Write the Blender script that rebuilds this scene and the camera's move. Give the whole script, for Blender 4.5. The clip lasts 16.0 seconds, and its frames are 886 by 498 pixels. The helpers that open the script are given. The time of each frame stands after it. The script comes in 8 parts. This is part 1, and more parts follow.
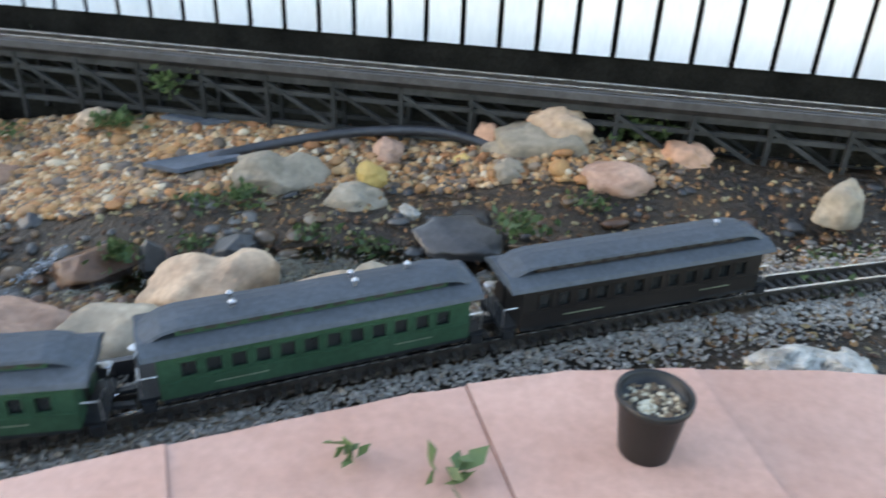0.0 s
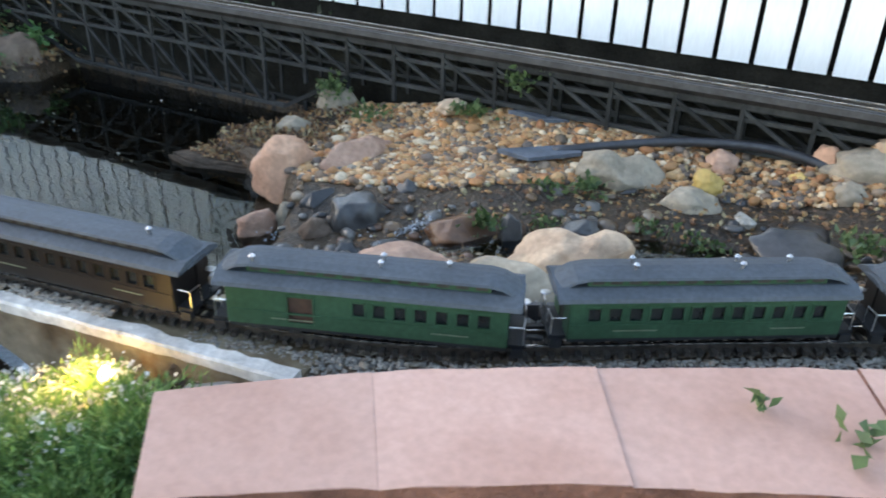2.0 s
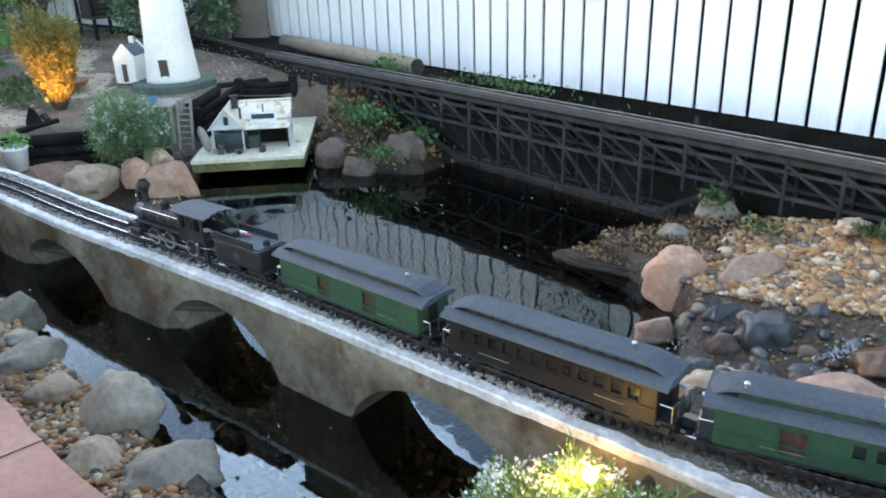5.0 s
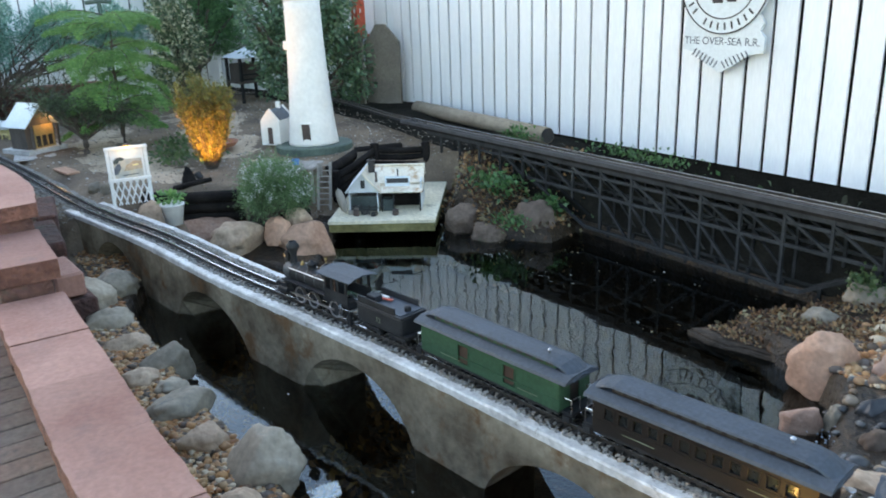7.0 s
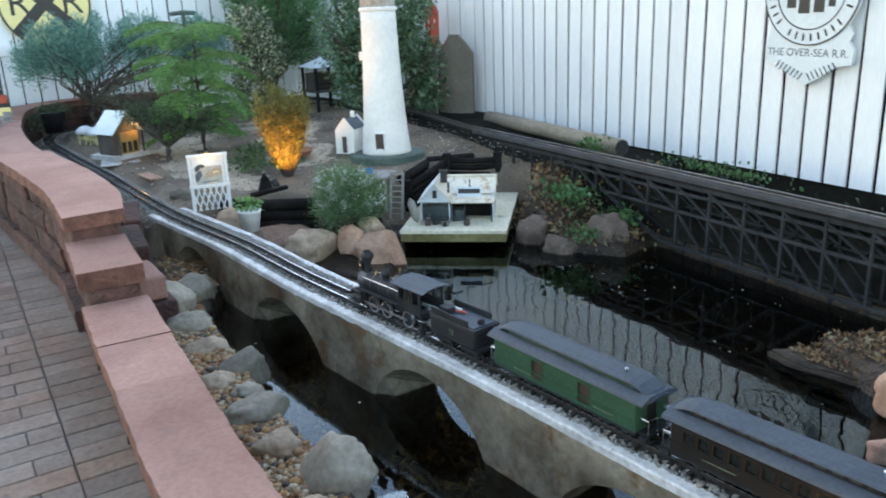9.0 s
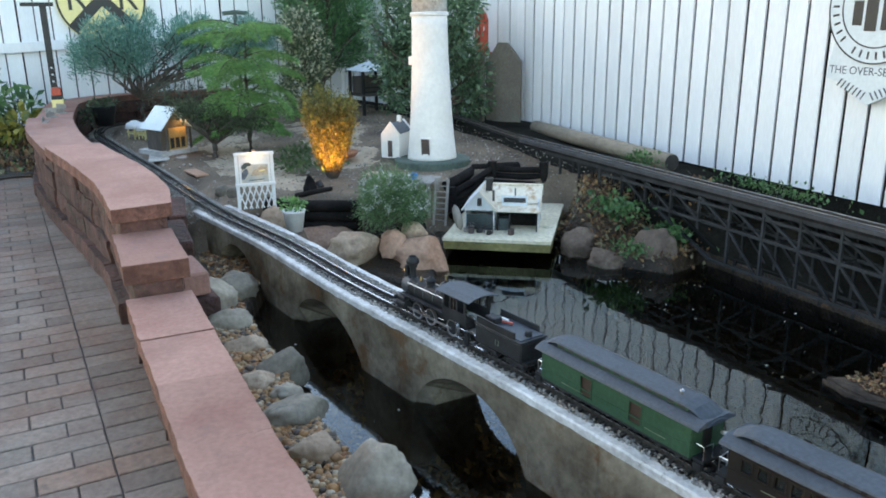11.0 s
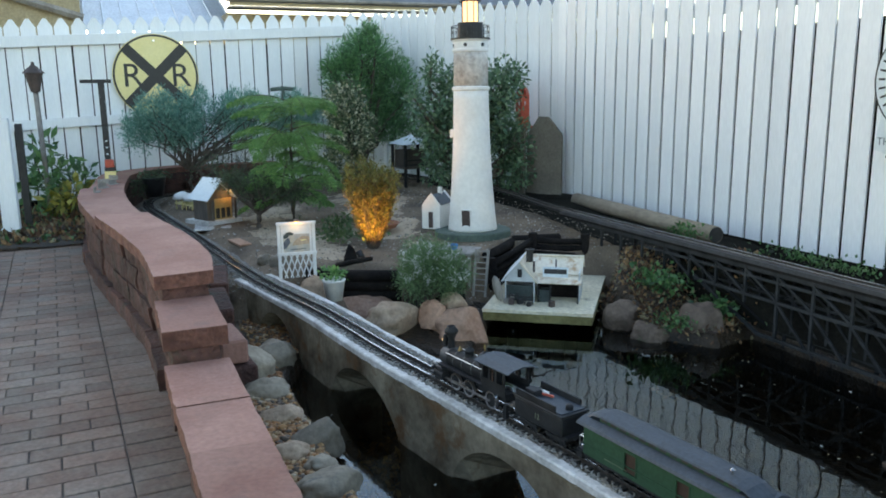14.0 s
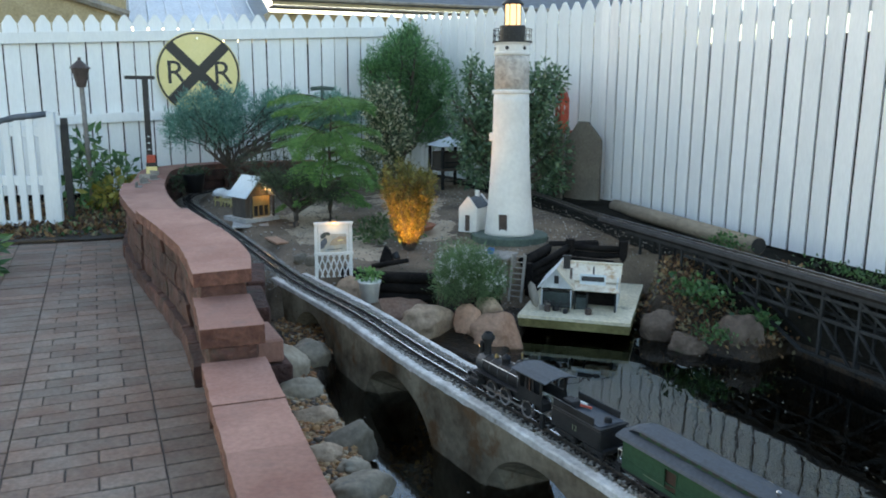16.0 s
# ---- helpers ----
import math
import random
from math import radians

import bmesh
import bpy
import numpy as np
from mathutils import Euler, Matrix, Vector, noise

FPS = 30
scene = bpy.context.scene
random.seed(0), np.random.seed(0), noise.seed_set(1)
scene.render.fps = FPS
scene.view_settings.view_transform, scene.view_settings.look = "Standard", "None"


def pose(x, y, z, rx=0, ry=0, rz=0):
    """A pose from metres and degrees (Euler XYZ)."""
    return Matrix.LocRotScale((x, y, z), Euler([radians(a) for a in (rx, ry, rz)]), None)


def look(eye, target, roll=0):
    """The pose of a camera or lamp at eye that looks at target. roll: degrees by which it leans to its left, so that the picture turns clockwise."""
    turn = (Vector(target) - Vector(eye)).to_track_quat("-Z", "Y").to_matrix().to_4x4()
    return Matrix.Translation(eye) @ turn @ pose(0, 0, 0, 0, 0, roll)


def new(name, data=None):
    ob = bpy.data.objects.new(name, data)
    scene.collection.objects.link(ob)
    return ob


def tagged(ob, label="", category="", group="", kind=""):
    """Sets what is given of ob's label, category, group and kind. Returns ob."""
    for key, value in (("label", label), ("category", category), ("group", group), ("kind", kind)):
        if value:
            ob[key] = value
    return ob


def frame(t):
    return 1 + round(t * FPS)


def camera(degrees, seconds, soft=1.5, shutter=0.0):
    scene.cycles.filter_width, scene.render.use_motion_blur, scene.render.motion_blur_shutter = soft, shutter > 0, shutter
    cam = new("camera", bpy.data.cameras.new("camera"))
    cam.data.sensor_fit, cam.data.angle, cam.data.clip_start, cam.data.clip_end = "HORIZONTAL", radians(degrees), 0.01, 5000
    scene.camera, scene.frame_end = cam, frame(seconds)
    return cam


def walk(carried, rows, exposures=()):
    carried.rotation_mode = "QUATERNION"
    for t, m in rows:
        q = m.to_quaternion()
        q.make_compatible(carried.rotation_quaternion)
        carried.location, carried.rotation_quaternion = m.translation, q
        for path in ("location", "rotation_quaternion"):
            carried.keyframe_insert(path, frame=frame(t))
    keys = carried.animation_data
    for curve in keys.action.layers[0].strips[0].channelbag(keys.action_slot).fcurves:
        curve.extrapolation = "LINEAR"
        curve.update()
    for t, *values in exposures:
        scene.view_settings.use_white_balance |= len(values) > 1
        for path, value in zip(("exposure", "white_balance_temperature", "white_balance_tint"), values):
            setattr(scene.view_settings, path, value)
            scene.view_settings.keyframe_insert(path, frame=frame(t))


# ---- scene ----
cam = camera(58.4, 16.0, 1.8, 0.5)
EXPOSURES = [(0.0, 2.63, 7150, 15), (2.0, 2.69, 7150, 15), (3.0, 2.75, 7100, 15), (4.0, 2.82, 7000, 15), (5.0, 2.73, 6950, 15), (7.5, 2.44, 6950, 14), (9.5, 2.43, 7000, 14), (12.5, 2.24, 7000, 13), (13.0, 1.92, 6950, 12), (14.0, 1.88, 6950, 12), (16.0, 1.84, 6950, 12)]
PATH = [
    (0, (-0.021, 0.378, 1.01), (-0.307, 2.096, 0.025), 2.4),
    (0.5, (-0.116, 0.317, 1.008), (-0.496, 2.001, -0.003), 3.6),
    (1, (-0.185, 0.248, 1.001), (-0.61, 1.924, -0.005), 2.9),
    (1.5, (-0.221, 0.181, 1.001), (-0.831, 1.825, 0.04), 2.0),
    (2, (-0.222, 0.1, 1.019), (-1.036, 1.655, 0.061), 1.8),
    (2.5, (-0.29, 0.032, 1.027), (-1.174, 1.554, 0.078), -0.4),
    (3, (-0.377, -0.034, 1.03), (-1.337, 1.452, 0.096), -0.9),
    (3.5, (-0.435, -0.077, 1.039), (-1.517, 1.355, 0.157), -1.6),
    (4, (-0.478, -0.11, 1.048), (-1.697, 1.219, 0.184), -2.0),
    (4.5, (-0.496, -0.148, 1.072), (-1.824, 1.114, 0.27), -2.4),
    (5, (-0.511, -0.183, 1.12), (-1.882, 1.051, 0.347), -1.8),
    (7.5, (-0.553, -0.258, 1.163), (-2.165, 0.76, 0.559), -2.1),
    (8, (-0.558, -0.26, 1.162), (-2.181, 0.737, 0.552), -2.1),
    (8.5, (-0.564, -0.263, 1.167), (-2.199, 0.715, 0.56), -2.3),
    (9, (-0.567, -0.27, 1.174), (-2.241, 0.647, 0.576), -2.3),
    (9.5, (-0.586, -0.284, 1.181), (-2.29, 0.58, 0.589), -1.1),
    (12, (-0.63, -0.278, 1.146), (-2.37, 0.552, 0.613), -0.5),
    (12.5, (-0.625, -0.261, 1.152), (-2.405, 0.546, 0.73), -0.3),
    (13, (-0.64, -0.269, 1.143), (-2.433, 0.531, 0.763), -0.3),
    (13.5, (-0.631, -0.258, 1.144), (-2.429, 0.53, 0.761), -0.8),
    (14, (-0.641, -0.271, 1.142), (-2.444, 0.499, 0.745), -0.7),
    (14.5, (-0.641, -0.267, 1.148), (-2.453, 0.487, 0.76), -0.7),
    (15, (-0.661, -0.274, 1.141), (-2.481, 0.46, 0.754), -0.2),
    (15.5, (-0.665, -0.279, 1.134), (-2.484, 0.451, 0.735), 0.2),
    (16, (-0.67, -0.281, 1.148), (-2.504, 0.413, 0.755), 0.4),
]
walk(cam, [(t, look(eye, target, roll)) for t, eye, target, roll in PATH], EXPOSURES)

# ---- world and light ----
world = bpy.data.worlds.new("dusk_sky")
scene.world = world
world.use_nodes = True
wn = world.node_tree.nodes
sky = wn.new("ShaderNodeTexSky")
sky.sky_type = "NISHITA"
sky.sun_disc = False
SUN_ELEV, SUN_AZ = 12.0, 253.0
sky.sun_elevation = radians(SUN_ELEV)
sky.sun_rotation = radians(SUN_AZ)
sky.air_density = 1.0
sky.dust_density = 0.6
wn["Background"].inputs["Strength"].default_value = 0.15
world.node_tree.links.new(sky.outputs["Color"], wn["Background"].inputs["Color"])
# added disc lamp, stands for the bright north-west sky mirrored in the pool
sky_patch = new("sky_patch", bpy.data.lights.new("sky_patch", "SUN"))
sky_patch.data.energy = 0.13
sky_patch.data.angle = radians(24)
sky_patch.data.color = (0.58, 0.78, 1.0)
sky_patch.matrix_world = look((-7.1, 4.3, 8.15), (0, 0, 0))

PAVE, WATER = 0.12, -0.02


# ---- materials ----
def nodes(m):
    m.use_nodes = True
    t = m.node_tree
    return t, t.nodes, t.links, t.nodes["Principled BSDF"]


def surf(name, a, b, rough=0.8, scale=6.0, fine=60.0, bump=0.25, depth=0.004, metal=0.0, rnd=0.0, island=None, grain=None, spots=None, spec=0.5, mottle=0.85):
    """Two colours mixed by a broad noise, darkened by a fine one, with relief. island: colours picked piece by piece."""
    m = bpy.data.materials.new(name)
    t, n, l, p = nodes(m)
    pos = n.new("ShaderNodeNewGeometry")
    src = pos.outputs["Position"]
    if grain:
        mp = n.new("ShaderNodeMapping")
        mp.inputs["Scale"].default_value = grain
        l.new(src, mp.inputs["Vector"])
        src = mp.outputs["Vector"]
    n1 = n.new("ShaderNodeTexNoise")
    n1.inputs["Scale"].default_value = scale
    n1.inputs["Detail"].default_value = 6
    n1.inputs["Roughness"].default_value = 0.62
    n2 = n.new("ShaderNodeTexNoise")
    n2.inputs["Scale"].default_value = fine
    n2.inputs["Detail"].default_value = 4
    for k in (n1, n2):
        l.new(src, k.inputs["Vector"])
    r1 = n.new("ShaderNodeValToRGB")
    r1.color_ramp.elements[0].position, r1.color_ramp.elements[1].position = 0.34, 0.66
    r1.color_ramp.elements[0].color, r1.color_ramp.elements[1].color = (*a, 1), (*b, 1)
    l.new(n1.outputs["Fac"], r1.inputs["Fac"])
    col = r1.outputs["Color"]
    if island:
        ri = n.new("ShaderNodeValToRGB")
        ri.color_ramp.interpolation = "CONSTANT"
        els = ri.color_ramp.elements
        while len(els) < len(island):
            els.new(0.5)
        for i, c in enumerate(island):
            els[i].position, els[i].color = i / len(island), (*c, 1)
        l.new(pos.outputs["Random Per Island"], ri.inputs["Fac"])
        mx = n.new("ShaderNodeMix")
        mx.data_type, mx.blend_type = "RGBA", "MULTIPLY"
        mx.inputs[0].default_value = 1.0
        l.new(ri.outputs["Color"], mx.inputs[6])
        l.new(col, mx.inputs[7])
        col = mx.outputs[2]
    r2 = n.new("ShaderNodeMapRange")
    r2.inputs["From Min"].default_value, r2.inputs["From Max"].default_value = 0.3, 0.7
    r2.inputs["To Min"].default_value, r2.inputs["To Max"].default_value = 0.72, 1.12
    l.new(n2.outputs["Fac"], r2.inputs["Value"])
    mu = n.new("ShaderNodeMix")
    mu.data_type, mu.blend_type = "RGBA", "MULTIPLY"
    mu.inputs[0].default_value = mottle
    l.new(col, mu.inputs[6])
    l.new(r2.outputs["Result"], mu.inputs[7])
    col = mu.outputs[2]
    if spots:
        sc, lo, hi, c = spots
        n3 = n.new("ShaderNodeTexNoise")
        n3.inputs["Scale"].default_value = sc
        n3.inputs["Detail"].default_value = 8
        n3.inputs["Roughness"].default_value = 0.7
        l.new(pos.outputs["Position"], n3.inputs["Vector"])
        r3 = n.new("ShaderNodeMapRange")
        r3.inputs["From Min"].default_value, r3.inputs["From Max"].default_value = lo, hi
        l.new(n3.outputs["Fac"], r3.inputs["Value"])
        m3 = n.new("ShaderNodeMix")
        m3.data_type = "RGBA"
        l.new(r3.outputs["Result"], m3.inputs[0])
        l.new(col, m3.inputs[6])
        m3.inputs[7].default_value = (*c, 1)
        col = m3.outputs[2]
    if rnd:
        oi = n.new("ShaderNodeObjectInfo")
        rr = n.new("ShaderNodeMapRange")
        rr.inputs["To Min"].default_value, rr.inputs["To Max"].default_value = 1 - rnd, 1 + rnd
        l.new(oi.outputs["Random"], rr.inputs["Value"])
        mv = n.new("ShaderNodeMix")
        mv.data_type, mv.blend_type = "RGBA", "MULTIPLY"
        mv.inputs[0].default_value = 1.0
        l.new(col, mv.inputs[6])
        l.new(rr.outputs["Result"], mv.inputs[7])
        col = mv.outputs[2]
    l.new(col, p.inputs["Base Color"])
    ro = n.new("ShaderNodeMapRange")
    ro.inputs["To Min"].default_value, ro.inputs["To Max"].default_value = max(0.02, rough - 0.12), min(1, rough + 0.1)
    l.new(n1.outputs["Fac"], ro.inputs["Value"])
    l.new(ro.outputs["Result"], p.inputs["Roughness"])
    p.inputs["Metallic"].default_value = metal
    p.inputs["Specular IOR Level"].default_value = spec
    if bump:
        bp = n.new("ShaderNodeBump")
        bp.inputs["Strength"].default_value, bp.inputs["Distance"].default_value = bump, depth
        l.new(n2.outputs["Fac"], bp.inputs["Height"])
        l.new(bp.outputs["Normal"], p.inputs["Normal"])
    return m


def glow(name, colour, strength):
    m = bpy.data.materials.new(name)
    t, n, l, p = nodes(m)
    p.inputs["Base Color"].default_value = (*colour, 1)
    p.inputs["Emission Color"].default_value = (*colour, 1)
    p.inputs["Emission Strength"].default_value = strength
    return m


def water_mat(name, tint, wave, strength):
    """Still water: mirror by its Fresnel gloss, tinted clear below."""
    m = bpy.data.materials.new(name)
    m.use_nodes = True
    t = m.node_tree
    n, l = t.nodes, t.links
    n.remove(n["Principled BSDF"])
    out = n["Material Output"]
    g = n.new("ShaderNodeNewGeometry")
    nz = n.new("ShaderNodeTexNoise")
    nz.inputs["Scale"].default_value = wave
    nz.inputs["Detail"].default_value = 2
    l.new(g.outputs["Position"], nz.inputs["Vector"])
    bp = n.new("ShaderNodeBump")
    bp.inputs["Strength"].default_value, bp.inputs["Distance"].default_value = strength, 0.004
    l.new(nz.outputs["Fac"], bp.inputs["Height"])
    gl = n.new("ShaderNodeBsdfGlossy")
    gl.inputs["Roughness"].default_value = 0.015
    gl.inputs["Color"].default_value = (0.82, 0.93, 1.0, 1)
    l.new(bp.outputs["Normal"], gl.inputs["Normal"])
    tr = n.new("ShaderNodeBsdfTransparent")
    tr.inputs["Color"].default_value = (*tint, 1)
    fr = n.new("ShaderNodeFresnel")
    fr.inputs["IOR"].default_value = 1.53
    l.new(bp.outputs["Normal"], fr.inputs["Normal"])
    mx = n.new("ShaderNodeMixShader")
    l.new(fr.outputs["Fac"], mx.inputs["Fac"])
    l.new(tr.outputs["BSDF"], mx.inputs[1])
    l.new(gl.outputs["BSDF"], mx.inputs[2])
    l.new(mx.outputs["Shader"], out.inputs["Surface"])
    return m


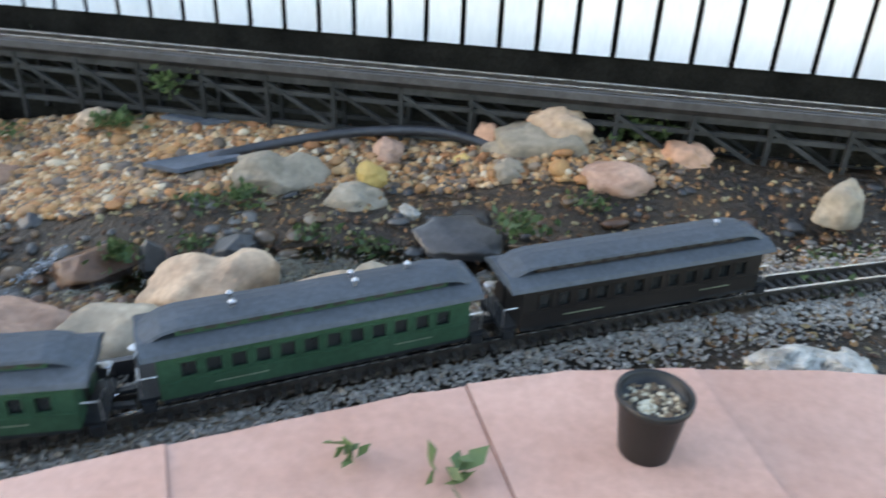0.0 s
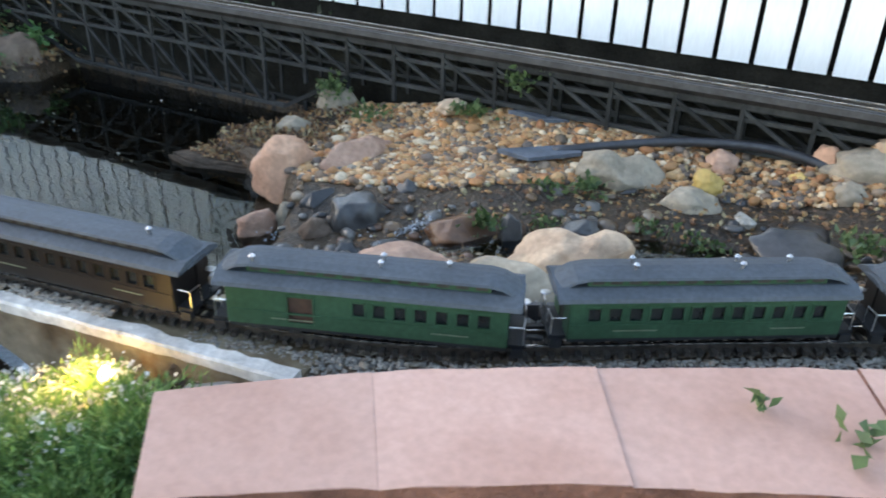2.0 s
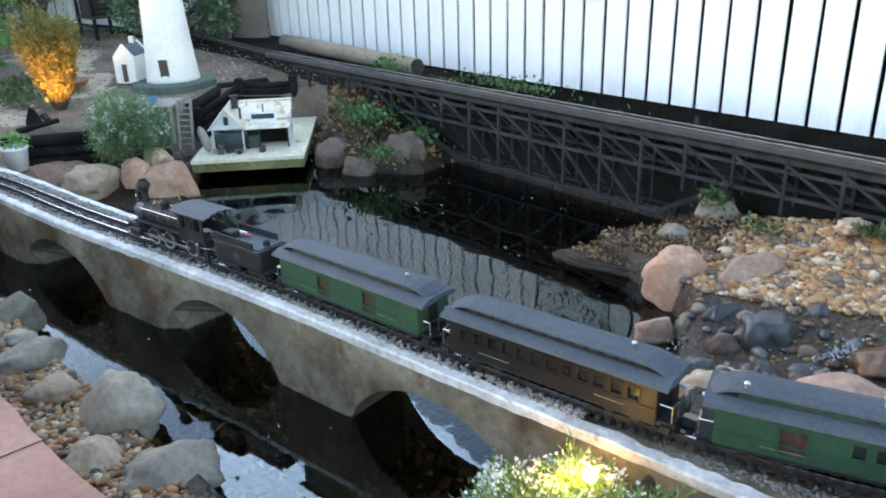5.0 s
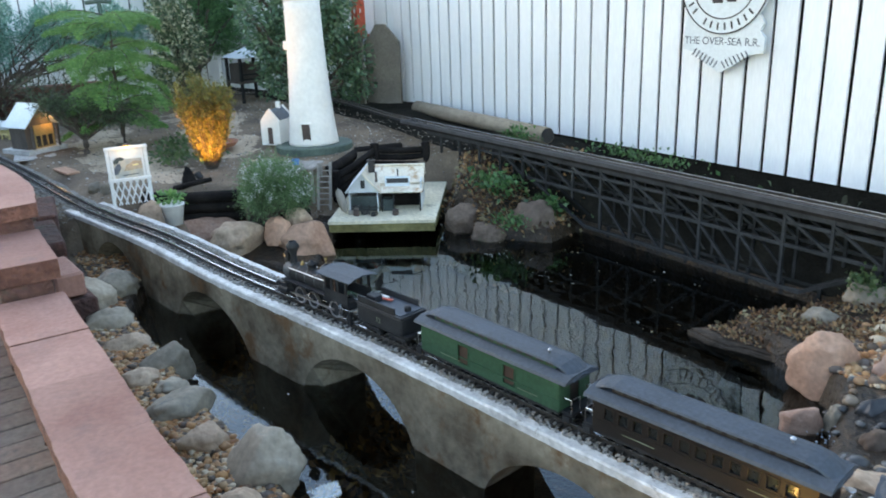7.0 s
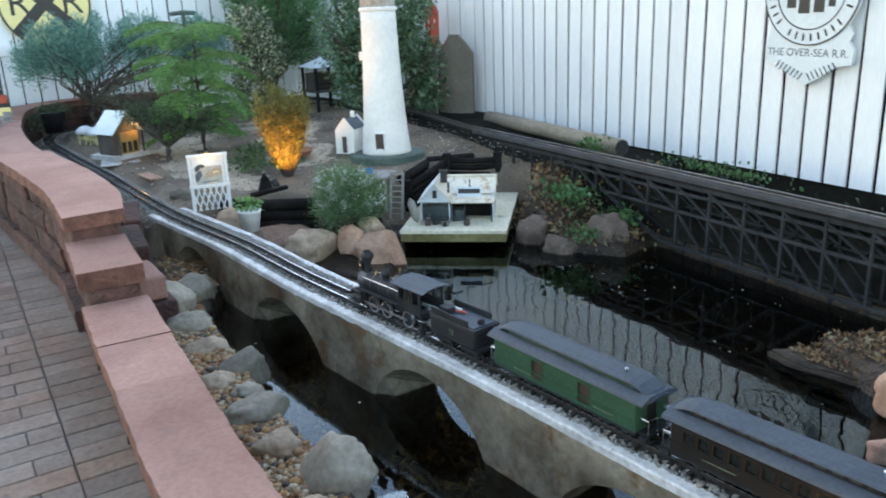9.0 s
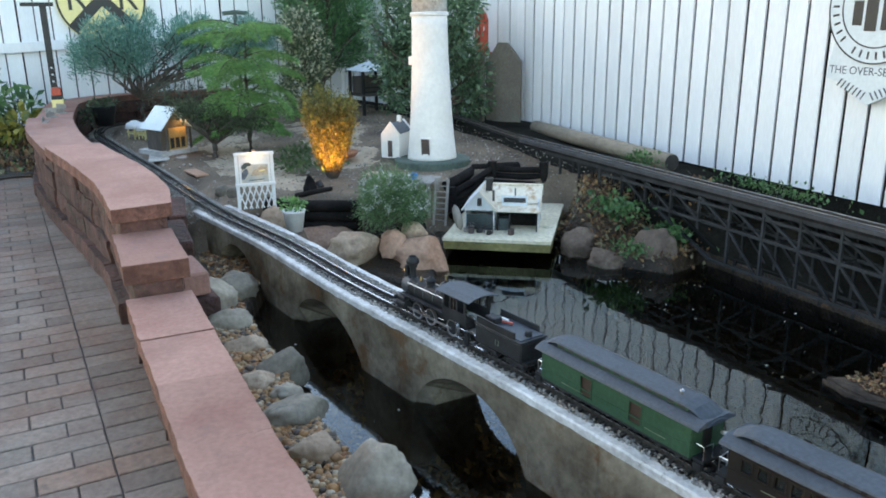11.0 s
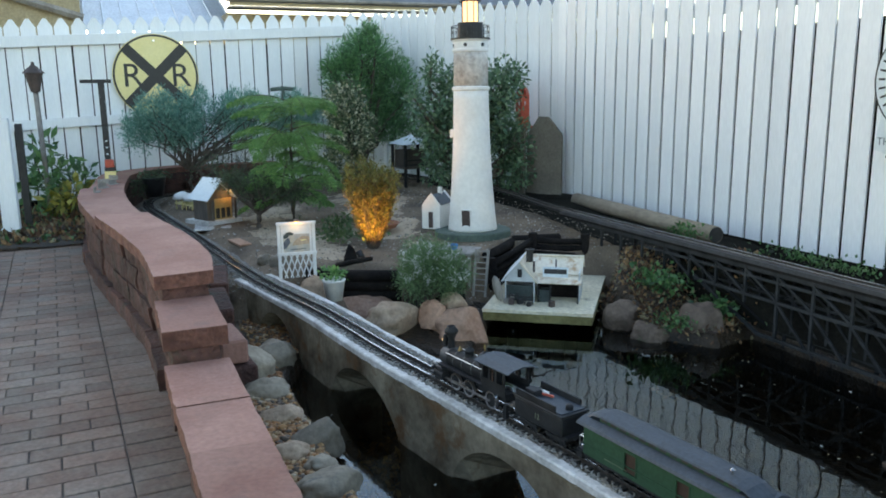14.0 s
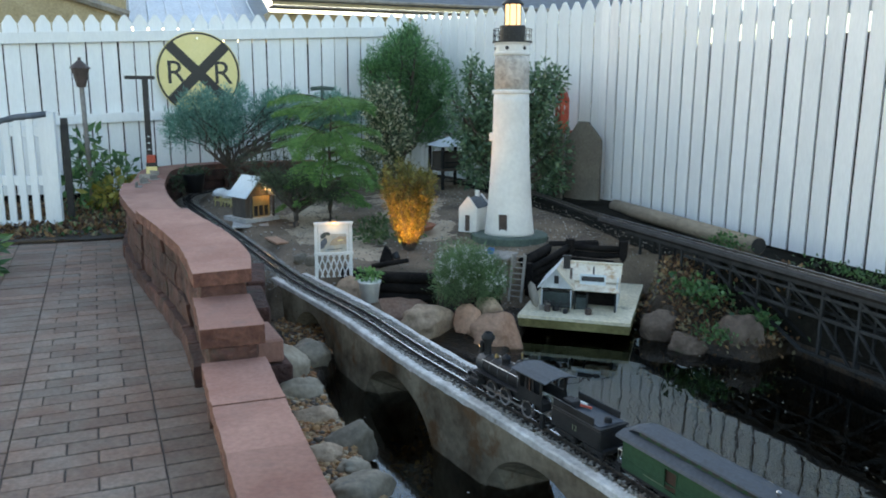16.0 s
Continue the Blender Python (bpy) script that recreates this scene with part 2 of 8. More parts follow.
M = {
    "white_wood": surf("white_fence_paint", (0.77, 0.80, 0.82), (0.83, 0.85, 0.86), 0.55, 3, 40, 0.12, 0.002, grain=(3, 3, 0.5), rnd=0.05, spots=(7, 0.7, 0.85, (0.58, 0.58, 0.54)), mottle=0.2),
    "dark_soil": surf("dark_soil", (0.025, 0.02, 0.016), (0.06, 0.05, 0.04), 0.95, 5, 90, 0.6, 0.01),
    # earth blackened and kept dull: the shade is in its colour
    "shade_soil": surf("earth_painted_for_shade", (0.010, 0.0095, 0.008), (0.027, 0.025, 0.020), 0.95, 5, 90, 0.6, 0.01, spec=0.05),
    # blackened timber, and the painted dark of picket gaps and porch
    "charred_and_shade": surf("blackened_timber_and_shade", (0.008, 0.0075, 0.0075), (0.026, 0.022, 0.02), 0.9, 12, 80, 0.5, 0.003, spec=0.08),
    "wet_soil": surf("wet_brown_mud", (0.010, 0.008, 0.006), (0.062, 0.040, 0.022), 0.45, 5, 70, 1.0, 0.014, spots=(17, 0.55, 0.72, (0.125, 0.062, 0.024)), spec=0.35),
    "bed_soil": surf("bed_soil", (0.115, 0.088, 0.066), (0.29, 0.22, 0.155), 0.95, 2.2, 110, 0.7, 0.008, spots=(60, 0.66, 0.72, (0.42, 0.38, 0.32)), spec=0.2),
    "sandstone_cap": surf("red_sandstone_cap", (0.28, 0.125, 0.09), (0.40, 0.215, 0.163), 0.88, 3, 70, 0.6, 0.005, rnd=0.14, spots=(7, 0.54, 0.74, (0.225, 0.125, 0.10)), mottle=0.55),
    # same stone as the red caps, brightened for the light on the east wall
    "sandstone_lit": surf("lit_pink_sandstone_cap", (0.385, 0.212, 0.16), (0.50, 0.31, 0.25), 0.88, 3, 70, 0.4, 0.004, rnd=0.1, spots=(6, 0.58, 0.78, (0.35, 0.21, 0.165)), mottle=0.35),
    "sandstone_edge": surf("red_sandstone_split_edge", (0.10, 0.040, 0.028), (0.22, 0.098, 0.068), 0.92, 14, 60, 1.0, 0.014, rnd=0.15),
    # split stone with mossy spots, its red also darkened for wall-face shade
    "sandstone_rough_shaded": surf("red_sandstone_split_shaded", (0.045, 0.021, 0.017), (0.125, 0.056, 0.042), 0.92, 9, 40, 1.0, 0.02, rnd=0.25, spots=(6, 0.56, 0.7, (0.05, 0.05, 0.032))),
    "paver": surf("clay_paver", (0.185, 0.115, 0.085), (0.225, 0.188, 0.158), 0.9, 5, 70, 0.6, 0.004, rnd=0.2, island=[(0.82, 0.80, 0.78), (1.0, 0.98, 0.95), (1.12, 1.0, 0.92), (0.92, 0.95, 0.94)], spots=(19, 0.6, 0.75, (0.085, 0.072, 0.062))),
    "joint": surf("paver_sand_joint", (0.05, 0.043, 0.038), (0.10, 0.085, 0.072), 0.95, 9, 120, 0.4, 0.004),
    "concrete": surf("stained_concrete", (0.075, 0.052, 0.030), (0.36, 0.31, 0.22), 0.9, 3.4, 40, 0.6, 0.006, spots=(4.6, 0.53, 0.64, (0.15, 0.085, 0.04)), spec=0.2),
    "concrete_top": surf("whitewashed_concrete", (0.42, 0.405, 0.375), (0.74, 0.725, 0.69), 0.85, 9, 70, 0.6, 0.005, spots=(22, 0.6, 0.7, (0.19, 0.165, 0.13))),
    "trestle": surf("weathered_black_timber", (0.017, 0.018, 0.018), (0.038, 0.040, 0.040), 0.85, 12, 80, 0.4, 0.002, rnd=0.25, spec=0.25),
    "deck": surf("grey_deck_timber", (0.030, 0.030, 0.032), (0.066, 0.066, 0.069), 0.8, 14, 90, 0.3, 0.002),
    "tie": surf("dark_tie", (0.02, 0.018, 0.016), (0.045, 0.04, 0.035), 0.85, 20, 120, 0.4, 0.002, rnd=0.2),
    "rail": surf("oxidised_brass_rail", (0.10, 0.09, 0.08), (0.20, 0.18, 0.16), 0.35, 30, 200, 0.1, 0.001, metal=0.8),
    "rail_top": surf("worn_rail_top", (0.55, 0.55, 0.56), (0.72, 0.72, 0.74), 0.22, 30, 200, 0.05, 0.001, metal=1.0),
    "ballast": surf("grey_ballast", (0.7, 0.7, 0.7), (1, 1, 1), 0.9, 20, 120, 0.3, 0.002, island=[(0.28, 0.265, 0.24), (0.33, 0.312, 0.282), (0.39, 0.37, 0.335), (0.30, 0.28, 0.25), (0.46, 0.435, 0.39), (0.35, 0.328, 0.295), (0.35, 0.295, 0.235)]),
    "pebble": surf("river_pebble", (0.75, 0.75, 0.75), (1, 1, 1), 0.7, 25, 150, 0.2, 0.002, island=[(0.396, 0.215, 0.098), (0.486, 0.310, 0.156), (0.306, 0.129, 0.049), (0.612, 0.490, 0.336), (0.198, 0.129, 0.082), (0.432, 0.258, 0.115), (0.135, 0.103, 0.082), (0.450, 0.206, 0.074), (0.540, 0.361, 0.197), (0.243, 0.172, 0.115), (0.378, 0.198, 0.082), (0.468, 0.241, 0.090), (0.324, 0.155, 0.057), (0.100, 0.072, 0.048)]),
    "cobble": surf("wet_cobble", (0.75, 0.75, 0.75), (1, 1, 1), 0.35, 25, 120, 0.25, 0.002, island=[(0.045, 0.045, 0.045), (0.11, 0.075, 0.048), (0.17, 0.105, 0.058), (0.07, 0.068, 0.066), (0.22, 0.165, 0.11), (0.10, 0.05, 0.028), (0.03, 0.03, 0.031), (0.13, 0.125, 0.115)]),
    "rock_tan": surf("tan_boulder", (0.35, 0.235, 0.155), (0.55, 0.41, 0.285), 0.85, 9, 60, 0.6, 0.008, rnd=0.08, spots=(13, 0.58, 0.74, (0.26, 0.20, 0.14))),
    "rock_orange": surf("orange_sandstone_boulder", (0.40, 0.212, 0.128), (0.56, 0.34, 0.228), 0.85, 8, 60, 0.5, 0.006, rnd=0.08),
    "rock_grey": surf("grey_boulder", (0.165, 0.138, 0.100), (0.30, 0.252, 0.188), 0.8, 7, 60, 0.5, 0.006, rnd=0.15, spots=(16, 0.58, 0.7, (0.13, 0.125, 0.11))),
    "rock_pale": surf("pale_lichen_boulder", (0.28, 0.228, 0.165), (0.455, 0.382, 0.285), 0.85, 6, 60, 0.4, 0.005, spots=(9, 0.58, 0.72, (0.27, 0.26, 0.21)), rnd=0.08),
    "rock_dark": surf("wet_dark_stone", (0.025, 0.025, 0.026), (0.075, 0.073, 0.072), 0.35, 10, 70, 0.35, 0.005, rnd=0.2),
    "rock_ochre": surf("ochre_stone", (0.42, 0.28, 0.08), (0.55, 0.40, 0.14), 0.7, 9, 60, 0.3, 0.004),
    "rock_brown": surf("brown_damp_boulder", (0.09, 0.062, 0.046), (0.195, 0.142, 0.106), 0.8, 8, 60, 0.5, 0.006, rnd=0.1, spec=0.2, spots=(12, 0.58, 0.7, (0.10, 0.10, 0.06))),
    "rock_shelf": surf("wet_shelf_stone", (0.035, 0.027, 0.020), (0.085, 0.066, 0.050), 0.8, 9, 60, 0.8, 0.008, spec=0.15, spots=(18, 0.56, 0.7, (0.11, 0.062, 0.032))),
    "rock_rust": surf("rust_stained_wet_stone", (0.085, 0.040, 0.020), (0.20, 0.10, 0.052), 0.4, 8, 60, 0.5, 0.006, spots=(16, 0.58, 0.72, (0.07, 0.05, 0.035))),
    "rock_pink": surf("pink_stone", (0.33, 0.19, 0.13), (0.48, 0.31, 0.225), 0.85, 9, 60, 0.6, 0.008, rnd=0.1, spots=(14, 0.56, 0.72, (0.26, 0.19, 0.15))),
    "coral": surf("white_coral_rock", (0.26, 0.25, 0.22), (0.58, 0.565, 0.51), 0.95, 22, 60, 1.0, 0.012),
    "slate": surf("blue_grey_slate", (0.055, 0.07, 0.09), (0.12, 0.14, 0.17), 0.55, 12, 80, 0.3, 0.003),
    "rubber": surf("black_rubber", (0.018, 0.019, 0.022), (0.04, 0.042, 0.05), 0.45, 15, 100, 0.15, 0.001),
    "plastic_black": surf("black_plastic", (0.010, 0.010, 0.011), (0.018, 0.018, 0.020), 0.42, 10, 150, 0.08, 0.001, spec=0.3),
    "loco_black": surf("locomotive_black", (0.012, 0.013, 0.015), (0.028, 0.029, 0.031), 0.55, 20, 150, 0.08, 0.001, spec=0.22),
    "loco_grey": surf("smokebox_graphite", (0.035, 0.04, 0.045), (0.07, 0.075, 0.08), 0.5, 20, 150, 0.08, 0.001),
    "roof_grey": surf("car_roof_grey", (0.043, 0.053, 0.066), (0.061, 0.074, 0.091), 0.62, 10, 120, 0.06, 0.001, spec=0.3),
    "car_green": surf("pullman_green_paint", (0.022, 0.060, 0.033), (0.032, 0.080, 0.045), 0.5, 8, 100, 0.05, 0.001, spec=0.25),
    "car_dark": surf("dark_brown_car_paint", (0.012, 0.010, 0.0095), (0.02, 0.016, 0.014), 0.5, 8, 100, 0.05, 0.001, spec=0.25),
    "trim_dim": surf("faded_lettering", (0.13, 0.15, 0.10), (0.18, 0.20, 0.14), 0.6, 20, 100, 0, 0.001),
    "doorway": surf("brown_doorway", (0.035, 0.016, 0.010), (0.06, 0.028, 0.018), 0.7, 20, 100, 0, 0.001),
    "steel": surf("bright_steel", (0.5, 0.5, 0.5), (0.7, 0.7, 0.72), 0.3, 20, 100, 0.05, 0.001, metal=1),
    "brass": surf("brass", (0.20, 0.14, 0.06), (0.30, 0.22, 0.10), 0.45, 20, 100, 0.05, 0.001, metal=1),
    "red_paint": surf("red_paint", (0.42, 0.06, 0.03), (0.55, 0.10, 0.05), 0.55, 12, 80, 0.1, 0.001),
    "blue_paint": surf("blue_plastic", (0.04, 0.16, 0.42), (0.06, 0.22, 0.52), 0.45, 12, 80, 0.05, 0.001),
    "white_paint": surf("white_paint", (0.68, 0.68, 0.66), (0.8, 0.8, 0.78), 0.6, 8, 60, 0.15, 0.002, mottle=0.3),
    "stucco": surf("white_stucco", (0.76, 0.735, 0.69), (0.86, 0.84, 0.80), 0.85, 5, 45, 0.35, 0.004, spots=(5, 0.62, 0.9, (0.6, 0.56, 0.5)), mottle=0.25),
    "stucco_worn": surf("worn_stucco", (0.46, 0.41, 0.36), (0.72, 0.69, 0.65), 0.88, 9, 45, 0.4, 0.004, spots=(14, 0.5, 0.62, (0.36, 0.32, 0.29))),
    "slab_top": surf("cream_dock_boards", (0.66, 0.58, 0.41), (0.80, 0.73, 0.55), 0.8, 5, 60, 0.2, 0.002, spots=(10, 0.6, 0.7, (0.30, 0.27, 0.2))),
    "slab_side": surf("algae_yellow_edge", (0.13, 0.11, 0.035), (0.27, 0.235, 0.095), 0.85, 9, 60, 0.3, 0.003),
    "house_grey": surf("pale_grey_siding", (0.52, 0.55, 0.56), (0.68, 0.71, 0.72), 0.75, 8, 60, 0.2, 0.002, mottle=0.3),
    "house_dark": surf("dark_green_siding", (0.03, 0.045, 0.042), (0.07, 0.09, 0.085), 0.8, 8, 60, 0.2, 0.002),
    "tin_rust": surf("rusty_tin_roof", (0.68, 0.60, 0.46), (0.84, 0.77, 0.64), 0.6, 14, 60, 0.15, 0.002, spots=(16, 0.52, 0.66, (0.44, 0.25, 0.11)), mottle=0.4),
    "shingle": surf("blue_grey_shingle", (0.07, 0.085, 0.10), (0.13, 0.15, 0.18), 0.75, 10, 60, 0.25, 0.002),
    "green_base": surf("green_painted_base", (0.06, 0.09, 0.075), (0.11, 0.15, 0.12), 0.8, 8, 60, 0.2, 0.003),
    "iron_black": surf("black_iron", (0.012, 0.012, 0.013), (0.035, 0.033, 0.032), 0.55, 15, 100, 0.2, 0.002),
    "lamp_brown": surf("rusted_lamp_head", (0.05, 0.035, 0.03), (0.10, 0.07, 0.06), 0.6, 15, 80, 0.3, 0.002),
    "grey_wood": surf("grey_weathered_wood", (0.20, 0.18, 0.16), (0.36, 0.33, 0.29), 0.85, 5, 70, 0.35, 0.003, grain=(1, 1, 0.3)),
    "grey_dark": surf("dark_weathered_wood", (0.06, 0.05, 0.042), (0.13, 0.11, 0.09), 0.88, 6, 70, 0.35, 0.003, grain=(1, 1, 0.3)),
    "log": surf("peeled_log", (0.20, 0.155, 0.11), (0.37, 0.30, 0.22), 0.85, 5, 50, 0.35, 0.004, grain=(0.35, 1, 1)),
    "brown_board": surf("brown_grey_board", (0.13, 0.115, 0.095), (0.19, 0.17, 0.14), 0.85, 4, 60, 0.15, 0.002),
    "sign_yellow": surf("sign_yellow", (0.78, 0.66, 0.28), (0.84, 0.73, 0.36), 0.5, 3, 60, 0.05, 0.001, mottle=0.2),
    "picture": surf("printed_beach_picture", (0.30, 0.36, 0.40), (0.60, 0.52, 0.38), 0.6, 14, 40, 0.0, 0.001, mottle=0.5),
    "sign_black": surf("sign_black", (0.015, 0.015, 0.016), (0.025, 0.025, 0.026), 0.5, 10, 80, 0, 0.001),
    "sign_white": surf("sign_white", (0.62, 0.68, 0.70), (0.70, 0.75, 0.77), 0.6, 5, 60, 0.1, 0.001, mottle=0.3),
    "bark": surf("bark", (0.05, 0.038, 0.03), (0.12, 0.095, 0.075), 0.95, 20, 80, 0.8, 0.006),
    "ochre_board": surf("ochre_boards", (0.38, 0.26, 0.10), (0.50, 0.36, 0.16), 0.75, 9, 70, 0.2, 0.002),
    "terracotta": surf("terracotta", (0.22, 0.09, 0.05), (0.32, 0.14, 0.08), 0.85, 10, 80, 0.2, 0.002),
    "sand_soil": surf("pale_sandy_path", (0.36, 0.275, 0.19), (0.52, 0.41, 0.29), 0.95, 6, 100, 0.5, 0.005, spots=(40, 0.66, 0.72, (0.12, 0.1, 0.08))),
    "litter": surf("leaf_litter_brown", (0.75, 0.75, 0.75), (1, 1, 1), 0.9, 25, 100, 0.2, 0.002, island=[(0.12, 0.06, 0.03), (0.24, 0.13, 0.06), (0.34, 0.20, 0.09), (0.08, 0.05, 0.035), (0.30, 0.25, 0.14)]),
    "foam": surf("white_water_foam", (0.16, 0.19, 0.22), (0.62, 0.67, 0.72), 0.25, 40, 120, 0.8, 0.006),
    "ballast_base": surf("grey_ballast_dust", (0.25, 0.235, 0.21), (0.37, 0.345, 0.308), 0.95, 30, 140, 0.9, 0.006),
    "grit": surf("pale_grit", (0.7, 0.7, 0.7), (1, 1, 1), 0.9, 25, 100, 0.2, 0.002, island=[(0.20, 0.17, 0.14), (0.36, 0.31, 0.26), (0.13, 0.11, 0.09), (0.55, 0.51, 0.45), (0.28, 0.23, 0.18)]),
    "float_leaf": surf("floating_leaf", (0.7, 0.7, 0.7), (1, 1, 1), 0.6, 25, 100, 0, 0.002, island=[(0.30, 0.24, 0.14), (0.55, 0.50, 0.40), (0.20, 0.16, 0.08), (0.42, 0.40, 0.34)]),
    "sunk_leaf": surf("sunken_leaf", (0.7, 0.7, 0.7), (1, 1, 1), 0.8, 25, 100, 0, 0.002, island=[(0.34, 0.20, 0.07), (0.22, 0.12, 0.04), (0.46, 0.30, 0.10), (0.14, 0.08, 0.03)]),
    "roof_metal": surf("pale_metal_roof", (0.55, 0.62, 0.68), (0.68, 0.74, 0.78), 0.5, 3, 40, 0.1, 0.002, metal=0.2),
    "tan_siding": surf("tan_siding", (0.36, 0.29, 0.17), (0.46, 0.38, 0.24), 0.8, 4, 40, 0.15, 0.002),
    "pot_mix": surf("potting_mix", (0.7, 0.7, 0.7), (1, 1, 1), 0.9, 30, 150, 0.3, 0.002, island=[(0.10, 0.07, 0.045), (0.55, 0.45, 0.30), (0.22, 0.15, 0.09), (0.66, 0.60, 0.45)]),
    "car_glass": surf("dark_car_glass", (0.012, 0.014, 0.014), (0.022, 0.024, 0.024), 0.12, 10, 100, 0, 0.001),
    "water": water_mat("pond_water", (0.60, 0.55, 0.46), 7.0, 0.3),
    "stream": water_mat("stream_water", (0.55, 0.48, 0.40), 20.0, 1.0),
}


def leaf_mat(name, cols, rough=0.5, trans=0.3):
    """Thin leaves: the light passes partly through."""
    m = surf(name, (0.8, 0.8, 0.8), (1, 1, 1), rough, 6, 30, 0.0, 0.001, island=cols)
    n, l = m.node_tree.nodes, m.node_tree.links
    p = n["Principled BSDF"]
    tr = n.new("ShaderNodeBsdfTranslucent")
    l.new(p.inputs["Base Color"].links[0].from_socket, tr.inputs["Color"])
    mx = n.new("ShaderNodeMixShader")
    mx.inputs["Fac"].default_value = trans
    l.new(p.outputs["BSDF"], mx.inputs[1])
    l.new(tr.outputs["BSDF"], mx.inputs[2])
    l.new(mx.outputs["Shader"], n["Material Output"].inputs["Surface"])
    return m


L = {
    "juniper": leaf_mat("juniper_needles", [(0.103, 0.243, 0.206), (0.187, 0.392, 0.327), (0.309, 0.561, 0.459), (0.140, 0.309, 0.235)]),
    "fern": leaf_mat("bright_feathery_foliage", [(0.110, 0.253, 0.072), (0.198, 0.396, 0.121), (0.297, 0.517, 0.165), (0.132, 0.297, 0.088)]),
    "dark": leaf_mat("dark_foliage", [(0.037, 0.060, 0.033), (0.069, 0.103, 0.056), (0.108, 0.157, 0.082)]),
    "holly": leaf_mat("holly_foliage", [(0.083, 0.169, 0.096), (0.143, 0.264, 0.143), (0.239, 0.358, 0.204), (0.108, 0.195, 0.114)], 0.35),
    "conifer": leaf_mat("conifer_foliage", [(0.090, 0.225, 0.093), (0.153, 0.342, 0.141), (0.216, 0.450, 0.180), (0.072, 0.162, 0.075)]),
    "variegated": leaf_mat("variegated_foliage", [(0.101, 0.159, 0.079), (0.159, 0.215, 0.115), (0.750, 0.719, 0.517), (0.115, 0.173, 0.086), (0.517, 0.517, 0.331), (0.086, 0.129, 0.069)]),
    "shrub": leaf_mat("yellow_green_shrub", [(0.12, 0.14, 0.03), (0.22, 0.22, 0.06), (0.30, 0.26, 0.07), (0.15, 0.11, 0.03)]),
    "alyssum": leaf_mat("alyssum_foliage", [(0.090, 0.174, 0.072), (0.168, 0.288, 0.126), (0.252, 0.396, 0.192)]),
    "fine": leaf_mat("fine_bright_foliage", [(0.10, 0.21, 0.06), (0.19, 0.34, 0.10), (0.30, 0.46, 0.16), (0.13, 0.26, 0.08)]),
    "flower": leaf_mat("white_petals", [(0.74, 0.75, 0.74), (0.86, 0.86, 0.85)]),
    "broad": leaf_mat("broad_green_leaves", [(0.055, 0.14, 0.05), (0.11, 0.24, 0.085), (0.17, 0.31, 0.11), (0.07, 0.17, 0.065)], 0.4),
    "yellow": leaf_mat("yellow_leaves", [(0.34, 0.30, 0.05), (0.46, 0.40, 0.08), (0.20, 0.24, 0.06)], 0.45),
    "ivy": leaf_mat("ivy_leaves", [(0.05, 0.13, 0.045), (0.09, 0.20, 0.07), (0.14, 0.27, 0.10)], 0.4),
    # darker copy of the ivy leaves, with the bank's shade in the colour
    "bank": leaf_mat("ivy_leaves_shade_tint", [(0.012, 0.022, 0.012), (0.025, 0.045, 0.022), (0.045, 0.085, 0.035), (0.016, 0.028, 0.014)], 0.6),
    "moss": leaf_mat("low_green_plants", [(0.06, 0.11, 0.04), (0.09, 0.15, 0.055), (0.13, 0.19, 0.075)]),
}


# ---- mesh helpers ----
def part(name, bm, material, parent=None, label="", smooth=False):
    me = bpy.data.meshes.new(name)
    bm.to_mesh(me)
    bm.free()
    if material:
        me.materials.append(material)
    if smooth:
        for f in me.polygons:
            f.use_smooth = True
    ob = new(name, me)
    if parent:
        ob.parent = parent
    if label:
        ob["label"] = label
    return ob


def raw(name, verts, faces, material, parent=None, smooth=False):
    me = bpy.data.meshes.new(name)
    me.from_pydata([tuple(v) for v in verts], [], [tuple(f) for f in faces])
    me.materials.append(material)
    if smooth:
        me.polygons.foreach_set("use_smooth", [True] * len(me.polygons))
    me.update()
    ob = new(name, me)
    if parent:
        ob.parent = parent
    return ob


def thing(name, label, category, m=None, group="", kind=""):
    ob = new(name)
    ob.empty_display_size = 0.05
    if m is not None:
        ob.matrix_world = m
    return tagged(ob, label, category, group, kind)


def B():
    return bmesh.new()


def box(bm, c, s, rz=0.0, rx=0.0, ry=0.0, bevel=0.0):
    m = Matrix.Translation(c) @ Euler((radians(rx), radians(ry), radians(rz))).to_matrix().to_4x4() @ Matrix.Diagonal((*s, 1))
    got = bmesh.ops.create_cube(bm, size=1, matrix=m)
    if bevel:
        es = list({e for v in got["verts"] for e in v.link_edges})
        bmesh.ops.bevel(bm, geom=es, offset=bevel, segments=1, affect="EDGES")
    return bm


def cyl(bm, a, b, r1, r2=None, n=14, caps=True):
    a, b = Vector(a), Vector(b)
    d = b - a
    m = Matrix.Translation((a + b) / 2) @ d.to_track_quat("Z", "Y").to_matrix().to_4x4()
    bmesh.ops.create_cone(bm, cap_ends=caps, segments=n, radius1=r1, radius2=r1 if r2 is None else r2, depth=d.length, matrix=m)
    return bm


def lathe(bm, prof, c=(0, 0, 0), n=24):
    """A turned shape from (radius, height) pairs."""
    rings = []
    for r, z in prof:
        rings.append([bm.verts.new((c[0] + r * math.cos(2 * math.pi * i / n), c[1] + r * math.sin(2 * math.pi * i / n), c[2] + z)) for i in range(n)])
    for a, b in zip(rings, rings[1:]):
        for i in range(n):
            bm.faces.new((a[i], a[(i + 1) % n], b[(i + 1) % n], b[i]))
    if prof[0][0] > 1e-5:
        bm.faces.new(rings[0][::-1])
    if prof[-1][0] > 1e-5:
        bm.faces.new(rings[-1])
    return bm


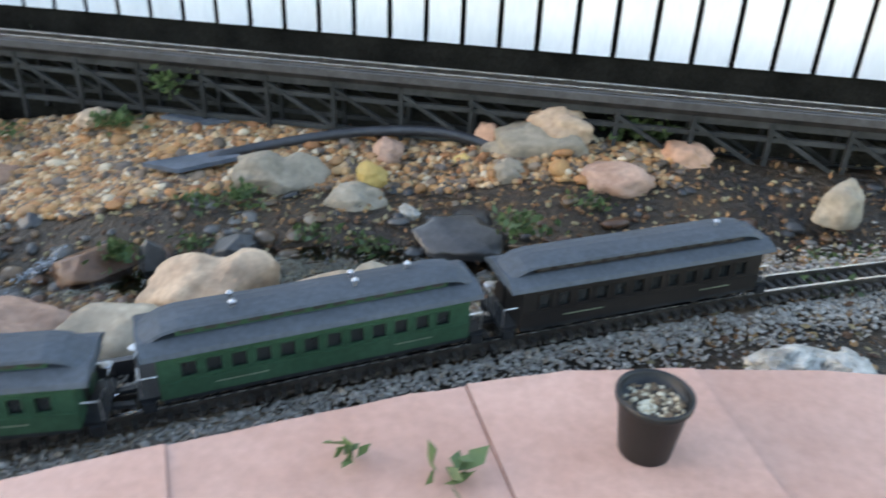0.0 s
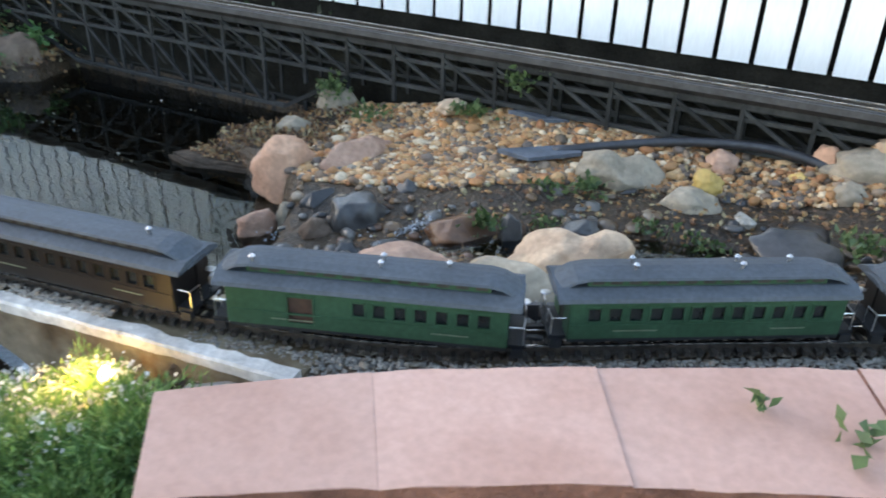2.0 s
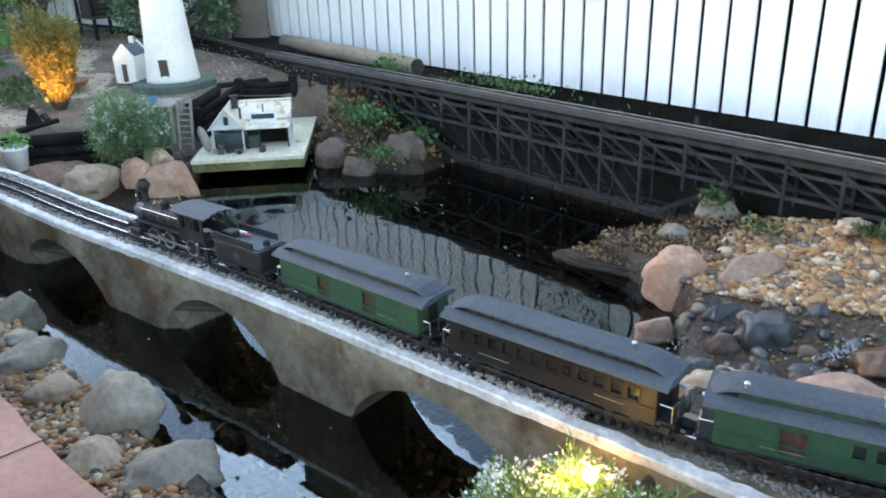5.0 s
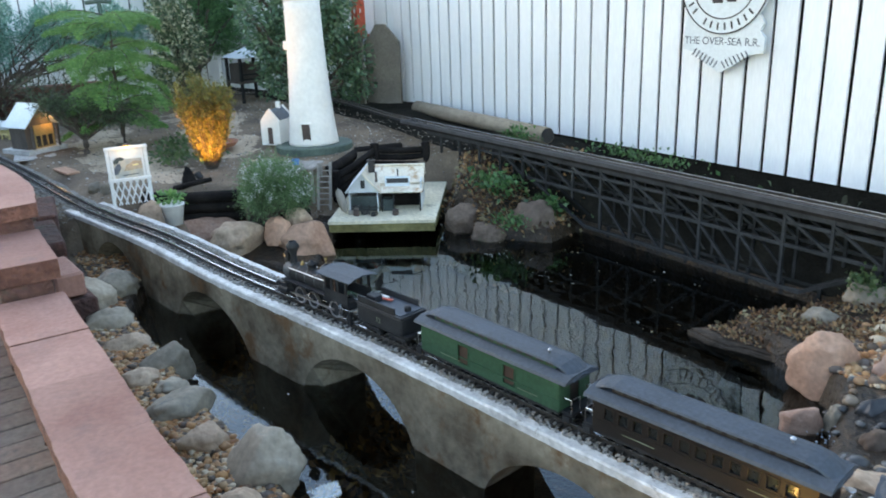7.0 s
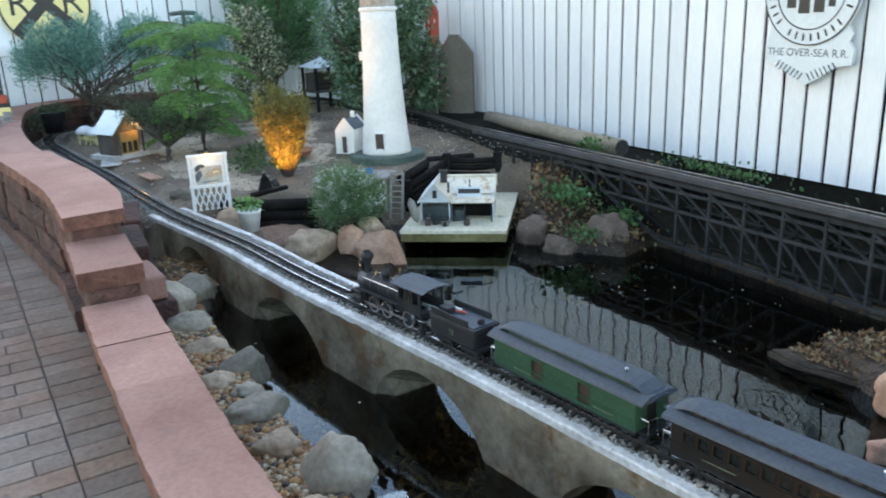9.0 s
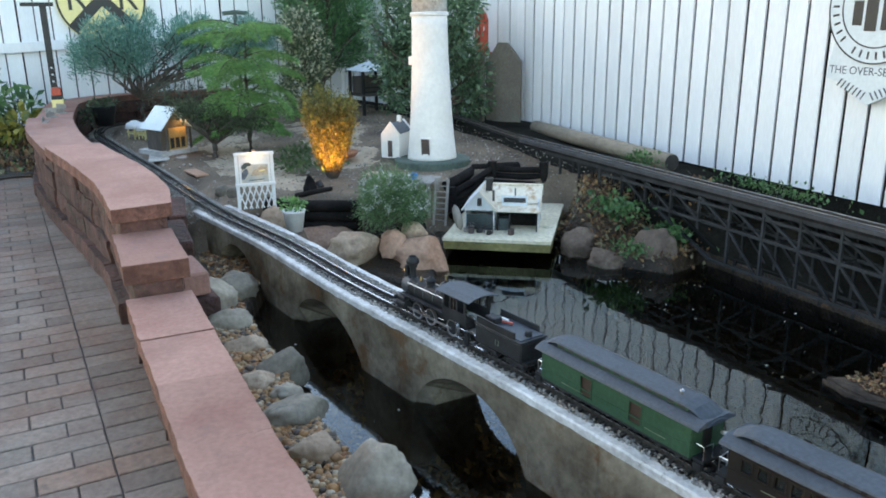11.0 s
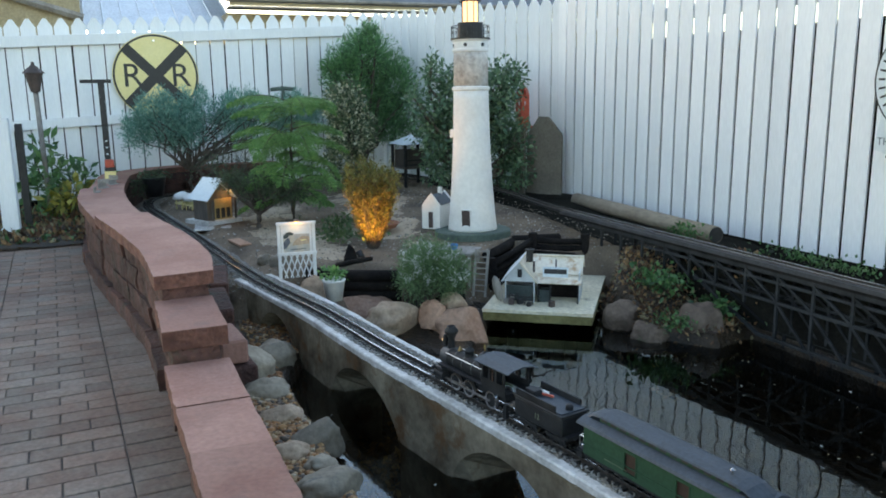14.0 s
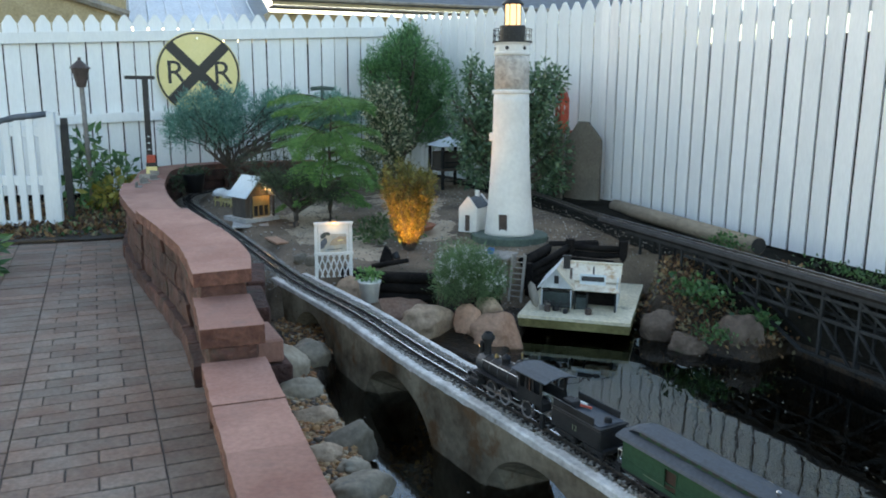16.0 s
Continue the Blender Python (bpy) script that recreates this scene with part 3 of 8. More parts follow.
def tube(bm, pts, r, n=8, taper=1.0):
    pts = [Vector(p) for p in pts]
    rings = []
    for i, p in enumerate(pts):
        d = (pts[min(i + 1, len(pts) - 1)] - pts[max(i - 1, 0)]).normalized()
        q = d.to_track_quat("Z", "Y")
        rr = r * (1 + (taper - 1) * i / max(1, len(pts) - 1))
        rings.append([bm.verts.new(p + q @ Vector((rr * math.cos(2 * math.pi * k / n), rr * math.sin(2 * math.pi * k / n), 0))) for k in range(n)])
    for a, b in zip(rings, rings[1:]):
        for k in range(n):
            bm.faces.new((a[k], a[(k + 1) % n], b[(k + 1) % n], b[k]))
    bm.faces.new(rings[0][::-1])
    bm.faces.new(rings[-1])
    return bm


def prism(bm, poly, z0, z1):
    """An upright prism over a plan polygon."""
    lo = [bm.verts.new((x, y, z0)) for x, y in poly]
    hi = [bm.verts.new((x, y, z1)) for x, y in poly]
    n = len(poly)
    bm.faces.new(hi)
    bm.faces.new(lo[::-1])
    for i in range(n):
        bm.faces.new((lo[i], lo[(i + 1) % n], hi[(i + 1) % n], hi[i]))
    bmesh.ops.recalc_face_normals(bm, faces=bm.faces)
    return bm


def extrude_x(bm, prof, x0, x1):
    """A bar along x with the section (y, z)."""
    a = [bm.verts.new((x0, y, z)) for y, z in prof]
    b = [bm.verts.new((x1, y, z)) for y, z in prof]
    n = len(prof)
    bm.faces.new(a[::-1])
    bm.faces.new(b)
    for i in range(n):
        bm.faces.new((a[i], a[(i + 1) % n], b[(i + 1) % n], b[i]))
    bmesh.ops.recalc_face_normals(bm, faces=bm.faces)
    return bm


class Line:
    """A smooth line through plan points (x, y, z), by length."""

    def __init__(self, pts, step=0.02):
        p = [Vector(q) for q in pts]
        p = [2 * p[0] - p[1]] + p + [2 * p[-1] - p[-2]]
        out = []
        for i in range(1, len(p) - 2):
            k = max(2, int((p[i + 1] - p[i]).length / step))
            for j in range(k):
                t = j / k
                a, b, c, d = p[i - 1], p[i], p[i + 1], p[i + 2]
                out.append(0.5 * ((2 * b) + (c - a) * t + (2 * a - 5 * b + 4 * c - d) * t * t + (3 * b - a - 3 * c + d) * t ** 3))
        out.append(p[-2])
        self.p = out
        self.s = [0.0]
        for a, b in zip(out, out[1:]):
            self.s.append(self.s[-1] + (b - a).length)
        self.len = self.s[-1]

    def at(self, s):
        s = min(max(s, 0), self.len)
        i = min(max(int(np.searchsorted(self.s, s)) - 1, 0), len(self.p) - 2)
        t = (s - self.s[i]) / max(1e-9, self.s[i + 1] - self.s[i])
        return self.p[i].lerp(self.p[i + 1], t)

    def way(self, s):
        d = self.at(s + 0.03) - self.at(s - 0.03)
        return d.normalized()

    def side(self, s):
        """To the left of the way along it, level."""
        d = self.way(s)
        return Vector((-d.y, d.x, 0)).normalized()

    def near_x(self, x):
        return self.s[min(range(len(self.p)), key=lambda i: abs(self.p[i].x - x))]


def ribbon(bm, line, s0, s1, off0, off1, z0, z1, step=0.04):
    """A bar of rectangular section that follows a line, between two side offsets and two heights above it."""
    n = max(2, int((s1 - s0) / step))
    rows = []
    for i in range(n + 1):
        s = s0 + (s1 - s0) * i / n
        p, k = line.at(s), line.side(s)
        rows.append([bm.verts.new(p + k * o + Vector((0, 0, z))) for o, z in ((off0, z0), (off1, z0), (off1, z1), (off0, z1))])
    for a, b in zip(rows, rows[1:]):
        for j in range(4):
            bm.faces.new((a[j], b[j], b[(j + 1) % 4], a[(j + 1) % 4]))
    bm.faces.new(rows[0])
    bm.faces.new(rows[-1][::-1])
    bmesh.ops.recalc_face_normals(bm, faces=bm.faces)
    return bm


def stone_mesh(seed, s, sub=3, rough=0.22, flat=0.0, lumps=1.9, planes=9, saddle=0.0):
    """A worn boulder: a sphere pushed about by noise, its underside flattened."""
    bm = B()
    bmesh.ops.create_icosphere(bm, subdivisions=sub, radius=1)
    o = Vector((seed * 7.13, seed * 3.7, seed * 1.9))
    rng = random.Random(seed)
    cuts = [(Vector((rng.uniform(-1, 1), rng.uniform(-1, 1), rng.uniform(-0.4, 1))).normalized(), rng.uniform(0.58, 0.86)) for _ in range(planes)]
    for v in bm.verts:
        d = v.co.normalized()
        k = 1 + rough * noise.noise(d * lumps + o) + 0.35 * rough * noise.noise(d * lumps * 2.7 + o) + 0.16 * rough * noise.noise(d * 9 + o) + 0.09 * rough * noise.noise(d * 21 + o)
        c = d * k
        for nrm, lim in cuts:
            h = c.dot(nrm)
            if h > lim:
                c -= nrm * (h - lim) * 0.9
        if saddle and c.z > 0:
            c.z *= 1 - saddle * math.exp(-((c.x - 0.12) / 0.24) ** 2)
        if c.z < -0.45:
            c.z = -0.45 + (c.z + 0.45) * 0.3
        if flat and c.z > flat:
            c.z = flat + (c.z - flat) * 0.35
        v.co = Vector((c.x * s[0], c.y * s[1], c.z * s[2]))
    return bm


def rock(label, material, at, s, rz=0, seed=1, rough=0.22, tilt=(0, 0), flat=0.0, sub=3, group="", name="rock", cat="rock", planes=9, saddle=0.0):
    ob = part(name, stone_mesh(seed, s, sub, rough, flat, 1.9, planes, saddle), M[material], smooth=True)
    ob.matrix_world = pose(*at, tilt[0], tilt[1], rz)
    return tagged(ob, label, cat, group)


def leaves(name, pts, dirs, size, width, material, parent=None, rng=None, spread=0.8):
    """Many small leaves, one per point, pointing along dirs but scattered."""
    n = len(pts)
    rng = rng or np.random.default_rng(1)
    d = dirs + rng.normal(0, spread, (n, 3))
    d /= np.linalg.norm(d, axis=1)[:, None] + 1e-9
    a = np.cross(d, rng.normal(0, 1, (n, 3)))
    a /= np.linalg.norm(a, axis=1)[:, None] + 1e-9
    up = np.cross(a, d)
    ln = size * rng.uniform(0.6, 1.35, n)[:, None]
    w = ln * width * 0.5
    base, tip = pts, pts + d * ln
    mid = pts + d * ln * 0.5 + up * w * 0.35
    v = np.stack([base, mid + a * w, tip, mid - a * w], 1).reshape(-1, 3)
    me = bpy.data.meshes.new(name)
    me.vertices.add(4 * n)
    me.vertices.foreach_set("co", v.ravel().astype(np.float32))
    me.loops.add(4 * n)
    me.loops.foreach_set("vertex_index", np.arange(4 * n, dtype=np.int32))
    me.polygons.add(n)
    me.polygons.foreach_set("loop_start", np.arange(0, 4 * n, 4, dtype=np.int32))
    me.polygons.foreach_set("loop_total", np.full(n, 4, dtype=np.int32))
    me.materials.append(material)
    me.update()
    me.validate()
    ob = new(name, me)
    if parent:
        ob.parent = parent
    return ob


def blob_points(rng, blobs, n, hollow=0.55):
    """Points in a set of ellipsoids (centre, radii), denser towards their skins, and the ways outward."""
    vol = np.array([r[0] * r[1] * r[2] for _, r in blobs]) ** 0.75
    pick = rng.choice(len(blobs), n, p=vol / vol.sum())
    d = rng.normal(0, 1, (n, 3))
    d /= np.linalg.norm(d, axis=1)[:, None]
    k = rng.uniform(hollow, 1.08, n)[:, None] * (1 + 0.14 * np.sin(d[:, :1] * 7 + pick[:, None]) + 0.1 * np.sin(d[:, 1:2] * 9))
    c, r = np.array([b[0] for b in blobs])[pick], np.array([b[1] for b in blobs])[pick]
    return c + d * k * r, d


def limb(bm, a, b, r0, r1, rng, bend=0.12, n=5):
    a, b = Vector(a), Vector(b)
    pts = []
    for i in range(n + 1):
        t = i / n
        w = bend * (b - a).length * math.sin(math.pi * t)
        pts.append(a.lerp(b, t) + Vector((rng.uniform(-w, w), rng.uniform(-w, w), rng.uniform(-w, w) * 0.3)))
    tube(bm, pts, r0, 7, r1 / r0)


def plant(name, label, cat, base, blobs, n, leaf, size, width, seed, trunk=0.02, stems=6, hollow=0.5, spread=0.8, group="", up=0.0):
    """A tree or shrub: limbs from the base into each clump, and a crown of many leaves."""
    rng, rn = np.random.default_rng(seed), random.Random(seed)
    root = thing(name, label, cat, pose(*base), group)
    bm = B()
    rel = [(np.array(c) - np.array(base), r) for c, r in blobs]
    low = min(float(c[2] - r[2]) for c, r in rel)
    fork = Vector((0, 0, max(0.02, low * 0.55)))
    limb(bm, (0, 0, -0.03), fork, trunk, trunk * 0.8, rn, 0.08)
    part("trunk", bm, M["bark"], root, smooth=True)
    for c, r in rel:
        for _ in range(max(1, stems // len(rel))):
            bm = B()
            end = Vector(c) + Vector((rn.uniform(-0.6, 0.6) * r[0], rn.uniform(-0.6, 0.6) * r[1], rn.uniform(-0.2, 0.7) * r[2]))
            limb(bm, fork, end, trunk * 0.6, trunk * 0.12, rn, 0.14)
            part("limb", bm, M["bark"], root, smooth=True)
    pts, d = blob_points(rng, rel, n, hollow)
    leaves("crown", pts, d + np.array((0, 0, up)), size, width, L[leaf], root, rng, spread)
    return root


# ---- plan ----
TRACK = Line([(1.7, 2.28, 0.215), (1.0, 2.035, 0.215), (0.40, 1.765, 0.215), (0.0, 1.545, 0.215), (-0.325, 1.352, 0.215), (-0.55, 1.208, 0.215), (-0.80, 1.065, 0.215),
              (-1.163, 0.950, 0.215), (-1.6, 0.873, 0.215), (-2.13, 0.800, 0.215), (-2.6, 0.722, 0.215), (-3.2, 0.612, 0.215), (-3.8, 0.530, 0.215), (-4.53, 0.385, 0.215),
              (-5.63, 0.262, 0.215), (-6.84, 0.112, 0.215), (-7.5, 0.045, 0.215), (-8.0, 0.13, 0.22), (-8.28, 0.5, 0.23), (-8.3, 1.0, 0.25), (-8.05, 1.55, 0.28)])
UPPER = Line([(2.2, 2.42, 0.362), (0, 2.416, 0.362), (-2.0, 2.411, 0.362), (-4.0, 2.406, 0.362), (-5.0, 2.42, 0.36), (-6.0, 2.56, 0.35), (-6.9, 2.60, 0.34), (-7.6, 2.30, 0.31), (-8.05, 1.55, 0.28)])
POND = [(-4.2, 0.60), (-3.9, 0.45), (-3.55, 0.29), (-3.2, 0.28), (-2.6, 0.28), (-2.0, 0.33), (-1.5, 0.38), (-1.3, 0.55), (-1.25, 0.95), (-1.28, 1.25), (-1.44, 1.48), (-1.58, 1.76), (-1.80, 1.88),
        (-2.08, 2.0), (-1.97, 2.2), (-2.0, 2.455), (-3.3, 2.455), (-3.35, 2.43), (-3.3, 2.2), (-3.55, 2.02), (-3.85, 2.1), (-4.2, 1.95), (-4.15, 1.5), (-3.9, 1.3), (-3.62, 1.08), (-3.9, 0.98), (-4.2, 0.85)]


DOCK = [(-4.022, 1.378), (-3.703, 1.808), (-4.337, 2.317), (-4.64, 1.88)]


def inside(px, py, poly):
    """Which points lie in a polygon, and how far all lie from its edge."""
    c = np.zeros(px.shape, bool)
    far = np.full(px.shape, 1e9)
    for (x0, y0), (x1, y1) in zip(poly, poly[1:] + poly[:1]):
        cross = (y0 > py) != (y1 > py)
        c ^= cross & (px < (x1 - x0) * (py - y0) / (y1 - y0 + 1e-12) + x0)
        t = np.clip(((px - x0) * (x1 - x0) + (py - y0) * (y1 - y0)) / ((x1 - x0) ** 2 + (y1 - y0) ** 2), 0, 1)
        far = np.minimum(far, np.hypot(px - x0 - t * (x1 - x0), py - y0 - t * (y1 - y0)))
    return c, far


def sm(x):
    x = np.clip(x, 0, 1)
    return x * x * (3 - 2 * x)


TP = np.array([(p.x, p.y) for p in TRACK.p[::6]])
STREAM = Line([(1.3, 2.25, 0), (0.6, 2.12, 0), (0.1, 1.98, 0), (-0.35, 1.82, 0), (-0.75, 1.74, 0), (-1.05, 1.66, 0), (-1.3, 1.55, 0), (-1.55, 1.5, 0)])
SP = np.array([(p.x, p.y) for p in STREAM.p[::4]])


def ground_z(px, py):
    px, py = np.atleast_1d(np.asarray(px, float)), np.atleast_1d(np.asarray(py, float))
    dt = np.min(np.hypot(px[:, None] - TP[None, :, 0], py[:, None] - TP[None, :, 1]), 1)
    ds = np.min(np.hypot(px[:, None] - SP[None, :, 0], py[:, None] - SP[None, :, 1]), 1)
    east = 0.05 + 0.09 * sm((px + 2.05) / 1.05) + 0.045 * sm((px + 0.4) / 0.4)
    z = np.where(px < -2.8, 0.04 - 0.04 * sm((py - 0.72) / 0.1) * sm((1.40 - py) / 0.1) + (0.20 + 0.04 * sm((py - 0.72) / 0.1) * sm((1.40 - py) / 0.1)) * sm((-px - 4.14 - np.maximum(0.42 * sm((0.80 - py) / 0.15), 0.25 * sm((1.12 - py) / 0.08)) - 0.22 * sm((py - 1.30) / 0.1)) / 0.13), east)
    z = np.where((px < -3.4) & (py > 1.9), np.maximum(z, 0.03 + 0.20 * sm((-px - 3.4) / 0.8)), z)
    z += 0.05 * sm((-px - 4.6) / 1.0) * sm((py - 1.0) / 0.9)
    z = np.where(px > -1.9, z + 0.05 * sm((py - 2.12) / 0.25), z)
    z = np.where((px > -3.9), z + (0.03 - z) * sm((py - 2.40) / 0.05), z)
    # added ridge that keeps the fence out of the water's mirror below the deck
    z = np.where((px > -3.9), z + 0.318 * sm((py - 2.447) / 0.035) - 0.208 * sm((py - 2.53) / 0.3), z)
    z = z + 0.012 * np.array([noise.noise(Vector((x * 2.3, y * 2.3, 0.3))) for x, y in zip(px, py)]) + 0.006 * np.array([noise.noise(Vector((x * 9, y * 9, 4.3))) for x, y in zip(px, py)])
    south = (py < np.interp(px, [-4.6, -0.9], [0.30, 0.88])) & (px > -3.9) & (px < -0.9)
    z = np.where(south, 0.045, z)
    z = np.where((px > -1.6), z - 0.075 * sm(1 - ds / 0.26), z)
    bedded = (px > -1.15) | (px < -4.45)
    z = np.where(bedded, z + (0.196 - z) * sm(1.6 - dt / 0.12), z)
    z = z + 0.03 * sm(1.3 - np.hypot(px + 4.06, py - 1.11) / 0.13)
    under_dock, near_dock = inside(px, py, DOCK)
    z = np.where(under_dock, np.minimum(z, 0.0), z + np.minimum(0, 0.03 - z) * sm(1.4 - near_dock / 0.08))
    ins, far = inside(px, py, POND)
    z = np.where(ins, z + (-0.26 - z) * sm(far / 0.06), z)
    return z


# ---- ground ----
def grid(x0, x1, y0, y1, step, zf, keep=None):
    nx, ny = int((x1 - x0) / step) + 1, int((y1 - y0) / step) + 1
    X, Y = np.meshgrid(np.linspace(x0, x1, nx), np.linspace(y0, y1, ny))
    Z = zf(X.ravel(), Y.ravel())
    v = np.stack([X.ravel(), Y.ravel(), Z], 1)
    f = [(j * nx + i, j * nx + i + 1, (j + 1) * nx + i + 1, (j + 1) * nx + i) for j in range(ny - 1) for i in range(nx - 1)]
    return v, f


v, f = grid(-8.7, 2.4, 0.03, 2.45, 0.028, ground_z)
# the bed ends inside the walls
INSIDE_X, INSIDE_Y = [-1.2, -1.16, -0.9, -0.6, -0.36, -0.06, 0.2, 0.5, 2.5], [0.0, 0.03, 0.52, 0.74, 0.88, 1.06, 1.15, 1.22, 1.30]
f = [q for q in f if v[q[0]][1] > np.interp(v[q[0]][0], INSIDE_X, INSIDE_Y)]
used = sorted({i for q in f for i in q})
seat = {i: j for j, i in enumerate(used)}
v, f = v[used], [[seat[i] for i in q] for q in f]
# this strip of earth carries the trestle's shade as black colour
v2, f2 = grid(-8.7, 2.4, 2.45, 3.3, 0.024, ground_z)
tagged(raw("back_ground", v2, f2, M["shade_soil"], smooth=True), "black shaded earth behind the trestle", "ground", kind="structure")
ground = raw("ground", v, f, M["bed_soil"], smooth=True)
ground.data.materials.append(M["wet_soil"])
gx = np.array([q.center[:2] for q in ground.data.polygons])
ragged = np.array([0.16 * noise.noise(Vector((x * 5, y * 5, 7.7))) + 0.06 * noise.noise(Vector((x * 17, y * 17, 2.7))) for x, y in gx])
ground.data.polygons.foreach_set("material_index", ((gx[:, 0] > -4.32 + ragged) & ((gx[:, 1] > 1.25) | (gx[:, 0] < -1.0))).astype(np.int32))
SAND = [[(-7.0, 0.75), (-6.4, 0.58), (-5.6, 0.56), (-4.85, 0.66), (-4.62, 0.85), (-4.7, 1.02), (-5.1, 1.0), (-5.7, 0.92), (-6.3, 1.0), (-6.9, 1.15)], [(-7.2, 1.45), (-6.2, 1.30), (-5.45, 1.12), (-5.1, 1.22), (-5.05, 1.5), (-5.3, 1.62), (-5.9, 1.62), (-6.6, 1.95), (-7.2, 1.9)], [(-5.0, 1.35), (-4.7, 1.18), (-4.5, 1.35), (-4.62, 1.6), (-4.9, 1.58)]]
ground.data.materials.append(M["sand_soil"])
idx = np.zeros(len(gx), np.int32)
ground.data.polygons.foreach_get("material_index", idx)
for poly in SAND:
    ins, edge = inside(gx[:, 0], gx[:, 1], poly)
    idx[np.where(ins, edge, -edge) + ragged * 0.9 > 0.03] = 2
ground.data.polygons.foreach_set("material_index", idx)
tagged(ground, "dark gritty soil bed of a garden railway", "ground", kind="structure")
far = raw("outer_ground", [(-60, -60, 0.02), (60, -60, 0.02), (60, 60, 0.02), (-60, 60, 0.02)], [(0, 1, 2, 3)], M["dark_soil"])
far.location.z = -0.33
tagged(far, "flat dark earth beyond the garden", "ground", kind="structure")

bm = B()
vs = [bm.verts.new((x, y, WATER)) for x, y in ((-4.6, 0.12), (-1.0, 0.12), (-1.0, 2.47), (-4.6, 2.47))]
bm.faces.new(vs)
pond = part("water", bm, M["water"])
tagged(pond, "still dark pond water mirroring the fence", "water", kind="structure")


# stream sheets, each a little lower
def stream_sheet(s0, s1, w, lift0, lift1):
    bm = B()
    rows = []
    n = 26
    for i in range(n + 1):
        s = s0 + (s1 - s0) * i / n
        p, k = STREAM.at(s), STREAM.side(s)
        ww = w * (1 + 0.3 * math.sin(i * 1.1) + 0.15 * math.sin(i * 2.7))
        z = lift0 + (lift1 - lift0) * i / n
        rows.append([bm.verts.new((p.x + k.x * o, p.y + k.y * o, z)) for o in (-ww, -ww * 0.3, ww * 0.3, ww)])
    for a, b in zip(rows, rows[1:]):
        for j in range(3):
            bm.faces.new((a[j], b[j], b[j + 1], a[j + 1]))
    ob = part("stream", bm, M["stream"], smooth=True)
    return tagged(ob, "shallow stream running over dark pebbles", "water", kind="structure")


stream_sheet(0.0, STREAM.near_x(-0.75), 0.24, 0.118, 0.098)
stream_sheet(STREAM.near_x(-0.75), STREAM.near_x(-1.06), 0.20, 0.098, 0.085)
stream_sheet(STREAM.near_x(-1.06), STREAM.len, 0.13, 0.065, -0.014)


# ---- fences ----
def picket_mesh(w, z0, z1, point):
    bm = B()
    t = 0.012
    prof = [(-w / 2, z0), (w / 2, z0), (w / 2, z1 - point), (w * 0.12, z1), (-w * 0.12, z1), (-w / 2, z1 - point)]
    a = [bm.verts.new((x, -t / 2, z)) for x, z in prof]
    b = [bm.verts.new((x, t / 2, z)) for x, z in prof]
    bm.faces.new(a)
    bm.faces.new(b[::-1])
    for i in range(6):
        bm.faces.new((a[i], b[i], b[(i + 1) % 6], a[(i + 1) % 6]))
    bmesh.ops.recalc_face_normals(bm, faces=bm.faces)
    me = bpy.data.meshes.new("picket")
    bm.to_mesh(me)
    bm.free()
    me.materials.append(M["white_wood"])
    return me


def fence(name, label, a, b, top_a, top_b, z0, pitch, width, rails, front, first=0.0):
    """Pickets from a to b in plan, their tips rising from top_a to top_b. front: side of the rails that shows."""
    root = thing(name, label, "fence", Matrix.Identity(4), kind="structure")
    a, b = Vector((*a, 0)), Vector((*b, 0))
    d = (b - a).normalized()
    rot = math.degrees(math.atan2(d.y, d.x))
    n = int((b - a).length / pitch)
    me = picket_mesh(width, 0, 1.0, 0.045)
    rng = random.Random(len(name) + n)
    for i in range(n + 1):
        s = first + i * pitch
        p = a + d * s
        ztop = top_a + (top_b - top_a) * s / (b - a).length
        ob = new("picket", me)
        ob.parent = root
        ob.matrix_world = pose(p.x, p.y, z0, rng.uniform(-0.12, 0.12), rng.uniform(-0.15, 0.15), rot) @ Matrix.Diagonal((1, 1, ztop - z0 + rng.uniform(-0.004, 0.004), 1))
    nrm = Vector((-d.y, d.x, 0)) * front
    for da, db, hgt in rails:
        bm = B()
        p, q = a + nrm * 0.028 + Vector((0, 0, da)), b + nrm * 0.028 + Vector((0, 0, db))
        m = (p + q) / 2
        box(bm, m, ((q - p).length, 0.034, hgt), rot, 0, -math.degrees(math.atan2(db - da, (q - p).length)), 0.003)
        part("rail", bm, M["white_wood"], root)
    return root


fence("fence_north", "tall white picket fence along the back of the pond", (-6.3, 3.196), (2.6, 3.196), 1.86, 1.86, 0.25, 0.1337, 0.1135, [(1.6, 1.6, 0.085)], 1, first=0.0325)
fence("fence_northwest", "tall white picket fence bending to the corner", (-8.6, 2.47), (-6.33, 3.19), 1.90, 1.86, 0.26, 0.1323, 0.1185, [(1.66, 1.62, 0.085)], 1)
fence("fence_west", "white picket fence with pointed tips and two front rails", (-8.6, -1.95), (-8.6, 2.45), 1.725, 1.905, 0.20, 0.1323, 0.121, [(0.815, 1.02, 0.085), (1.53, 1.735, 0.095)], -1)

# added black strip, stands for the shade at the fence foot
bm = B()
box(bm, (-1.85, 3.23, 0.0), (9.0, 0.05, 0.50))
tagged(part("plinth_wall", bm, M["shade_soil"]), "dark earth board below the white fence", "wall", kind="structure")

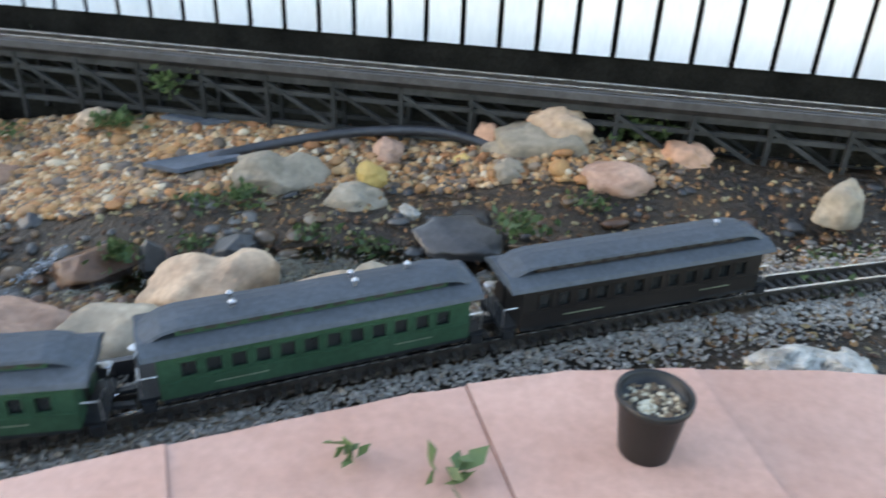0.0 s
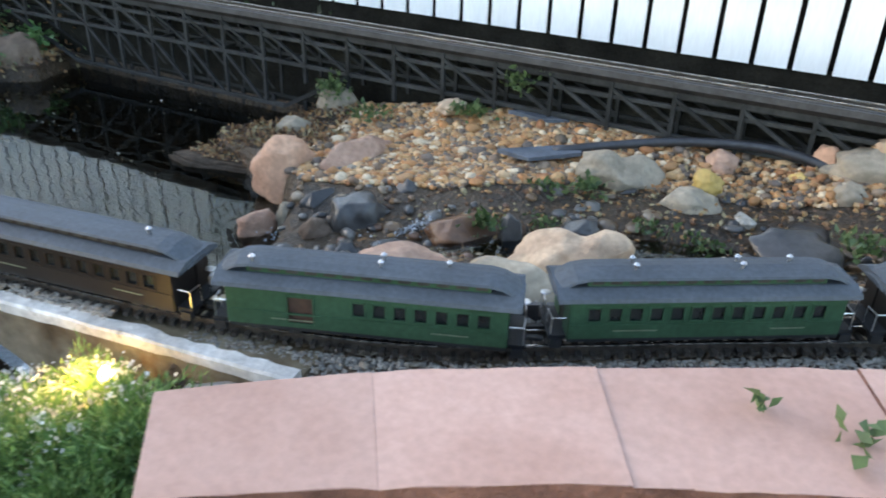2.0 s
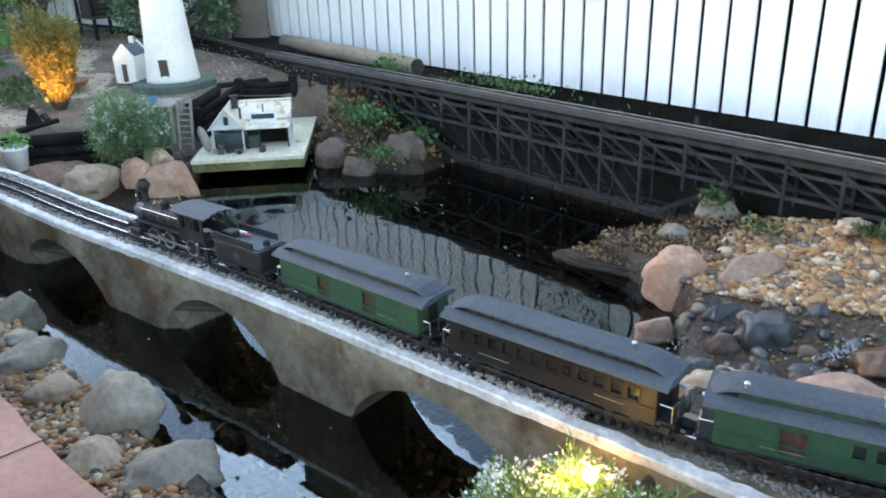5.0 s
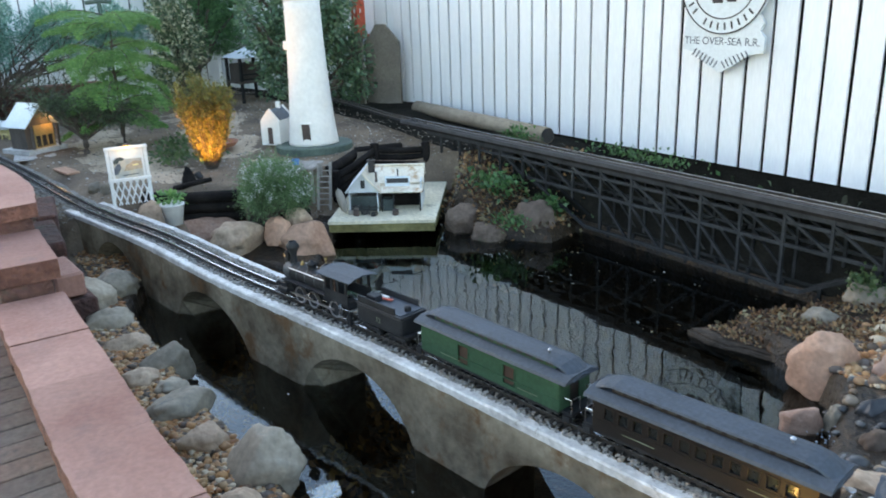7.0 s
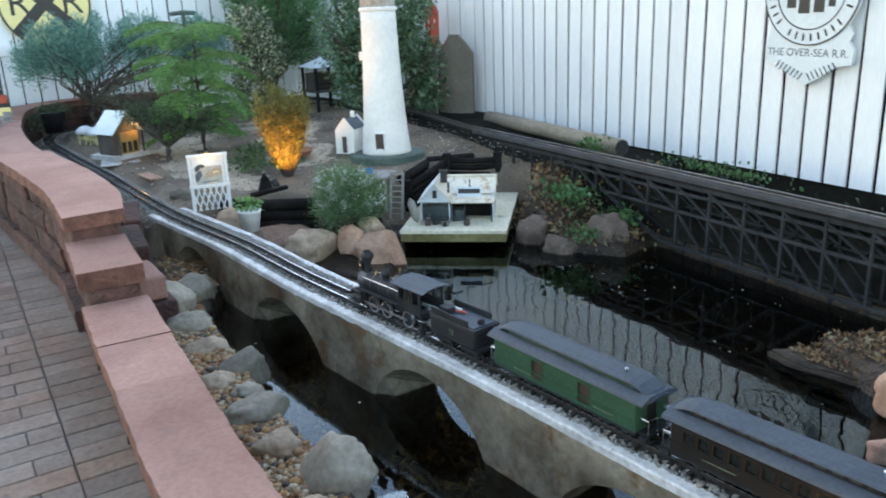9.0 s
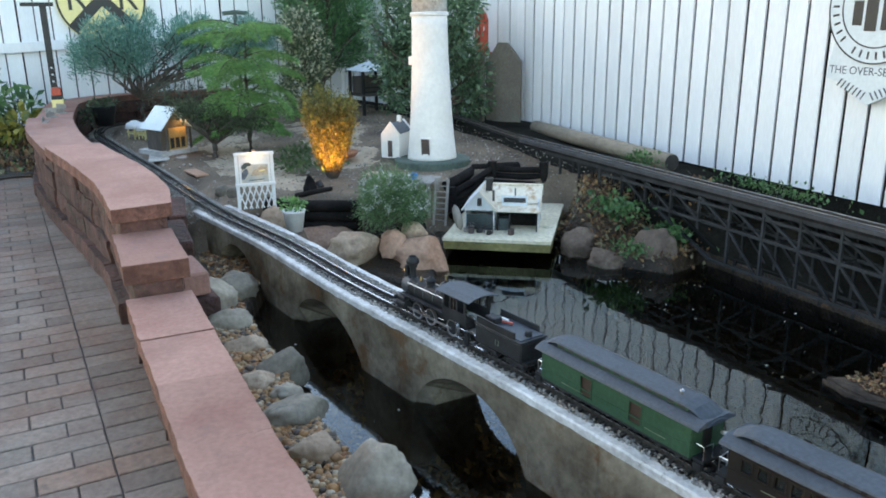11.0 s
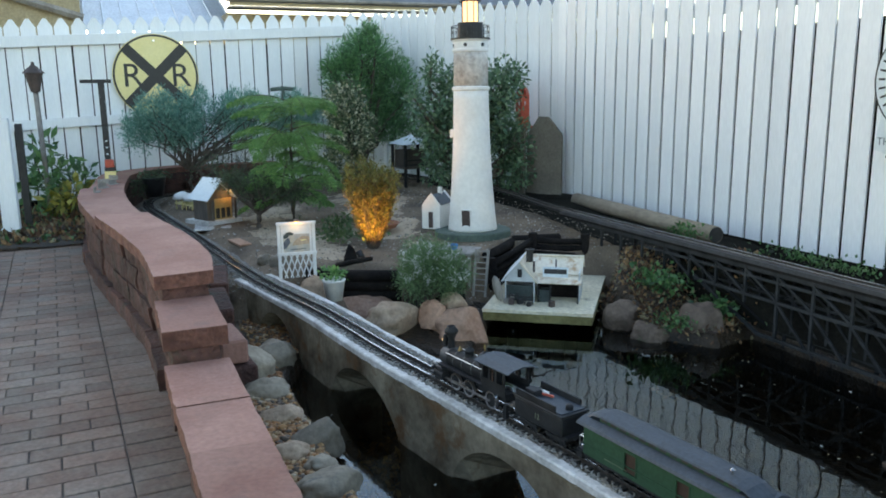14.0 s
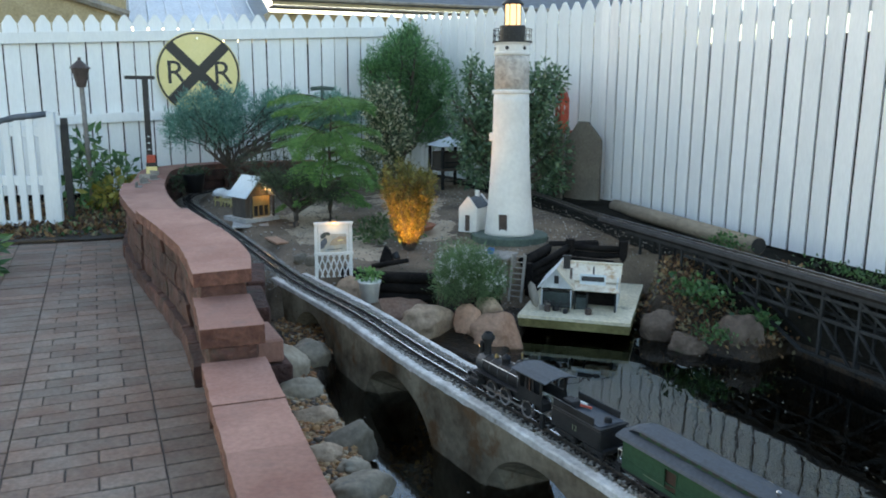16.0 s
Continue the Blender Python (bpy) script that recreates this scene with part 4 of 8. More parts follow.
# dark sheets added close behind the back fences, to blacken the picket gaps
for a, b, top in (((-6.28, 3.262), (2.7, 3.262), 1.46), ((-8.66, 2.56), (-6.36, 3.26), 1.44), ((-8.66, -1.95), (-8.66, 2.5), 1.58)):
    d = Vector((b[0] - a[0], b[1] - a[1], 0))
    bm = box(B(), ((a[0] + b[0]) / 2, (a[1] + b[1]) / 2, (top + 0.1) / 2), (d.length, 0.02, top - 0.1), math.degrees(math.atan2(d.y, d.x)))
    tagged(part("screen_board", bm, M["charred_and_shade"]), "dark boarding behind the white pickets", "wall", kind="structure")

# house beyond the fence
house = thing("house", "neighbouring house with tan siding, pale metal roof and grey eaves", "house", pose(-10.3, 0, 0))
part("wall", box(B(), (-1.5, -2.4, 1.2), (3.0, 4.1, 2.4)), M["tan_siding"], house)
part("wall", box(B(), (-1.6, 4.2, 1.0), (3.0, 6.0, 2.06)), M["tan_siding"], house)


def slope(y0, y1, x0, z0, x1, z1, t=0.05):
    """A roof slab from its eave (x0, z0) up to (x1, z1)."""
    bm = B()
    a = [bm.verts.new(v) for v in ((x0, y0, z0), (x0, y1, z0), (x1, y1, z1), (x1, y0, z1))]
    b = [bm.verts.new(v.co - Vector((0, 0, t))) for v in a]
    bm.faces.new(a)
    bm.faces.new(b[::-1])
    for i in range(4):
        bm.faces.new((a[i], a[(i + 1) % 4], b[(i + 1) % 4], b[i]))
    bmesh.ops.recalc_face_normals(bm, faces=bm.faces)
    return bm


roof = part("roof", slope(-0.40, 1.30, -0.05, 1.86, -3.2, 3.0), M["roof_metal"], house, "pale blue-white metal roof")
for i in range(9):
    y = -0.32 + i * 0.2
    part("seam", tube(B(), [(-0.05, y, 1.87), (-3.2, y, 3.01)], 0.012, 5), M["roof_metal"], roof)
part("roof", slope(1.16, 7.3, 0.22, 2.175, -3.2, 3.3), M["shingle"], house, "grey shingle roof")
part("fascia", box(B(), (0.20, 4.2, 2.115), (0.03, 6.0, 0.05)), M["tan_siding"], house, "tan fascia board")
part("gutter", tube(B(), [(0.24, 1.2, 2.155), (0.24, 7.2, 2.165)], 0.022, 8), M["grey_wood"], house, "grey gutter")
part("soffit_board", box(B(), (0.07, 4.2, 2.075), (0.28, 6.0, 0.02)), M["grey_wood"], house)
part("gable_trim", tube(B(), [(0.06, -1.55, 2.32), (0.06, -0.95, 2.12), (0.06, -0.32, 1.93)], 0.045, 6), M["grey_wood"], house, "grey sloping gable trim")


# ---- stone walls and caps ----
def quad_block(poly, z0, z1, jit=0.0, rng=None):
    """A stone over a plan quad, its top edges eased."""
    bm = B()
    prism(bm, poly, z0, z1)
    top = [e for e in bm.edges if all(v.co.z > z1 - 1e-6 for v in e.verts)]
    bmesh.ops.bevel(bm, geom=top, offset=0.0007, segments=2, affect="EDGES")
    if rng:
        for v in bm.verts:
            v.co += Vector((rng.uniform(-jit, jit), rng.uniform(-jit, jit), rng.uniform(-jit, jit) * 0.4))
    return bm


def wall(name, label, inner, outer, z_cap, thick, z_foot, cuts, rough_h=0.075, inset=0.018, top_slope=None, foot=True, cap_stone="sandstone_cap"):
    """A curved garden wall: cap stones cut across at the given lengths over courses of split stone. inner and outer: the edges of its cap."""
    root = thing(name, label, "wall", Matrix.Identity(4), kind="structure")
    li, lo = Line([(*p, 0) for p in inner]), Line([(*p, 0) for p in outer])
    rng = random.Random(len(inner) * 5 + int(z_cap * 100))

    def pt(u, off_i=0.0, off_o=0.0):
        a, b = li.at(u * li.len), lo.at(u * lo.len)
        d = (b - a).normalized()
        return a + d * off_i, b - d * off_o

    for u0, u1 in zip(cuts, cuts[1:]):
        k = max(2, int((u1 - u0) * li.len / 0.035))
        us = [u0 + (u1 - u0) * i / k for i in range(k + 1)]
        g = 0.0001 / li.len
        us[0] += g
        us[-1] -= g
        dz = rng.uniform(-0.002, 0.002)
        zc = z_cap if top_slope is None else z_cap + top_slope * (u0 + u1) / 2
        poly = [pt(u, 0.004 * noise.noise(Vector((u * li.len * 19, z_cap, 1))))[0].to_2d() for u in us] + [pt(u, 0, 0.005 * noise.noise(Vector((u * li.len * 19, z_cap, 4))))[1].to_2d() for u in reversed(us)]
        bm = quad_block([tuple(p) for p in poly], zc - thick, zc + dz, 0.0004, rng)
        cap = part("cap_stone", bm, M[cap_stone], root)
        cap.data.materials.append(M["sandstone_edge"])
        # upright cap faces take the darker red of the edge stone
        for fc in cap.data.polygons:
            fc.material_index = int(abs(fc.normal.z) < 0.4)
    # split stone courses on both faces
    zt = z_cap - thick
    rows = max(1, round((zt - z_foot) / rough_h))
    for r in range(rows):
        za, zb = z_foot + (zt - z_foot) * r / rows, z_foot + (zt - z_foot) * (r + 1) / rows
        out = 0.03 if (foot and r == 0) else 0.0
        u = 0.0
        while u < 1:
            w = rng.uniform(0.19, 0.34) / li.len
            u1 = min(1, u + w)
            if 1 - u1 < 0.05 / li.len:
                u1 = 1
            a0, b0 = pt(u, inset, inset - out)
            a1, b1 = pt(u1, inset, inset - out)
            bm = B()
            q = [a0, a1, b1, b0]
            c = sum(q, Vector()) / 4
            q = [c + (p - c) * (1 - 0.006 / max(0.05, (p - c).length)) for p in q]
            prism(bm, [(p.x, p.y) for p in q], za + 0.003, zb - 0.003)
            bmesh.ops.subdivide_edges(bm, edges=bm.edges[:], cuts=3, use_grid_fill=True)
            shift = Vector((rng.uniform(-0.006, 0.006), rng.uniform(-0.008, 0.008), 0))
            mid, half = (za + zb) / 2, (zb - za) / 2
            for v in bm.verts:
                out_by = 1 - 0.035 * abs((v.co.z - mid) / half) ** 3
                v.co = Vector((c.x + (v.co.x - c.x) * out_by, c.y + (v.co.y - c.y) * out_by, v.co.z)) + shift
                n1, n2 = noise.noise(v.co * 16), noise.noise(v.co * 16 + Vector((7, 3, 1)))
                v.co += Vector((0.010 * n1, 0.010 * n2, 0.003 * n1))
            part("block", bm, M["sandstone_rough_shaded"], root)
            u = u1
    return root


IN_E = [(-0.937, 0.655), (-0.712, 0.838), (-0.463, 0.998), (-0.12, 1.198), (0.146, 1.295), (0.445, 1.352), (0.9, 1.40), (1.5, 1.42)]
OUT_E = [(-0.815, 0.505), (-0.60, 0.652), (-0.36, 0.795), (-0.06, 0.945), (0.20, 1.035), (0.50, 1.10), (0.92, 1.15), (1.52, 1.17)]
LE = Line([(*p, 0) for p in IN_E])
# east caps use the lit copy of the cap stone
wall("wall_east", "curved low wall with pink sandstone caps beside the track", IN_E, OUT_E, 0.34, 0.055, PAVE - 0.1,
     [0, LE.near_x(-0.712) / LE.len, LE.near_x(-0.443) / LE.len, LE.near_x(-0.122) / LE.len, LE.near_x(0.18) / LE.len, LE.near_x(0.66) / LE.len, LE.near_x(1.1) / LE.len, 1], cap_stone="sandstone_lit")
xs = [-3.035, -2.69, -2.40, -2.09, -1.78, -1.47, -1.16]
wall("wall_south", "straight low wall with pink sandstone caps along the path", [(-3.035, 0.034), (-2.4, 0.037), (-1.8, 0.05), (-1.16, 0.12)], [(-3.035, -0.158), (-2.4, -0.150), (-1.8, -0.135), (-1.16, -0.07)], 0.34, 0.055, PAVE - 0.02,
     [(xs[0] - x) / (xs[0] - xs[-1]) for x in xs], foot=False)
wall("wall_step", "raised square step block of pink sandstone in the wall", [(-3.045, 0.036), (-3.24, 0.038), (-3.44, 0.040)], [(-3.045, -0.156), (-3.24, -0.152), (-3.44, -0.15)], 0.443, 0.062, PAVE - 0.02, [0, 1], foot=False)
IN_U = [(-3.445, 0.05), (-3.76, 0.078), (-4.25, 0.04), (-4.75, -0.04), (-5.25, -0.115), (-5.8, -0.15), (-6.45, -0.16)]
OUT_U = [(-3.42, -0.149), (-3.88, -0.165), (-4.42, -0.235), (-4.95, -0.325), (-5.45, -0.385), (-5.95, -0.43), (-6.5, -0.42)]
wall("wall_upper", "curving raised garden wall of red sandstone with a smooth cap", IN_U, OUT_U, 0.545, 0.05, PAVE - 0.02, [0, 0.52, 1], 0.1, top_slope=-0.05)
wall("wall_loop", "low sandstone wall round the end of the track loop", [(-6.45, -0.16), (-7.2, -0.12), (-7.9, -0.02), (-8.32, 0.3), (-8.4, 0.8), (-8.38, 1.3)], [(-6.5, -0.42), (-7.25, -0.35), (-8.05, -0.25), (-8.5, 0.2), (-8.56, 0.8), (-8.55, 1.3)], 0.46, 0.05, PAVE - 0.02, [0, 0.25, 0.5, 0.75, 1], 0.1, foot=False)
# return of the wall behind the camera's planting corner
wall("wall_return", "short low wall closing the planting corner", [(-1.16, 0.12), (-1.0, 0.28), (-0.93, 0.45)], [(-1.10, -0.06), (-0.88, 0.14), (-0.80, 0.42)], 0.30, 0.05, PAVE - 0.02, [0, 0.5, 1], foot=False)
# side blocks between step and bridge
for (x, y, z), (sx, sy, sz), rz in (((-3.62, 0.105, 0.20), (0.25, 0.10, 0.09), 4), ((-3.98, 0.12, 0.19), (0.40, 0.10, 0.20), -3), ((-4.40, 0.185, 0.20), (0.40, 0.08, 0.20), -8)):
    bm = box(B(), (0, 0, 0), (sx, sy, sz), bevel=0.008)
    ob = part("stone_block", bm, M["sandstone_cap"] if x > -3.7 else M["sandstone_rough_shaded"])
    ob.matrix_world = pose(x, y, z, 0, 0, rz)
    tagged(ob, "rough red sandstone block beside the bridge end", "stone block")
part("stone_block", box(B(), (0, 0, 0), (0.34, 0.14, 0.12), bevel=0.008), M["sandstone_rough_shaded"])
ob = bpy.context.scene.objects["stone_block.003"]
ob.matrix_world = pose(-3.64, 0.11, 0.09, 0, 0, 4)
tagged(ob, "rough red sandstone block below a step", "stone block")

# ---- paving base and verge ----
bm = B()
prism(bm, [(-6.55, -2.6), (3, -2.6), (3, 1.05), (0.2, 1.03), (-0.6, 0.62), (-1.15, -0.08), (-3.4, -0.12), (-4.9, -0.30), (-5.9, -0.42), (-6.55, -0.42)], -0.1, PAVE - 0.006)
tagged(part("pavement", bm, M["joint"]), "path of grey-brown clay pavers with dark joints", "pavement", kind="structure")
pavement = bpy.context.scene.objects["pavement"]
v, f = grid(-8.75, -6.5, -2.4, -0.30, 0.06, lambda x, y: PAVE + 0.012 + 0.02 * np.array([noise.noise(Vector((a * 3, b * 3, 0))) for a, b in zip(x, y)]))
tagged(raw("verge", v, f, M["dark_soil"], smooth=True), "dark leaf-strewn planting soil by the gate", "ground", kind="structure")

# ---- bridge ----
NEAR = Line([(-0.9, 0.886, 0), (-1.21, 0.845, 0), (-1.6, 0.789, 0), (-2.13, 0.716, 0), (-2.6, 0.637, 0), (-3.2, 0.528, 0), (-3.8, 0.447, 0), (-4.20, 0.372, 0), (-4.60, 0.288, 0)])
ARCHES = [(-1.65, 0.27, 0.135), (-2.43, 0.27, 0.14), (-3.27, 0.29, 0.137), (-4.13, 0.23, 0.15)]
TOP, WIDE = 0.22, 0.190


def under(x, k=1.0):
    for c, a, h in ARCHES:
        u = (x - c) / (a * (k if c < -2 else 1))
        if abs(u) < 1:
            h = h - 0.12 * (1 - k) * (c < -2)
            return -0.10 + (h + 0.10) * math.sqrt(1 - u * u)
    return -0.32


bridge = thing("bridge", "arched concrete railway bridge with stained flanks and whitewashed edges", "bridge", Matrix.Identity(4))
bm = B()
rows = []
n = 240
for i in range(n + 1):
    s = NEAR.len * i / n
    p, k = NEAR.at(s), -NEAR.side(s)
    zb, zf = under(p.x), under(p.x, 0.74)
    j = 0.0025 * noise.noise(Vector((p.x * 6, 1, 0)))
    fl = 0.012 if zb < -0.2 else 0.0
    rows.append([bm.verts.new(v) for v in (p - k * fl + Vector((0, 0, zb)), p + k * j + Vector((0, 0, TOP - 0.012)), p + k * 0.02 + Vector((0, 0, TOP - 0.016)), p + k * (WIDE - 0.02) + Vector((0, 0, TOP - 0.016)), p + k * WIDE + Vector((0, 0, TOP - 0.012)), p + k * (WIDE + fl) + Vector((0, 0, zf)))])
for a, b in zip(rows, rows[1:]):
    for j in range(6):
        bm.faces.new((a[j], b[j], b[(j + 1) % 6], a[(j + 1) % 6]))
bm.faces.new(rows[0])
bm.faces.new(rows[-1][::-1])
bmesh.ops.recalc_face_normals(bm, faces=bm.faces)
part("span", bm, M["concrete"], bridge)
for off in (0.0, WIDE):
    bm = B()
    rows = []
    sg = -1 if off == 0 else 1
    s_from = 0 if off == 0 else NEAR.near_x(-1.30)
    for i in range(n + 1):
        s = s_from + (NEAR.len - s_from) * i / n
        p, k = NEAR.at(s), -NEAR.side(s)
        w = 0.029 + 0.009 * noise.noise(Vector((s * 11, off * 40, 2))) + 0.006 * noise.noise(Vector((s * 37, off * 40, 6)))
        zt = TOP + 0.003 * noise.noise(Vector((s * 14, off * 40, 5)))
        o = p + k * (off + sg * 0.003)
        q = p + k * (off - sg * w)
        rows.append([bm.verts.new(v) for v in (o + Vector((0, 0, TOP - 0.022 + 0.004 * noise.noise(Vector((s * 20, 3, off)))),), o + Vector((0, 0, zt - 0.004)), o - (o - q) * 0.12 + Vector((0, 0, zt)), q + Vector((0, 0, zt)), q + Vector((0, 0, TOP - 0.022)))])
    for a, b in zip(rows, rows[1:]):
        for j in range(5):
            bm.faces.new((a[j], b[j], b[(j + 1) % 5], a[(j + 1) % 5]))
    bm.faces.new(rows[0])
    bm.faces.new(rows[-1][::-1])
    bmesh.ops.recalc_face_normals(bm, faces=bm.faces)
    part("parapet", bm, M["concrete_top"], bridge, "whitewashed concrete edge")


# ---- tracks ----
def track(name, label, line, s0, s1, tie_gap, part_range, gauge=0.045):
    root = thing(name, label, "railway track", Matrix.Identity(4))
    for sg in (-1, 1):
        bm = B()
        o = sg * (gauge / 2 + 0.0013)
        ribbon(bm, line, s0, s1, o - 0.0022, o + 0.0022, 0.004, 0.017, 0.03)
        ribbon(bm, line, s0, s1, o - 0.004, o + 0.004, 0.001, 0.0042, 0.03)
        rail = part("rail", bm, M["rail"], root)
        bm = B()
        ribbon(bm, line, s0, s1, o - 0.0024, o + 0.0024, 0.0172, 0.0205, 0.03)
        part("rail_head", bm, M["rail_top"], rail, "bright worn rail head")
    tie = bpy.data.meshes.new("tie")
    bm = box(B(), (0, 0, 0.0055), (0.0095, 0.082, 0.009))
    bm.to_mesh(tie)
    bm.free()
    tie.materials.append(M["tie"])
    rest = B()
    rng = random.Random(3)
    s = s0
    while s < s1:
        p, d = line.at(s), line.way(s)
        m = Matrix.Translation(p) @ Euler((0, 0, math.atan2(d.y, d.x) + rng.uniform(-0.03, 0.03))).to_matrix().to_4x4()
        if part_range[0] < p.x < part_range[1]:
            ob = new("tie", tie)
            ob.parent = root
            ob.matrix_world = m
        else:
            bmesh.ops.create_cube(rest, size=1, matrix=m @ Matrix.Translation((0, 0, 0.0055)) @ Matrix.Diagonal((0.0095, 0.082, 0.009, 1)))
        s += tie_gap
    tagged(part("far_tie", rest, M["tie"], root), kind="stuff")
    return root


track("garden_track", "narrow model railway track on dark ties with worn bright rails", TRACK, 0, TRACK.len, 0.0235, (-4.6, 0.75))
track("upper_track", "model railway track along the timber trestle", UPPER, 0, UPPER.len, 0.0235, (-3.0, -0.9))


# ballast
def scatter(name, label, pts, size, material, seed, squash=(0.5, 0.9), sub=1, parent=None, cat="gravel"):
    rng = np.random.default_rng(seed)
    bm = B()
    bmesh.ops.create_icosphere(bm, subdivisions=sub, radius=1)
    base = np.array([v.co[:] for v in bm.verts])
    fc = np.array([[v.index for v in f.verts] for f in bm.faces])
    bm.free()
    n = len(pts)
    s = size * rng.lognormal(0, 0.28, n)[:, None] * np.stack([np.ones(n), rng.uniform(0.6, 1, n), rng.uniform(*squash, n)], 1)
    q = base[None] * (1 + rng.normal(0, 0.08, (n, len(base), 1)))
    q = q * s[:, None, :]
    a, b = rng.uniform(0, 2 * np.pi, n), rng.normal(0, 0.3, n)
    ca, sa, cb, sb = np.cos(a), np.sin(a), np.cos(b), np.sin(b)
    R = np.stack([np.stack([ca, -sa * cb, sa * sb], 1), np.stack([sa, ca * cb, -ca * sb], 1), np.stack([np.zeros(n), sb, cb], 1)], 1)
    q = np.einsum("nij,nkj->nki", R, q) + np.asarray(pts)[:, None, :] + np.array([0, 0, 1]) * s[:, None, 2:3] * 0.35
    v = q.reshape(-1, 3)
    f = (fc[None] + (np.arange(n) * len(base))[:, None, None]).reshape(-1, 3)
    me = bpy.data.meshes.new(name)
    me.vertices.add(len(v))
    me.vertices.foreach_set("co", v.ravel().astype(np.float32))
    me.loops.add(3 * len(f))
    me.loops.foreach_set("vertex_index", f.ravel().astype(np.int32))
    me.polygons.add(len(f))
    me.polygons.foreach_set("loop_start", np.arange(0, 3 * len(f), 3, dtype=np.int32))
    me.polygons.foreach_set("loop_total", np.full(len(f), 3, dtype=np.int32))
    me.polygons.foreach_set("use_smooth", np.full(len(f), True))
    me.materials.append(material)
    me.update()
    me.validate()
    ob = new(name, me)
    return tagged(ob, label, cat, kind="stuff")


rng = np.random.default_rng(7)
pts = []
for i in range(60000):
    s = rng.uniform(0, TRACK.len) if i % 5 < 2 else rng.uniform(TRACK.near_x(1.0), TRACK.near_x(-1.5)) if i < 40000 else rng.uniform(TRACK.near_x(-1.2), TRACK.near_x(-7.0))
    p, k = TRACK.at(s), TRACK.side(s)
    on_bridge = -4.5 < p.x < -0.95
    o = rng.uniform(-0.082, 0.060) if on_bridge else rng.normal(0, 0.062)
    if abs(abs(o) - 0.0238) < 0.006:
        continue
    z = None
    if p.x < -1.3:
        z = rng.uniform(0.2175, 0.2215) - 0.45 * max(0.0, abs(o) - (0.085 if on_bridge else 0.05))
    pts.append((p.x + k.x * o, p.y + k.y * o, z))
pts = np.array([(x, y, z if z is not None else np.nan) for x, y, z in pts])
nb = np.isnan(pts[:, 2].astype(float))
pts = pts.astype(float)
pts[nb, 2] = np.maximum(ground_z(pts[nb, 0], pts[nb, 1]), 0.19 * (pts[nb, 0] > -1)) + rng.uniform(0, 0.008, int(nb.sum()))
e = rng.uniform(0, 1, 14000)
ep = []
for u in e:
    a = LE.at(u * LE.len * 0.8)
    k = LE.side(u * LE.len * 0.8)
    o = abs(rng.normal(0, 0.06)) + 0.005
    ep.append((a.x + k.x * o, a.y + k.y * o, 0.2))
ep = np.array(ep)
ep[:, 2] = np.maximum(ground_z(ep[:, 0], ep[:, 1]), 0.195)
scatter("ballast", "fine grey crushed stone ballast round the track", np.concatenate([pts, ep]), 0.0039, M["ballast"], 5, (0.45, 0.75))

# bank of ballast between wall and track
bm = B()
rows = []
for i in range(60):
    u = i / 59
    a, k = LE.at(u * LE.len), LE.side(u * LE.len)
    rows.append([bm.verts.new((a.x + k.x * o, a.y + k.y * o, z)) for o, z in ((-0.06, 0.193), (0.07, 0.197), (0.22, 0.18))])
for a, b in zip(rows, rows[1:]):
    for j in range(2):
        bm.faces.new((a[j], b[j], b[j + 1], a[j + 1]))
bmesh.ops.recalc_face_normals(bm, faces=bm.faces)
tagged(part("ballast_bank", bm, M["ballast_base"], smooth=True), "grey gritty bank under the ballast", "ground", kind="structure")

# ---- trestle ----
trestle = thing("trestle", "long black timber trestle with crossed bracing over the pond", "trestle", Matrix.Identity(4))


def beam(name, a, b, w, h, mat="trestle"):
    a, b = Vector(a), Vector(b)
    d = b - a
    bm = B()
    q = d.to_track_quat("X", "Z").to_matrix().to_4x4()
    bmesh.ops.create_cube(bm, size=1, matrix=Matrix.Translation((a + b) / 2) @ q @ Matrix.Diagonal((d.length, w, h, 1)))
    return part(name, bm, M[mat], trestle)


YN, YF = 2.362, 2.458
beam("deck", (-4.9, 2.408, 0.352), (2.3, 2.418, 0.352), 0.112, 0.012, "charred_and_shade")
for y in (2.366, 2.386, 2.446, 2.466):
    beam("guard_rail", (-4.9, y - 0.01, 0.367), (2.3, y + 0.002, 0.367), 0.011, 0.018, "deck")
for y in (YN, YF):
    beam("stringer", (-4.6, y, 0.337), (2.3, y + 0.01, 0.337), 0.014, 0.018)
    beam("chord", (-4.05, y, 0.300), (2.3, y + 0.01, 0.300), 0.012, 0.012)
    beam("chord", (-3.65, y, 0.212), (1.6, y + 0.01, 0.212), 0.012, 0.013)
    beam("bottom_chord", (-3.225, y, 0.046), (-2.095, y, 0.046), 0.014, 0.014)
    beam("end_brace", (-2.095, y, 0.046), (-1.80, y, 0.205), 0.012, 0.014)
    beam("end_brace", (-3.225, y, 0.046), (-3.66, y, 0.225), 0.012, 0.014)
    x, k = -4.45, 0
    while x < 1.9:
        foot = 0.046 if -3.2 < x < -2.05 else (0.17 if x < -3.2 else 0.15)
        beam("post", (x, y, foot), (x, y, 0.345), 0.012, 0.012)
        if x < 1.7 and x > -4.0:
            beam("brace", (x, y, 0.325), (x + 0.19, y, 0.215), 0.009, 0.011)
        if -3.2 < x and x + 0.16 < -2.05:
            beam("brace", (x, y, 0.207), (x + 0.165, y, 0.052), 0.009, 0.011)
        x += 0.189
for i in range(8):
    x = -3.18 + i * 0.155
    beam("cross_tie", (x, YN, 0.212), (x, YF, 0.212), 0.010, 0.010)
    beam("stilt", (x + 0.03, 2.45, -0.2), (x + 0.03, 2.45, 0.046), 0.016, 0.016)
log = thing("log", "peeled round timber log lying at the fence foot", "log", Matrix.Identity(4))
